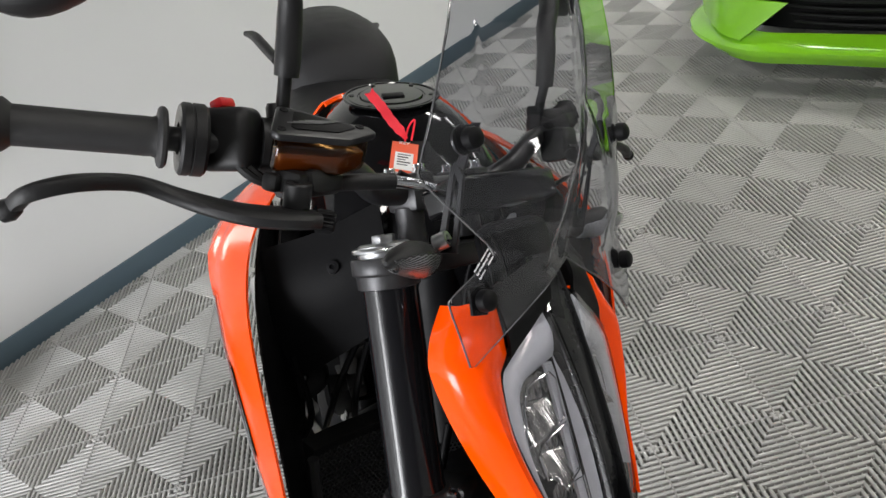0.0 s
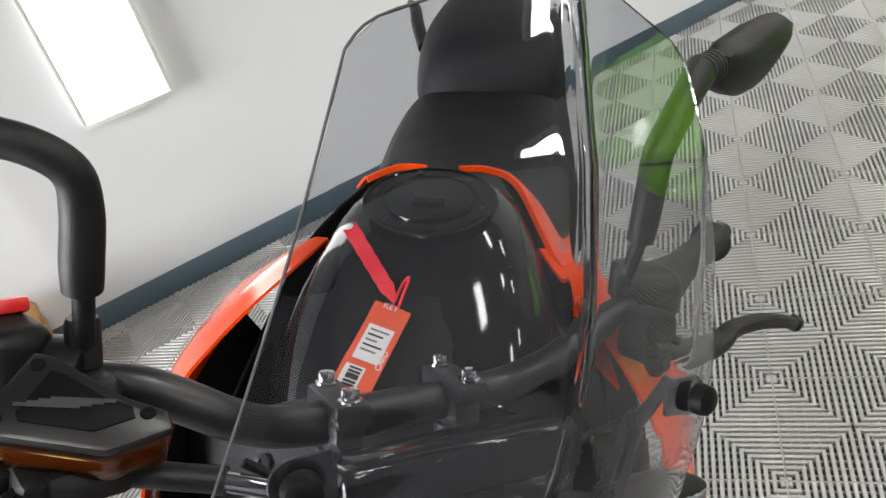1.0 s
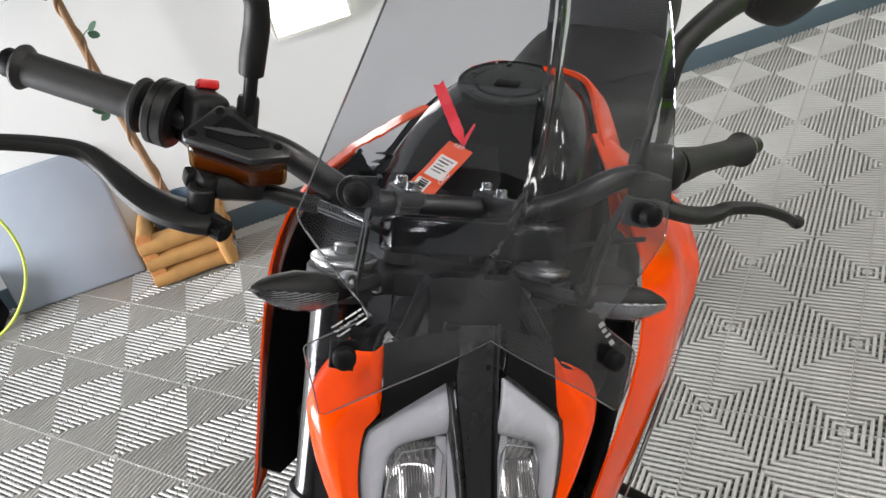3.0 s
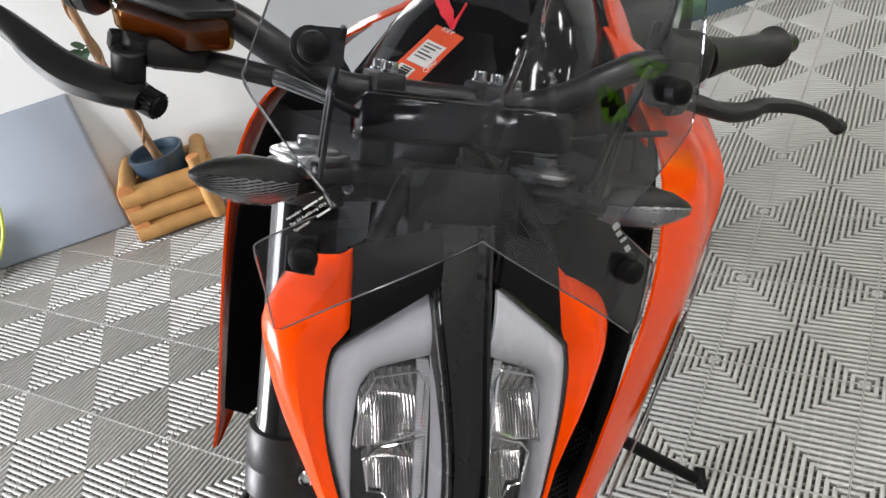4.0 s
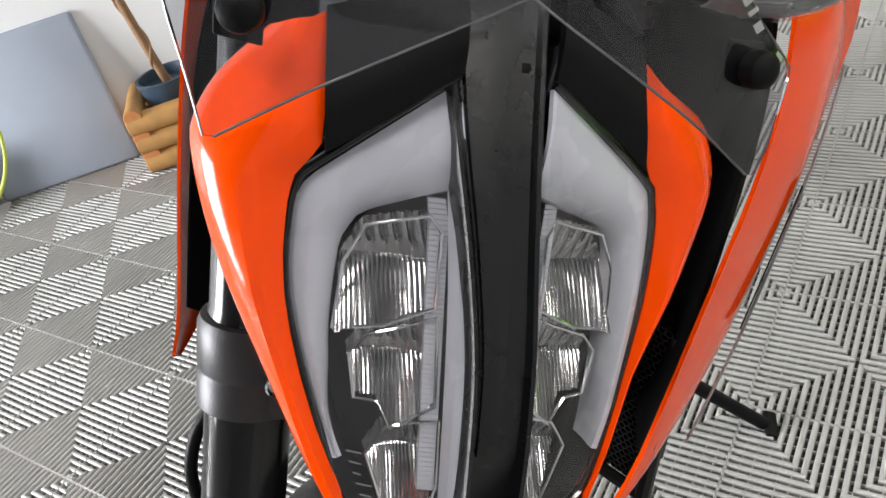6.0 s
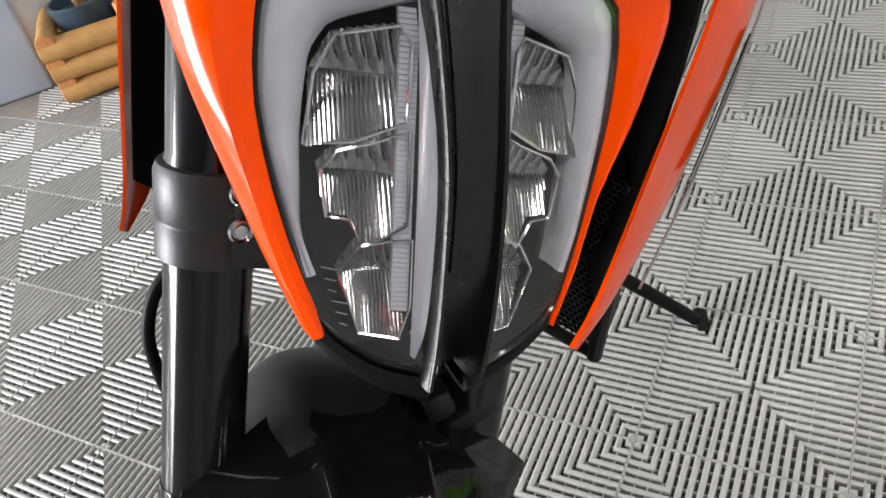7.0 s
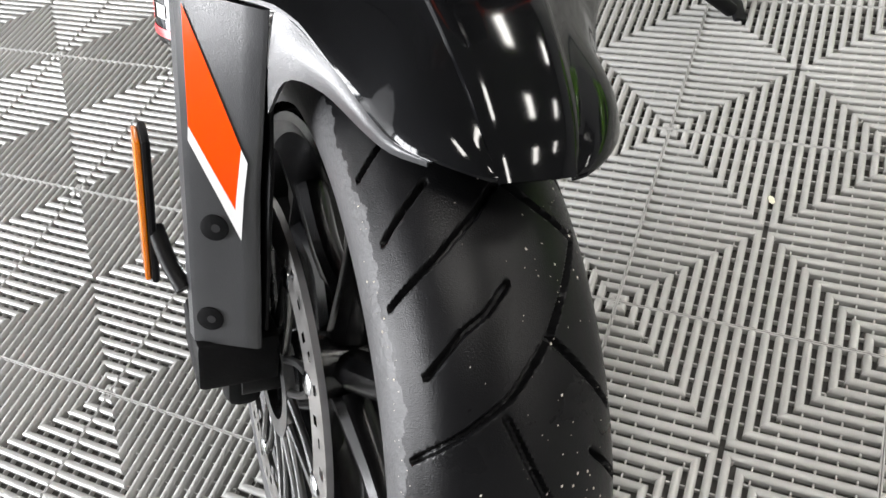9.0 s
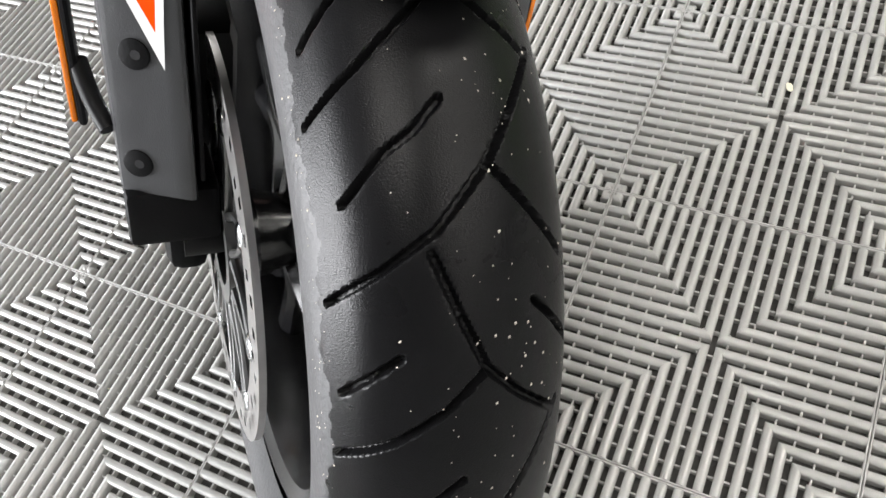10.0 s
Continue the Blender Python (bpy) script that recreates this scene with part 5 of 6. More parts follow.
    # caliper behind the leg
    b = rbox((-0.07, 0.082 * s, 0.09), (0.07, 0.062, 0.15), 0.016, (0, 18, 0))
    cal = part("brake_caliper", b, PLASTIC, label="black four-piston brake caliper")
    for z in (0.055, 0.115):
        part("piston_cap", lathe([(0, 0.004), (0.013, 0.004), (0.016, 0), (0.016, -0.004), (0, -0.004)], (-0.075, 0.122 * s, z), (0, s, 0), 20), SILVER, cal)
    part("brake_hose", tube([(-0.08, 0.1 * s, 0.14), (-0.078, 0.105 * s, 0.24), (-0.07, 0.123 * s, 0.32), (-0.06, 0.14 * s, 0.37), (-0.058, 0.148 * s, 0.41), (-0.06, 0.138 * s, 0.45), (-0.06, 0.1 * s, 0.485), (-0.05, 0.05 * s, 0.52), (-0.03, 0.03 * s, 0.6)], 0.0052, 10, 5), DARK, cal, "black brake hose")
# cables by the steering head
for k, (y0, y1, dy) in enumerate(((-0.14, 0.03, 0.0), (-0.13, 0.045, 0.007), (0.19, 0.05, 0.014))):
    part("cable", tube([(0.05, y0, 0.885 - 0.01 * k), (0.06, y0 * 0.6, 0.855), (0.03, y1, 0.83), (-0.03, y1 * 1.2, 0.76), (-0.05, y1, 0.6), (-0.06, 0.1 + dy, 0.47), (-0.068, 0.093 + dy, 0.41), (-0.075, 0.07 + dy, 0.355), (-0.1, 0.045 + dy, 0.29), (-0.14, 0.04 + dy, 0.22)], 0.003, 10, 5), DARK, label="black cable")

# ---------- body: tank, seat, tail ----------


def ring_loft(secs, n=20, power=2.6, bm=None):
    """A body lofted along x through rounded sections: x, y centre, z bottom, z top, half width bottom, half width top."""
    bm = bm or bmesh.new()
    rings = []
    for x, yc, zb, zt, wb, wt in secs:
        ring = []
        for k in range(n):
            a = 2 * math.pi * k / n
            c, s = math.cos(a), math.sin(a)
            q = (abs(c) ** power + abs(s) ** power) ** (-1 / power)
            u, v = c * q, s * q
            z = (zb + zt) / 2 + v * (zt - zb) / 2
            w = wb + (wt - wb) * (v + 1) / 2
            ring.append(bm.verts.new((x, yc + u * w, z)))
        rings.append(ring)
    for r1, r2 in zip(rings, rings[1:]):
        for k in range(n):
            bm.faces.new((r1[k], r1[(k + 1) % n], r2[(k + 1) % n], r2[k]))
    bm.faces.new(rings[0])
    bm.faces.new(rings[-1][::-1])
    return bm


def dense(secs, sub=4):
    a = smooth_line([s[:3] for s in secs], sub)
    b = smooth_line([s[3:] for s in secs], sub)
    return [(*p, *q) for p, q in zip(a, b)]


TANK = dense([(-0.39, 0, 0.58, 0.69, 0.12, 0.085), (-0.43, 0, 0.55, 0.742, 0.165, 0.108), (-0.49, 0, 0.54, 0.778, 0.178, 0.116), (-0.56, 0, 0.53, 0.803, 0.172, 0.112), (-0.64, 0, 0.53, 0.806, 0.15, 0.103), (-0.7, 0, 0.54, 0.79, 0.122, 0.09), (-0.75, 0, 0.56, 0.74, 0.09, 0.06)])
tank = part("fuel_tank", ring_loft(TANK, 32, 3.2), GLOSS, label="glossy black fuel tank", body=True)
cap_at, cap_up = V((-0.62, 0.0, 0.806)), V((-0.02, 0, 1))
part("cap_ring", lathe([(0, 0.0), (0.066, 0.0), (0.0668, 0.0018), (0.0655, 0.003), (0.0635, 0.003), (0.0625, 0.0015), (0.06, 0.0015), (0.059, 0.0024), (0.047, 0.0026), (0.046, 0.0012), (0.044, 0.0012), (0.043, 0.004), (0.02, 0.0046), (0, 0.0046)], cap_at, cap_up, 64), GLOSS, tank, "round black fuel cap", body=True)
part("key_slot", rbox(cap_at + V((0.012, 0, 0.0058)), (0.016, 0.03, 0.003), 0.0012), DARK, tank, body=True)
for k in range(6):
    a = 2 * math.pi * k / 6 + 0.3
    part("screw", lathe([(0, 0.0015), (0.003, 0.0015), (0.0035, 0), (0, 0)], cap_at + V((0.0545 * math.cos(a), 0.0545 * math.sin(a), 0.0022)), cap_up, 12), CLAMP, tank, body=True)
# front cover of the tank with key recess
b = ring_loft(dense([(-0.37, 0, 0.55, 0.665, 0.085, 0.05), (-0.4, 0, 0.56, 0.725, 0.09, 0.058), (-0.45, 0, 0.58, 0.762, 0.09, 0.064), (-0.5, 0, 0.6, 0.784, 0.08, 0.066)]), 24, 3)
part("tank_front_cover", b, DARK, tank, "matt black front cover", body=True)
for s in (-1, 1):
    # orange flank line between tank and seat
    inn_ = [(-0.73, 0.018 * s, 0.778), (-0.735, 0.05 * s, 0.775), (-0.713, 0.08 * s, 0.771), (-0.64, 0.108 * s, 0.757), (-0.56, 0.14 * s, 0.735), (-0.5, 0.158 * s, 0.712)]
    top = [(-0.738, 0.018 * s, 0.782), (-0.743, 0.052 * s, 0.779), (-0.72, 0.085 * s, 0.775), (-0.647, 0.114 * s, 0.759), (-0.57, 0.145 * s, 0.737), (-0.503, 0.162 * s, 0.711)]
    low = [(-0.752, 0.018 * s, 0.768), (-0.758, 0.06 * s, 0.763), (-0.735, 0.1 * s, 0.752), (-0.664, 0.138 * s, 0.724), (-0.588, 0.172 * s, 0.688), (-0.51, 0.186 * s, 0.68)]
    if s < 0:
        inn_, top, low = (row[:3] for row in (inn_, top, low))
    part("tank_flank", shell([inn_, top, low], 28, 0.003 * s, 3, 3), ORANGE, tank, "orange tank edge panel", body=True)
    # black knee panel below
    knee = [[(-0.755, 0.06 * s, 0.77), (-0.67, 0.13 * s, 0.735), (-0.595, 0.16 * s, 0.695), (-0.475, 0.178 * s, 0.66)], [(-0.76, 0.11 * s, 0.66), (-0.64, 0.165 * s, 0.62), (-0.55, 0.19 * s, 0.58), (-0.47, 0.2 * s, 0.56)], [(-0.74, 0.12 * s, 0.5), (-0.64, 0.17 * s, 0.48), (-0.55, 0.19 * s, 0.45), (-0.47, 0.19 * s, 0.42)]]
    part("knee_panel", shell(knee, 14, 0.003, 3, 3), DARK, tank, "matt black knee panel", body=True)
    # radiator shroud: outer orange panel
    a = [(-0.625, 0.108 * s, 0.752), (-0.57, 0.132 * s, 0.75), (-0.5, 0.17 * s, 0.738), (-0.43, 0.208 * s, 0.71), (-0.38, 0.222 * s, 0.66), (-0.34, 0.222 * s, 0.6), (-0.29, 0.214 * s, 0.52), (-0.235, 0.205 * s, 0.42), (-0.208, 0.2 * s, 0.39)]
    m1 = [(-0.63, 0.135 * s, 0.742), (-0.58, 0.175 * s, 0.728), (-0.51, 0.24 * s, 0.68), (-0.44, 0.252 * s, 0.62), (-0.385, 0.245 * s, 0.56), (-0.325, 0.23 * s, 0.48), (-0.25, 0.212 * s, 0.405), (-0.212, 0.203 * s, 0.385)]
    m2 = [(-0.64, 0.235 * s, 0.66), (-0.56, 0.268 * s, 0.63), (-0.49, 0.262 * s, 0.57), (-0.43, 0.252 * s, 0.51), (-0.35, 0.236 * s, 0.44), (-0.262, 0.215 * s, 0.392), (-0.215, 0.204 * s, 0.382)]
    z1 = [(-0.66, 0.225 * s, 0.62), (-0.59, 0.255 * s, 0.58), (-0.52, 0.25 * s, 0.52), (-0.46, 0.242 * s, 0.47), (-0.37, 0.23 * s, 0.42), (-0.27, 0.213 * s, 0.385), (-0.217, 0.204 * s, 0.38)]
    if s > 0:
        for row in (a, m1, m2, z1):
            for k in (1, 2, 3):
                x, y, z = row[-k]
                f_ = (1.0, 0.65, 0.25)[k - 1]
                row[-k] = (x + 0.014 * f_, y - 0.018 * f_, z + 0.014 * f_)
    shroud = part("radiator_shroud", shell([a, m1, m2, z1], 30, 0.003, 3, 3), ORANGE, label="glossy orange radiator shroud", body=True)
    # inner black panel
    inn = [[(-0.55, 0.18 * s, 0.715), (-0.45, 0.2 * s, 0.7), (-0.395, 0.212 * s, 0.655), (-0.345, 0.214 * s, 0.595), (-0.295, 0.208 * s, 0.515), (-0.24, 0.2 * s, 0.42)], [(-0.6, 0.165 * s, 0.6), (-0.5, 0.18 * s, 0.58), (-0.44, 0.18 * s, 0.54), (-0.39, 0.185 * s, 0.49), (-0.34, 0.188 * s, 0.44), (-0.25, 0.195 * s, 0.405)], [(-0.62, 0.14 * s, 0.46), (-0.55, 0.15 * s, 0.43), (-0.48, 0.15 * s, 0.41), (-0.42, 0.16 * s, 0.39), (-0.36, 0.17 * s, 0.38), (-0.26, 0.19 * s, 0.39)]]
    part("inner_panel", shell(inn, 18, 0.003, 3, 3), DARK, shroud, "black inner panel of the shroud", body=True)
    for p in ((-0.44, 0.198 * s, 0.62), (-0.36, 0.2 * s, 0.47)):
        part("bolt", lathe([(0, 0.003), (0.004, 0.003), (0.0075, 0.002), (0.008, -0.002), (0, -0.002)], p, (0.75, -s * 0.6, 0.1), 16), DARK, shroud, body=True)
    # thin black slash and pale stripe on the orange
    bm = bmesh.new()
    ngon(bm, [(-0.43, 0.2575 * s, 0.545), (-0.40, 0.2535 * s, 0.555), (-0.335, 0.2375 * s, 0.465), (-0.36, 0.241 * s, 0.458)], (0, 0.0012 * s, 0))
    part("black_slash", bm, GLOSS, shroud, "black cut in the orange", body=True)
    part("pale_stripe", tube([(-0.5, 0.2665 * s, 0.6), (-0.44, 0.2605 * s, 0.545), (-0.35, 0.242 * s, 0.455), (-0.27, 0.2205 * s, 0.4)], 0.0011, 6, 3), STRIPE, shroud, "thin grey stripe", body=True)
    part("bolt", lathe([(0, 0.002), (0.003, 0.002), (0.0035, 0.0045), (0.0075, 0.004), (0.008, -0.003), (0, -0.003)], (-0.398, 0.121 * s, 0.676), (0.7, 0.25 * s, 0.6), 18), SATIN, tank, body=True)
    # bar linking tank cover and shroud
    part("cover_arm", shell([[(-0.42, 0.06 * s, 0.745), (-0.43, 0.13 * s, 0.71), (-0.44, 0.2 * s, 0.69)], [(-0.38, 0.06 * s, 0.69), (-0.39, 0.13 * s, 0.65), (-0.41, 0.2 * s, 0.62)], [(-0.37, 0.07 * s, 0.6), (-0.39, 0.13 * s, 0.55), (-0.42, 0.19 * s, 0.5)]], 10, 0.004, 3, 3), DARK, tank, "black side cover", body=True)

SEATS = dense([(-0.7, 0.01, 0.5, 0.74, 0.08, 0.07), (-0.76, 0.01, 0.49, 0.73, 0.13, 0.11), (-0.86, 0.01, 0.48, 0.695, 0.16, 0.14), (-1.0, 0.02, 0.48, 0.665, 0.17, 0.155), (-1.14, 0.02, 0.5, 0.655, 0.165, 0.15), (-1.24, 0.02, 0.52, 0.66, 0.15, 0.13), (-1.28, 0.02, 0.55, 0.65, 0.12, 0.1)])
seat = part("seat", ring_loft(SEATS, 28, 3.0), SEAT, label="black vinyl rider seat", body=True)
PIL = dense([(-1.22, 0.02, 0.56, 0.66, 0.1, 0.08), (-1.26, 0.02, 0.57, 0.72, 0.13, 0.11), (-1.34, 0.02, 0.59, 0.745, 0.135, 0.12), (-1.46, 0.02, 0.61, 0.752, 0.125, 0.105), (-1.58, 0.02, 0.645, 0.745, 0.09, 0.07)])
part("pillion_pad", ring_loft(PIL, 28, 3.0), SEAT, seat, "raised black passenger pad", body=True)
TAIL = dense([(-1.1, 0, 0.44, 0.54, 0.1, 0.13), (-1.3, 0, 0.5, 0.6, 0.09, 0.125), (-1.5, 0, 0.58, 0.67, 0.07, 0.1), (-1.64, 0, 0.63, 0.69, 0.04, 0.05)])
tail = part("tail_unit", ring_loft(TAIL, 20, 3), PLASTIC, label="black tail unit with grab handles", body=True)
part("tail_light", rbox((-1.645, 0, 0.655), (0.012, 0.07, 0.03), 0.004), RED, tail, "red tail light", body=True)
for s in (-1, 1):
    part("grab_handle", tube([(-1.42, 0.11 * s, 0.66), (-1.52, 0.135 * s, 0.675), (-1.6, 0.15 * s, 0.678), (-1.65, 0.168 * s, 0.674)], [0.012, 0.013, 0.012, 0.007], 12, 4), PLASTIC, tail, body=True)

# ---------- frame, engine, radiator, exhaust ----------
b = bmesh.new()
tube([(-0.4, 0, 0.66), (-0.36, 0, 0.52), (-0.33, 0, 0.45)], 0.036, 18, 3, b)
for s in (-1, 1):
    tube([(-0.38, 0.03 * s, 0.62), (-0.5, 0.1 * s, 0.5), (-0.66, 0.14 * s, 0.38), (-0.85, 0.14 * s, 0.2)], 0.017, 12, 4, b)
    tube([(-0.36, 0.03 * s, 0.5), (-0.45, 0.11 * s, 0.38), (-0.55, 0.14 * s, 0.25), (-0.7, 0.14 * s, 0.15)], 0.015, 12, 4, b)
    tube([(-0.8, 0.13 * s, 0.5), (-1.1, 0.11 * s, 0.5), (-1.45, 0.07 * s, 0.6)], 0.013, 10, 4, b)
part("frame", b, DARK, label="black tubular steel frame", body=True)

eng = part("engine", rbox((-0.76, 0, 0.17), (0.34, 0.28, 0.26), 0.04), DARK, label="black parallel engine block", body=True)
part("cylinder_block", rbox((-0.54, 0, 0.32), (0.2, 0.2, 0.26), 0.03, (0, -22, 0)), DARK, eng, body=True)
part("sump", rbox((-0.84, 0, -0.02), (0.22, 0.22, 0.14), 0.03), DARK, eng, body=True)
for k in range(6):
    part("cylinder_fin", rbox((-0.5 - 0.012 * k, 0, 0.25 + 0.026 * k), (0.2, 0.215, 0.006), 0.002, (0, -22, 0)), DARK, eng, body=True)
for s in (-1, 1):
    part("engine_cover", lathe([(0, 0.03), (0.06, 0.03), (0.085, 0.015), (0.09, 0), (0.09, -0.02), (0, -0.02)], (-0.72, 0.15 * s, 0.1), (0, s, 0), 32), DARK, eng, body=True)
part("oil_filter", lathe([(0, 0.05), (0.03, 0.05), (0.036, 0.045), (0.036, 0), (0, 0)], (-0.6, 0.07, 0.14), (1, 0.1, 0.1), 28), DARK, eng, "black oil filter", body=True)
b = lathe([(0, 0), (0.026, 0), (0.03, 0.006), (0.03, 0.03), (0.024, 0.036), (0.024, 0.06), (0, 0.064)], (-0.47, -0.085, 0.172), (0.15, 1, -0.1), 28)
rbox((-0.47, -0.018, 0.165), (0.04, 0.016, 0.07), 0.006, bm=b)
rbox((-0.47, -0.035, 0.14), (0.03, 0.03, 0.02), 0.006, bm=b)
part("cast_cover", b, GREYMET, eng, "grey cast engine cover", body=True)
part("pressed_lid", rbox((-0.455, 0.018, 0.143), (0.03, 0.056, 0.06), 0.012, (0, 8, 0), seg=3), DARK, eng, "black rounded cover", body=True)
for y in (-0.075, 0.07):
    part("sump_bolt", lathe([(0, 0.01), (0.01, 0.01), (0.012, 0), (0, 0)], (-0.47, y, 0.05), (1, 0, 0), 12), SILVER, eng, body=True)

# exhaust headers
ex = part("exhaust_header", tube([(-0.44, 0.02, 0.27), (-0.4, 0.03, 0.22), (-0.385, 0.05, 0.16), (-0.39, 0.075, 0.1), (-0.42, 0.075, 0.05), (-0.46, 0.03, 0.03), (-0.5, -0.02, 0.025)], 0.0225, 18, 6), mat("brown_tinted_steel", (0.34, 0.22, 0.19), 0.35, 1.0, var=0.3, scale=14), label="heat-tinted steel exhaust headers", body=True)
part("second_header", tube([(-0.5, -0.075, 0.21), (-0.47, -0.084, 0.18), (-0.45, -0.082, 0.145), (-0.445, -0.062, 0.112), (-0.45, -0.02, 0.095), (-0.46, 0.01, 0.09)], 0.016, 18, 6), GOLD, ex, "gold-tinted pipe bend", body=True)
part("pipe_join", tube([(-0.44, -0.075, 0.098), (-0.44, -0.05, 0.083), (-0.44, 0.0, 0.075), (-0.45, 0.06, 0.06), (-0.5, 0.09, 0.05), (-0.7, 0.07, -0.02)], 0.021, 18, 5), COPPER, ex, "pink-tinted collector pipe", body=True)
part("clamp_band", tube([(-0.4155, -0.002, 0.08), (-0.415, 0.001, 0.05)], 0.003, 8, 1), GREYMET, ex, body=True)
part("heat_strip", rbox((-0.45, 0.045, 0.083), (0.02, 0.05, 0.005), 0.002), SILVER, ex, body=True)
sil = part("silencer", tube([(-0.9, -0.13, -0.05), (-1.1, -0.17, 0.02), (-1.35, -0.19, 0.12)], [0.04, 0.055, 0.05], 20, 4), GREYMET, label="grey metal silencer", body=True)

# curved radiator with honeycomb grille


def rad_at(y, z, off=0.0):
    """A place on the radiator's bowed front."""
    return V((-0.345 + 1.25 * (y - 0.013) ** 2 + (z - 0.42) * -0.14 + off, y, z))


def low_edge(y):
    return 0.288 + 0.1 * y * max(0.0, y)


rows_ = [[rad_at(-0.17 + 0.368 * k / 12, z, -0.012) for k in range(13)] for z in (0.3, 0.38, 0.47)]
rad = part("radiator", shell(rows_, 14, 0.03, 2, 2), MESH, label="black bowed radiator with honeycomb guard", body=True)
bm = bmesh.new()
cell = 0.0058
for i in range(-36, 37):
    for j in range(-26, 10):
        cy, cz = i * cell * 0.98 + (0.5 * cell if j % 2 else 0), 0.42 + j * cell * 0.85
        if cy < -0.168 or cy > 0.196 or cz < low_edge(cy) + 0.006:
            continue
        r1, r2 = cell * 0.58, cell * 0.42
        o = [(cy + r1 * math.sin(k * math.pi / 3), cz + r1 * math.cos(k * math.pi / 3)) for k in range(6)]
        q = [(cy + r2 * math.sin(k * math.pi / 3), cz + r2 * math.cos(k * math.pi / 3)) for k in range(6)]
        vo = [bm.verts.new(rad_at(*p)) for p in o]
        vq = [bm.verts.new(rad_at(*p)) for p in q]
        vb = [bm.verts.new(rad_at(*p, -0.004)) for p in q]
        for k in range(6):
            bm.faces.new((vo[k], vo[(k + 1) % 6], vq[(k + 1) % 6], vq[k]))
            bm.faces.new((vq[k], vq[(k + 1) % 6], vb[(k + 1) % 6], vb[k]))
part("honeycomb_guard", bm, PLASTIC, rad, "black honeycomb plastic guard", body=True)
b = tube([rad_at(y, low_edge(y), 0.001) for y in (-0.173, -0.12, -0.06, 0, 0.06, 0.13, 0.2)], 0.006, 8, 3)
for s in (-1, 1):
    tube([rad_at(0.2 if s > 0 else -0.173, z, 0.001) for z in (0.288, 0.34, 0.41, 0.47)], 0.007, 8, 2, b)
part("guard_frame", b, PLASTIC, rad, body=True)
bm = bmesh.new()
ngon(bm, [rad_at(-0.03, 0.292, 0.0075), rad_at(0.04, 0.29, 0.0075), rad_at(0.04, 0.282, 0.0065), rad_at(-0.03, 0.284, 0.0065)], (0.001, 0, 0))
part("rating_plate", bm, GREYPL, rad, "grey rating strip", body=True)

# bright linkage and clips beside the frame
b = rbox((-0.44, -0.17, 0.43), (0.045, 0.03, 0.05), 0.008, (20, 15, 0))
tube([(-0.42, -0.165, 0.455), (-0.45, -0.172, 0.415), (-0.47, -0.17, 0.37)], 0.012, 14, 3, b)
part("throttle_linkage", b, SILVER, eng, "bare metal linkage", body=True)
part("hose_clip", tube([(-0.4, -0.125, 0.485), (-0.41, -0.12, 0.45), (-0.42, -0.12, 0.43)], 0.006, 10, 3), CHROME, eng, body=True)

part("round_cover", lathe([(0, 0.008), (0.006, 0.008), (0.007, 0.005), (0.022, 0.004), (0.03, -0.002), (0.031, -0.012), (0, -0.012)], (-0.425, -0.168, 0.506), (0.85, -0.25, 0.45), 28), PLASTIC, eng, "round black cover", body=True)
part("cover_bolt", lathe([(0, 0.012), (0.0055, 0.012), (0.006, 0.006), (0, 0.006)], (-0.425, -0.168, 0.506), (0.85, -0.25, 0.45), 12), SILVER, eng, body=True)
b = rbox((-0.41, -0.122, 0.478), (0.03, 0.03, 0.06), 0.005, (8, 20, 0))
rbox((-0.395, -0.104, 0.5), (0.022, 0.022, 0.03), 0.004, (8, 20, 0), bm=b)
part("connector_block", b, PLASTIC, eng, "black wiring connectors", body=True)
part("pale_clip", rbox((-0.392, -0.122, 0.492), (0.003, 0.006, 0.016), 0.001, (8, 20, 0)), EDGE, eng, body=True)
for pts in ([(-0.4, -0.1, 0.56), (-0.385, -0.125, 0.52), (-0.4, -0.14, 0.46), (-0.43, -0.15, 0.4)], [(-0.4, -0.085, 0.56), (-0.38, -0.105, 0.51), (-0.39, -0.11, 0.45), (-0.42, -0.1, 0.38)], [(-0.41, -0.18, 0.55), (-0.39, -0.165, 0.47), (-0.385, -0.19, 0.42)]):
    part("wiring", tube(pts, 0.0045, 8, 4), DARK, eng, "black wiring", body=True)

# side stand
b = tube([(-0.72, 0.13, -0.02), (-0.76, 0.24, -0.11), (-0.8, 0.365, -0.205)], [0.013, 0.012, 0.011], 12, 4)
stand = part("side_stand", b, DARK, label="black steel side stand resting on the floor", body=True)
part("stand_foot", rbox((-0.805, 0.376, -0.208), (0.05, 0.022, 0.01), 0.004, (-13, 0, 12)), DARK, stand, body=True)

# rear wheel, swingarm, chain side
rw = part("rear_wheel", lathe([(0.2, -0.07), (0.215, -0.065), (0.2, -0.03), (0.19, 0.0), (0.2, 0.03), (0.215, 0.065), (0.2, 0.07), (0.18, 0.02), (0.18, -0.02)], (-1.475, 0, 0.01), YAX, 48, closed=True), PLASTIC, label="black rear rim", body=True)
prof = [(0.235 + 0.075 * math.cos(radians(a)) * (1 if abs(a) < 90 else 0.6), 0.088 * math.sin(radians(a))) for a in range(-130, 131, 13)]
part("rear_tyre", lathe(prof, (-1.475, 0, 0.012), YAX, 64), TYRE, rw, "wide black rear tyre", body=True)
part("rear_hub", lathe([(0, -0.09), (0.04, -0.09), (0.04, 0.09), (0, 0.09)], (-1.475, 0, 0.01), YAX, 24), PLASTIC, rw, body=True)
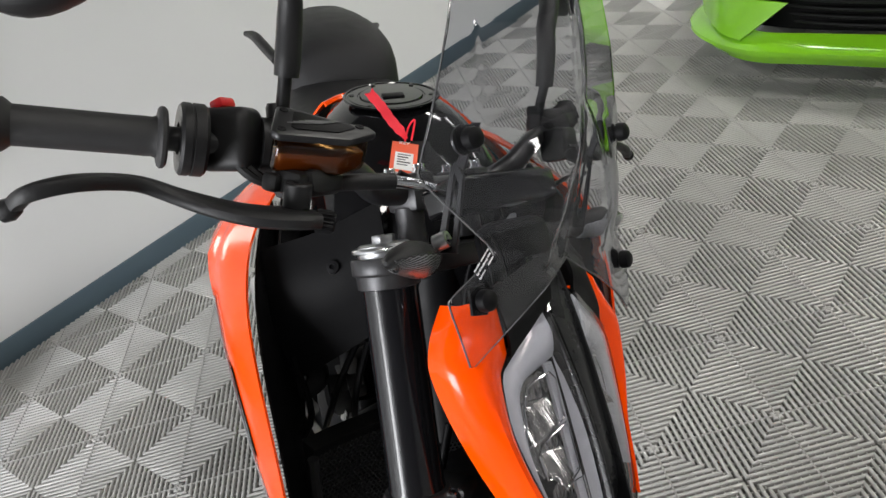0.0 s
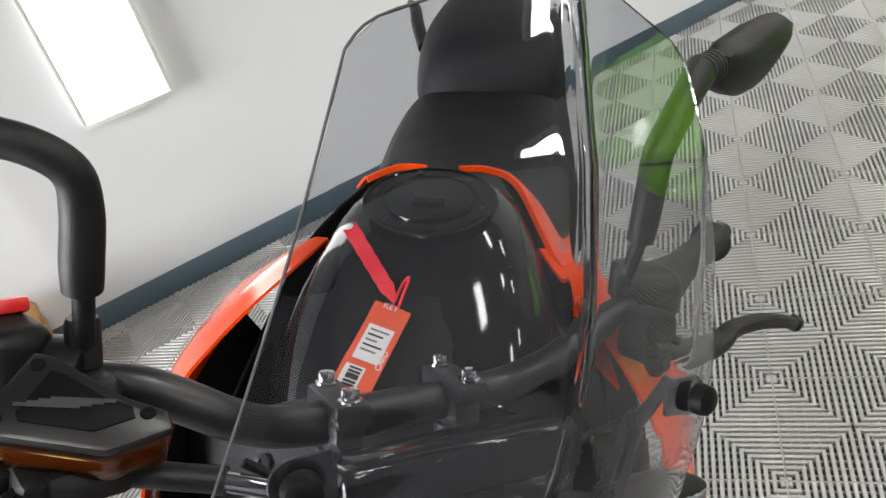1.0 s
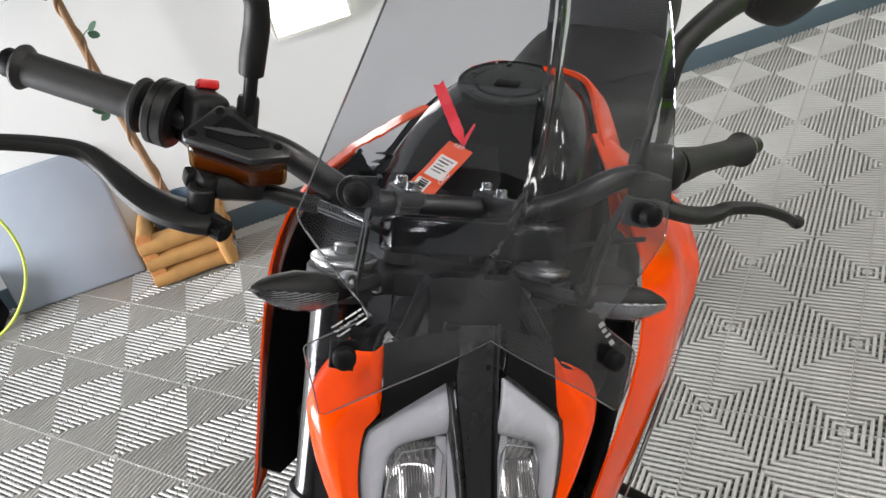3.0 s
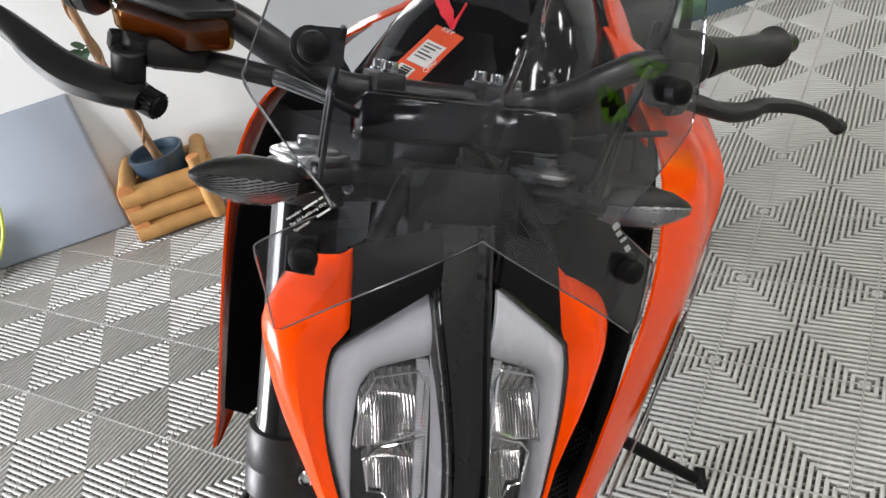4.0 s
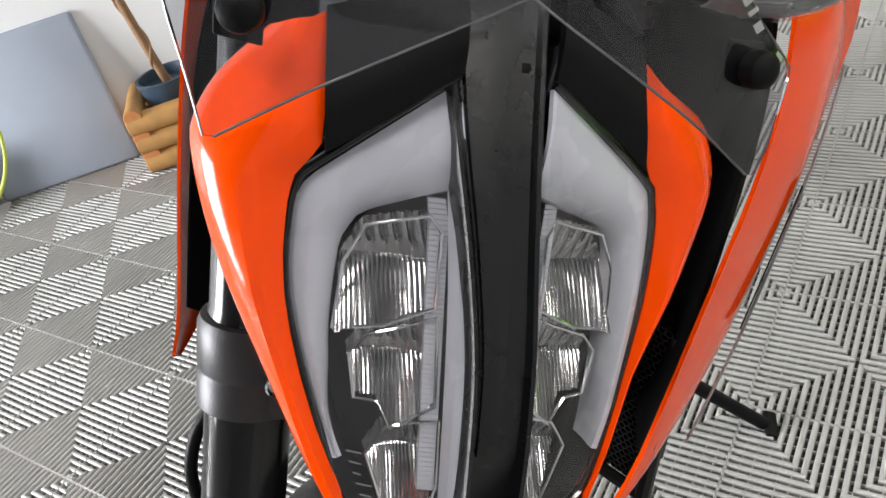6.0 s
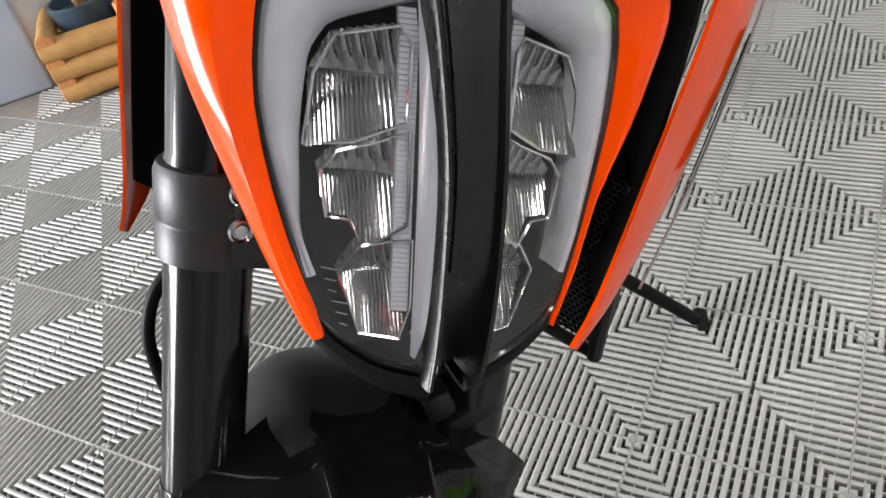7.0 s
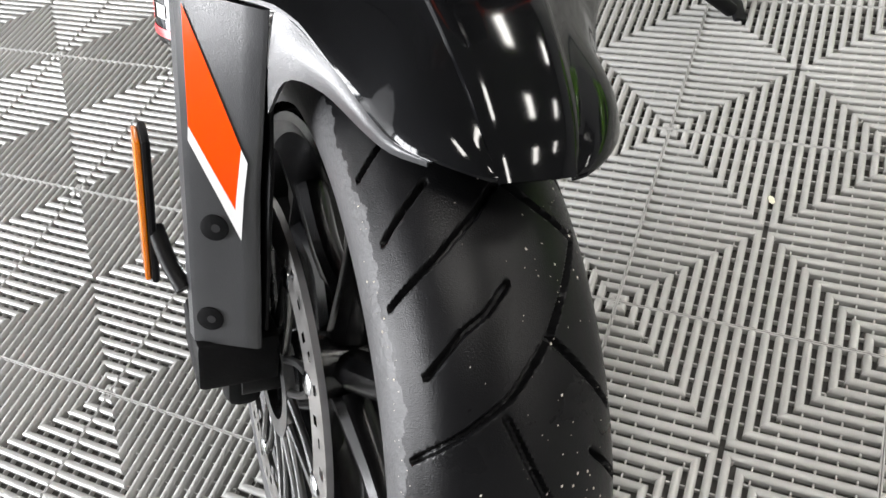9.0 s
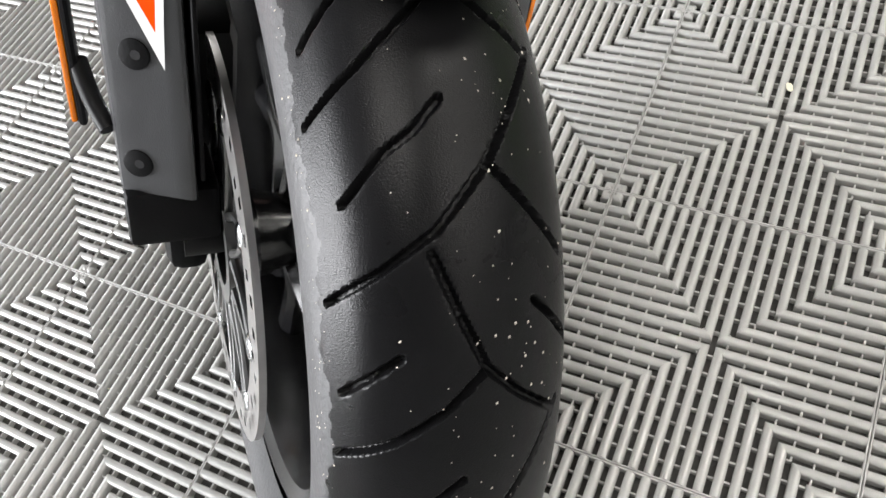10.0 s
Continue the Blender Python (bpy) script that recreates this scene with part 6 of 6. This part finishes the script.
for k in range(5):
    a = 2 * math.pi * k / 5
    part("rear_spoke", tube([(-1.475 + 0.03 * math.cos(a), 0, 0.01 + 0.03 * math.sin(a)), (-1.475 + 0.19 * math.cos(a + 0.1), 0, 0.01 + 0.19 * math.sin(a + 0.1))], 0.013, 10, 1), PLASTIC, rw, body=True)
b = bmesh.new()
for s in (-1, 1):
    tube([(-0.95, 0.09 * s, 0.1), (-1.2, 0.125 * s, 0.06), (-1.475, 0.125 * s, 0.01)], [0.035, 0.03, 0.022], 14, 4, b)
rbox((-1.0, 0, 0.09), (0.1, 0.2, 0.07), 0.02, bm=b)
part("swingarm", b, PLASTIC, label="black swingarm", body=True)
part("shock", tube([(-0.95, 0.0, 0.42), (-1.05, 0, 0.16)], 0.03, 16, 1), WHITE, label="pale coil spring shock", body=True)
part("plate_arm", tube([(-1.5, 0, 0.58), (-1.68, 0, 0.42), (-1.76, 0, 0.3)], [0.02, 0.014, 0.012], 10, 3), PLASTIC, label="black plate holder arm", body=True)

# ---------- key card tag lying on the tank ----------
tag = new("key_tag")
tag.matrix_world = BODYF @ pose(-0.472, -0.014, 0.79)
tagged(tag, "orange key card tag on a red ribbon lying on the tank", "key tag")
TAGX = V((0.087, -0.026, -0.022)).normalized()
TAGN = (V((0.3, 0.1, 0.95)) - TAGX * V((0.3, 0.1, 0.95)).dot(TAGX)).normalized()
TAGY = TAGN.cross(TAGX)


def tag_part(name, u0, u1, v0, v1, h, material, parent, label=""):
    bm = bmesh.new()
    o = TAGN * h
    ngon(bm, [o + TAGX * a + TAGY * b for a, b in ((u0, v0), (u1, v0), (u1, v1), (u0, v1))], TAGN * 0.0006)
    return link(name, bm, material, parent, label)


card = tag_part("card", 0, 0.098, -0.016, 0.016, 0.004, mat("tag_card", (0.8, 0.1, 0.03), 0.5, var=0.05), tag, "orange red card")
tag_part("white_field", 0.022, 0.056, -0.011, 0.011, 0.0047, WHITE, card)
for k in range(5):
    tag_part("print_line", 0.026 + 0.005 * k, 0.0275 + 0.005 * k, -0.008, 0.008 - 0.003 * (k % 3), 0.0054, BLACKPRINT if k % 2 else STRIPE, card)
tag_part("white_field", 0.062, 0.094, -0.012, 0.004, 0.0047, WHITE, card)
for k in range(9):
    tag_part("barcode_bar", 0.064 + 0.003 * k, 0.0655 + 0.003 * k + 0.0006 * (k % 3), -0.008, 0.002, 0.0054, BLACKPRINT, card)
words("KEY", 0.0075, TAGX * 0.004 - TAGY * 0.008 + TAGN * 0.0048, TAGY, -TAGX, WHITE, card)
words("CARD", 0.0068, TAGX * 0.06 + TAGY * 0.0145 + TAGN * 0.0048, -TAGX, -TAGY, WHITE, card)
bm = bmesh.new()
R_LO, R_HI = V((-0.001, 0.002, 0.008)), V((-0.028, -0.037, 0.064))
R_W = (R_HI - R_LO).cross(V((0.75, 0.1, 0.65))).normalized()
R_D = R_W.cross(R_HI - R_LO).normalized()
rings = []
for k in range(25):
    p = R_LO.lerp(R_HI, k / 24) + R_D * 0.0012 * math.sin(k * 0.5)
    wide = (0.0066 if k % 4 < 2 else 0.006) * min(1, 0.35 + k * 0.15)
    tip = (R_HI - R_LO).normalized() * (0.003 if k == 24 else 0)
    rings.append([bm.verts.new(q) for q in (p - R_W * wide, p - tip, p + R_W * wide, p + R_W * wide + R_D * 0.0009, p - tip + R_D * 0.0009, p - R_W * wide + R_D * 0.0009)])
for r1, r2 in zip(rings, rings[1:]):
    for k in range(6):
        bm.faces.new((r1[k], r1[(k + 1) % 6], r2[(k + 1) % 6], r2[k]))
for ring in (rings[0], rings[-1][::-1]):
    bm.faces.new((ring[0], ring[1], ring[4], ring[5]))
    bm.faces.new((ring[1], ring[2], ring[3], ring[4]))
bmesh.ops.recalc_face_normals(bm, faces=bm.faces)
link("ribbon", bm, REDTAG, tag, "red fabric ribbon")
link("cord", tube([(0, 0, 0.006), (-0.012, 0.008, 0.02), (-0.004, 0.014, 0.03), (0.01, 0.006, 0.01)], 0.0012, 6, 4), REDTAG, tag)

# ---------- things along the wall ----------


def on_wall(name, u, n, z, label, category):
    e = new(name)
    e.matrix_world = ROOM @ pose(u, n, z)
    return tagged(e, label, category)


# leaning pad
b = rbox((0, 0, 0.26), (0.5, 0.03, 0.53), 0.012, seg=3)
b.transform(ROOM @ pose(-1.465, BACK - 0.085, 0.004) @ pose(0, 0, 0, -9.0, 0, 0))
tagged(link("foam_pad", b, MATBLUE), "blue-grey board with rounded corners leaning against the wall", "board")

# log planter
pl = on_wall("log_planter", -1.0, BACK - 0.155, 0, "planter box stacked from small peeled logs", "planter")
rng = random.Random(4)


def log(p, q, r):
    d = V(q) - V(p)
    pts = [V(p) + d * t + V((rng.uniform(-1, 1), rng.uniform(-1, 1), rng.uniform(-1, 1))) * 0.002 for t in (0, 0.3, 0.65, 1)]
    lg = link("log", tube(pts, [r, r * rng.uniform(0.96, 1.05), r * rng.uniform(0.95, 1.04), r], 16, 3), LOG, pl)
    for c, w in ((pts[0], -d), (pts[-1], d)):
        link("cut_end", lathe([(0, 0.003), (r * 0.9, 0.003), (r * 0.96, 0.0)], c, w, 16), LOGEND, lg)


for k in range(3):
    log((-0.155, -0.115, 0.04 + 0.07 * k), (0.155, -0.115, 0.04 + 0.07 * k), 0.036)
    log((-0.15, 0.1, 0.04 + 0.07 * k), (0.15, 0.1, 0.04 + 0.07 * k), 0.034)
for k in range(3):
    log((-0.13, -0.14, 0.07 + 0.07 * k), (-0.13, 0.13, 0.07 + 0.07 * k), 0.03)
    log((0.13, -0.14, 0.07 + 0.07 * k), (0.13, 0.13, 0.07 + 0.07 * k), 0.03)
for x in (0.135,):
    log((x, -0.155, 0.03), (x, -0.155, 0.27), 0.024)

pot = on_wall("plant_pot", -1.0, BACK - 0.155, 0.0, "dark blue round pot standing in the log planter", "pot")
link("bowl", lathe([(0, 0.004), (0.07, 0.004), (0.085, 0.1), (0.095, 0.25), (0.1, 0.262), (0.1, 0.275), (0.09, 0.275), (0.085, 0.24), (0, 0.235)], (0, 0, 0), (0, 0, 1), 32), POT, pot)

tree = on_wall("artificial_tree", -1.0, BACK - 0.155, 0.236, "artificial rose tree with twisted trunk and white flowers", "plant")
trunk_pts = [(0.0, 0, 0), (-0.012, -0.005, 0.15), (-0.03, 0.0, 0.4), (-0.045, 0.01, 0.65), (-0.05, 0.005, 0.85), (-0.03, 0.0, 1.05), (0.0, 0, 1.25)]
tr = link("trunk", tube(trunk_pts, [0.016, 0.015, 0.0145, 0.014, 0.013, 0.011, 0.008], 14, 5), BARK, tree, "brown twisted trunk")
tw = smooth_line(trunk_pts, 12)
link("vine", tube([p + V((0.016 * math.cos(i * 0.5), 0.016 * math.sin(i * 0.5), 0)) for i, p in enumerate(tw[:60])], 0.005, 8, 1), BARK, tree)


def leaf(bm, at, way, up, size):
    way, up = way.normalized(), up.normalized()
    sd_ = way.cross(up).normalized()
    pts = [(0, 0), (0.25, 0.28), (0.55, 0.34), (0.85, 0.2), (1, 0), (0.85, -0.2), (0.55, -0.34), (0.25, -0.28)]
    top = [bm.verts.new(at + (way * a + sd_ * b + up * (0.12 * a * a - 0.25 * b * b)) * size) for a, b in pts]
    cen_ = bm.verts.new(at + (way * 0.5 + up * 0.0) * size)
    for i in range(8):
        bm.faces.new((cen_, top[i], top[(i + 1) % 8]))


bm = bmesh.new()
for k in range(420):
    a, e, r = rng.uniform(0, 6.28), rng.uniform(-0.9, 1.2), rng.uniform(0.1, 0.27)
    p = V((-0.03 + r * math.cos(a) * math.cos(e) * 1.1, min(0.12, r * math.sin(a) * math.cos(e)), 1.08 + r * math.sin(e) * 1.1))
    leaf(bm, p, V((rng.uniform(-1, 1), rng.uniform(-1, 0.6), rng.uniform(-0.9, 0.4))), V((rng.uniform(-0.4, 0.4), rng.uniform(-0.8, 0.2), 1)), rng.uniform(0.035, 0.06))
tagged(link("leaves", bm, LEAF, tree, "green silk leaves"), kind="stuff")
for zz, dx in ((0.42, -1), (0.44, -0.6), (0.69, 0.9)):
    bm = bmesh.new()
    base = V((-0.03, 0, zz))
    tube([base, base + V((0.03 * dx, -0.012, 0.018))], 0.002, 6, 1, bm)
    leaf(bm, base + V((0.03 * dx, -0.012, 0.018)), V((0.6 * dx, -0.3, 0.2)), V((0, -0.7, 0.7)), 0.05)
    leaf(bm, base + V((0.025 * dx, -0.01, 0.01)), V((0.8 * dx, -0.2, -0.5)), V((0, -0.7, 0.7)), 0.045)
    link("leaf_sprig", bm, LEAF, tree)


def rose(at, size, way):
    bm = bmesh.new()
    way = V(way).normalized()
    a0 = way.orthogonal().normalized()
    b0 = way.cross(a0)
    for ring, (rr, n, hh) in enumerate(((0.25, 3, 0.9), (0.5, 5, 0.8), (0.8, 6, 0.6), (1.05, 7, 0.35))):
        for k in range(n):
            t = 2 * math.pi * (k + 0.5 * ring) / n
            out = math.cos(t) * a0 + math.sin(t) * b0
            tan = way.cross(out)
            sh = [[at + (out * rr * 0.3 + tan * w * 0.3) * size * 0.5 for w in (-1, 0, 1)], [at + (out * rr * (1 - 0.1 * abs(w)) + tan * w * 0.62 * (0.4 + rr * 0.5) + way * hh * 0.6) * size * 0.5 for w in (-1, 0, 1)], [at + (out * rr * 1.15 * (1 - 0.12 * abs(w)) + tan * w * 0.5 * (0.4 + rr * 0.5) + way * hh) * size * 0.5 for w in (-1, 0, 1)]]
            shell(sh, 5, 0.0012, 2, 2, bm=bm)
    link("rose", bm, PETAL, tree, "cream white rose bloom")


for p, s_, w in (((-0.16, -0.12, 0.98), 0.075, (-0.2, -1, 0.1)), ((-0.06, -0.17, 1.06), 0.08, (0, -1, 0.3)), ((-0.2, -0.13, 1.14), 0.075, (-0.4, -1, 0.3)), ((0.07, -0.16, 1.12), 0.075, (0.3, -1, 0.3)), ((-0.04, -0.15, 1.22), 0.07, (0, -0.8, 0.6)), ((0.14, -0.12, 1.03), 0.07, (0.6, -1, 0)), ((0.03, -0.13, 0.95), 0.07, (0.1, -1, -0.2))):
    rose(V(p), s_, w)

# yellow cable hanging down to the floor
cab = tube([(-1.93, BACK - 0.06, 1.5), (-1.82, BACK - 0.1, 0.8), (-1.6, BACK - 0.16, 0.5), (-1.55, BACK - 0.2, 0.3), (-1.63, BACK - 0.22, 0.12), (-1.8, BACK - 0.24, 0.008), (-2.1, BACK - 0.26, 0.006), (-2.5, BACK - 0.2, 0.006)], 0.006, 10, 8)
cab.transform(ROOM)
tagged(link("extension_cable", cab, CABLE), "yellow-green extension cable hanging down to the floor", "cable")
b = rbox((-1.83, BACK - 0.12, 0.11), (0.13, 0.16, 0.22), 0.015)
b.transform(ROOM)
tagged(link("black_case", b, DARK), "black equipment case standing by the wall", "case")

# litter on the floor


def chip(name, at, size, material, label, category):
    bm = bmesh.new()
    bmesh.ops.create_icosphere(bm, subdivisions=2, radius=1.0)
    r_ = random.Random(name)
    for v in bm.verts:
        v.co = V((v.co.x * size[0], v.co.y * size[1], v.co.z * size[2])) * r_.uniform(0.82, 1.15)
        v.co.z = max(v.co.z, -size[2] * 0.6) + size[2] * 0.6
    bm.transform(Matrix.Translation(at) @ Euler((0, 0, 0.5)).to_matrix().to_4x4())
    return tagged(link(name, bm, material), label, category)


chip("pebble", (-0.15, -0.105, 0.0), (0.0035, 0.0065, 0.003), PETAL, "small pale crumb lying on the ribbed floor", "pebble")
chip("bark_chip", (-1.755, 0.626, 0.0), (0.017, 0.007, 0.005), LOG, "small brown bark chip lying on the ribbed floor", "bark chip")

# ---------- lime green car ----------
car = new("car")
CARM = Matrix.Translation((1.06, 2.0, 0)) @ Euler((0, 0, radians(-45))).to_matrix().to_4x4()
car.matrix_world = CARM
tagged(car, "lime green sports car with black grille", "car")
# x along the bumper, y into the car
b = shell([[(-0.36, 0.62, 0.17), (-0.37, 0.42, 0.16), (-0.24, 0.18, 0.15), (0.0, 0.0, 0.14), (0.3, -0.05, 0.15), (0.9, -0.08, 0.15), (1.3, 0.0, 0.14), (1.5, 0.2, 0.15), (1.6, 0.62, 0.17)],
           [(-0.37, 0.62, 0.21), (-0.39, 0.4, 0.2), (-0.26, 0.15, 0.2), (-0.01, -0.03, 0.2), (0.3, -0.09, 0.21), (0.9, -0.12, 0.21), (1.31, -0.03, 0.2), (1.51, 0.18, 0.2), (1.61, 0.62, 0.21)],
           [(-0.3, 0.64, 0.26), (-0.27, 0.45, 0.25), (-0.16, 0.24, 0.25), (0.02, 0.05, 0.25), (0.3, 0.0, 0.255), (0.9, -0.02, 0.255), (1.28, 0.05, 0.25), (1.46, 0.24, 0.25), (1.58, 0.62, 0.26)]], 60, 0.02, 4, 4)
link("front_lip", b, LIME, car, "lime green lower bumper lip")
b = shell([[(-0.32, 0.6, 0.42), (-0.28, 0.36, 0.42), (-0.1, 0.14, 0.43), (0.2, 0.0, 0.44), (0.65, -0.04, 0.44), (1.1, 0.0, 0.44), (1.4, 0.14, 0.43), (1.58, 0.36, 0.42), (1.62, 0.6, 0.42)],
           [(-0.34, 0.6, 0.55), (-0.3, 0.38, 0.55), (-0.12, 0.16, 0.56), (0.2, 0.03, 0.57), (0.65, -0.01, 0.57), (1.1, 0.03, 0.57), (1.42, 0.16, 0.56), (1.6, 0.38, 0.55), (1.64, 0.6, 0.55)],
           [(-0.3, 0.8, 0.68), (-0.22, 0.6, 0.68), (-0.02, 0.4, 0.69), (0.3, 0.3, 0.7), (0.65, 0.28, 0.7), (1.0, 0.3, 0.7), (1.32, 0.4, 0.69), (1.52, 0.6, 0.68), (1.6, 0.8, 0.68)]], 50, 0.02, 4, 4)
link("bumper", b, LIME, car, "lime green bumper skin")
b = shell([[(-0.3, 0.5, 0.24), (0.0, 0.14, 0.24), (0.65, 0.06, 0.24), (1.3, 0.14, 0.24), (1.6, 0.5, 0.24)], [(-0.3, 0.52, 0.46), (0.0, 0.16, 0.46), (0.65, 0.08, 0.46), (1.3, 0.16, 0.46), (1.6, 0.52, 0.46)]], 30, 0.02, 4, 2)
link("grille", b, DARK, car, "black grille opening")
for z in (0.27, 0.3, 0.33, 0.36, 0.39):
    link("grille_bar", tube([(-0.1, 0.2, z), (0.3, 0.06, z), (0.65, 0.03, z), (1.0, 0.06, z), (1.4, 0.2, z)], 0.008, 8, 4), PLASTIC, car)
for s, x0 in ((-1, 0.0), (1, 1.3)):
    link("intake_fin", shell([[(x0 + 0.02 * s, 0.0, 0.225), (x0 + s * 0.12, 0.06, 0.24), (x0 + s * 0.26, 0.26, 0.26)], [(x0 + -0.16 * s, 0.02, 0.37), (x0 + s * 0.06, 0.05, 0.40), (x0 + s * 0.29, 0.3, 0.43)]][::1], 12, 0.012, 4, 3), LIME, car, "lime green intake fin")
b = shell([[(-0.3, 0.8, 0.68), (0.1, 0.38, 0.7), (0.65, 0.28, 0.71), (1.2, 0.38, 0.7), (1.6, 0.8, 0.68)], [(-0.28, 1.1, 0.76), (0.1, 0.95, 0.8), (0.65, 0.9, 0.81), (1.2, 0.95, 0.8), (1.58, 1.1, 0.76)], [(-0.25, 1.5, 0.84), (0.1, 1.5, 0.88), (0.65, 1.5, 0.9), (1.2, 1.5, 0.88), (1.55, 1.5, 0.84)]], 30, 0.015, 4, 5)
link("bonnet", b, LIME, car, "lime green bonnet")
for s, x0 in ((-1, -0.3), (1, 1.6)):
    link("front_wing", shell([[(x0, 0.6, 0.5), (x0, 0.8, 0.62), (x0, 1.1, 0.68), (x0, 1.4, 0.6), (x0, 1.6, 0.3), (x0, 3.6, 0.26)], [(x0 - 0.02 * s, 0.62, 0.6), (x0 - 0.03 * s, 0.85, 0.68), (x0 - 0.03 * s, 1.1, 0.74), (x0 - 0.03 * s, 1.5, 0.78), (x0 - 0.03 * s, 2.2, 0.82), (x0 - 0.03 * s, 3.6, 0.86)]], 30, 0.015, 3, 4), LIME, car, "lime green side")
    wf = link("car_wheel", lathe([(0, 0.02), (0.2, 0.03), (0.22, 0.06), (0.23, -0.06), (0, -0.06)], (x0 - 0.12 * s, 1.15, 0.33), (s, 0, 0), 36), PLASTIC, car)
    link("car_tyre", lathe([(0.23, 0.1), (0.3, 0.11), (0.325, 0.09), (0.33, 0.0), (0.325, -0.09), (0.3, -0.11), (0.23, -0.1)], (x0 - 0.12 * s, 1.15, 0.333), (s, 0, 0), 40), SIDEWALL, wf)
    link("head_lamp", rbox((x0 - s * 0.22, 0.56, 0.62), (0.3, 0.16, 0.07), 0.03, (20, 0, -35 * s)), CLEAR, car)
b = ring_loft([(1.3, 0.65, 0.8, 0.86, 0.85, 0.8), (1.9, 0.65, 0.8, 1.2, 0.85, 0.55), (2.6, 0.65, 0.8, 1.22, 0.85, 0.55), (3.6, 0.65, 0.8, 0.92, 0.85, 0.7)], 24, 4)
b.transform(Matrix(((0, 1, 0, 0), (1, 0, 0, 0), (0, 0, 1, 0), (0, 0, 0, 1))))
link("cabin", b, GLOSS, car, "dark glazed cabin")
link("underbody", rbox((0.65, 2.0, 0.24), (1.75, 3.2, 0.16), 0.03), DARK, car)

# ---------- floor tiles ----------
TS, RIBS = 0.3, 20
tile_bm = bmesh.new()
pitch = TS / RIBS


def rib(c, e0, e1i, e1o, turn, z0=-0.012, z1=0.0, h=0.0047, b=0.0042):
    """A rounded rib along y at x = c from e0, its far end mitred from e1i (low x side) to e1o; turned about the tile's middle."""
    xs = [(-h, z0), (-h, z1 - b)] + [(h * k, z1 - b * (1 - math.sqrt(1 - k * k))) for k in (-0.92, -0.72, -0.4, 0.0, 0.4, 0.72, 0.92)] + [(h, z1 - b), (h, z0)]
    near_ = [(c + x, e0, z) for x, z in xs]
    far_ = [(c + x, e1i + (e1o - e1i) * (x + h) / (2 * h), z) for x, z in xs]
    rows__ = []
    for r in (near_, far_):
        vv = []
        for x, y, z in r:
            x, y = x - TS / 2, y - TS / 2
            for _ in range(turn):
                x, y = -y, x
            vv.append(tile_bm.verts.new((x + TS / 2, y + TS / 2, z)))
        rows__.append(vv)
    for k in range(len(xs) - 1):
        tile_bm.faces.new((rows__[0][k], rows__[0][k + 1], rows__[1][k + 1], rows__[1][k]))
    for q in rows__:
        tile_bm.faces.new(q)


HALF = 0.0047
for turn in range(4):
    for k in range(RIBS):
        c = (k + 0.5) * pitch
        if c < TS / 2:
            e1i, e1o = c - HALF, c + HALF
        else:
            e1i, e1o = TS - c + HALF, TS - c - HALF
        rib(c, 0.0022, max(0.0025, e1i), max(0.0025, e1o), turn)
    rib(0.00125, 0.0, TS, TS, turn, -0.012, -0.0006, 0.0008, 0.0003)
    for k in range(1, 8):
        c = k * 0.0195
        rib(c, c, TS - c, TS - c, turn, -0.012, -0.0045, 0.001, 0.0003)
tile_me = bpy.data.meshes.new("floor_tile")
bmesh.ops.recalc_face_normals(tile_bm, faces=tile_bm.faces)
tile_bm.to_mesh(tile_me)
tile_bm.free()
tile_me.polygons.foreach_set("use_smooth", [True] * len(tile_me.polygons))
tile_me.set_sharp_from_angle(angle=radians(50))
tile_me.materials.append(TILE)
near, plain = [], []
for i in range(-24, 24):
    for j in range(-26, 26):
        c = V(((i + 0.5) * TS, (j + 0.5) * TS, 0))
        if not (NEAR + 0.15 < c.dot(N) < BACK + 0.2 and LEFT + 0.15 < c.dot(U) < RIGHT - 0.15):
            continue
        if -16 <= i < 14 and -8 <= j < 18 and c.y > -1.9:
            near.append(((c - V((-0.7, 0.5, 0))).length, i, j))
        else:
            plain.append((i, j))
near.sort()
for n_, (_, i, j) in enumerate(near[:300]):
    t = new("floor_tile", tile_me)
    t.location = (i * TS, j * TS, 0)
    t.parent = floor
rest = near[300:]
co = np.array([v.co[:] for v in tile_me.vertices])
fa = [tuple(p.vertices) for p in tile_me.polygons]
verts, faces = [], []
for _, i, j in rest:
    base = len(verts)
    verts.extend((co + (i * TS, j * TS, 0)).tolist())
    faces.extend([tuple(v + base for v in f) for f in fa])
# the part of the floor behind the camera, with plainer ribs
slab = []
for turn in range(4):
    for k in range(RIBS):
        c = (k + 0.5) * pitch
        e = min(c, TS - c)
        if e < pitch:
            continue
        q = [(c - HALF, 0.0022), (c + HALF, 0.0022), (c + HALF, e), (c - HALF, e)]
        for _ in range(turn):
            q = [(TS / 2 - (y - TS / 2), x) for x, y in q]
        slab.append(q)
for i, j in plain:
    for q in slab:
        base = len(verts)
        verts.extend([(x + i * TS, y + j * TS, -0.0005) for x, y in q])
        faces.append((base, base + 1, base + 2, base + 3))
rme = bpy.data.meshes.new("far_tiles")
rme.from_pydata(verts, [], faces)
rme.materials.append(TILE)
ro = new("far_tiles", rme)
ro.parent = floor
tagged(ro, "further ribbed grey floor tiles", kind="stuff")
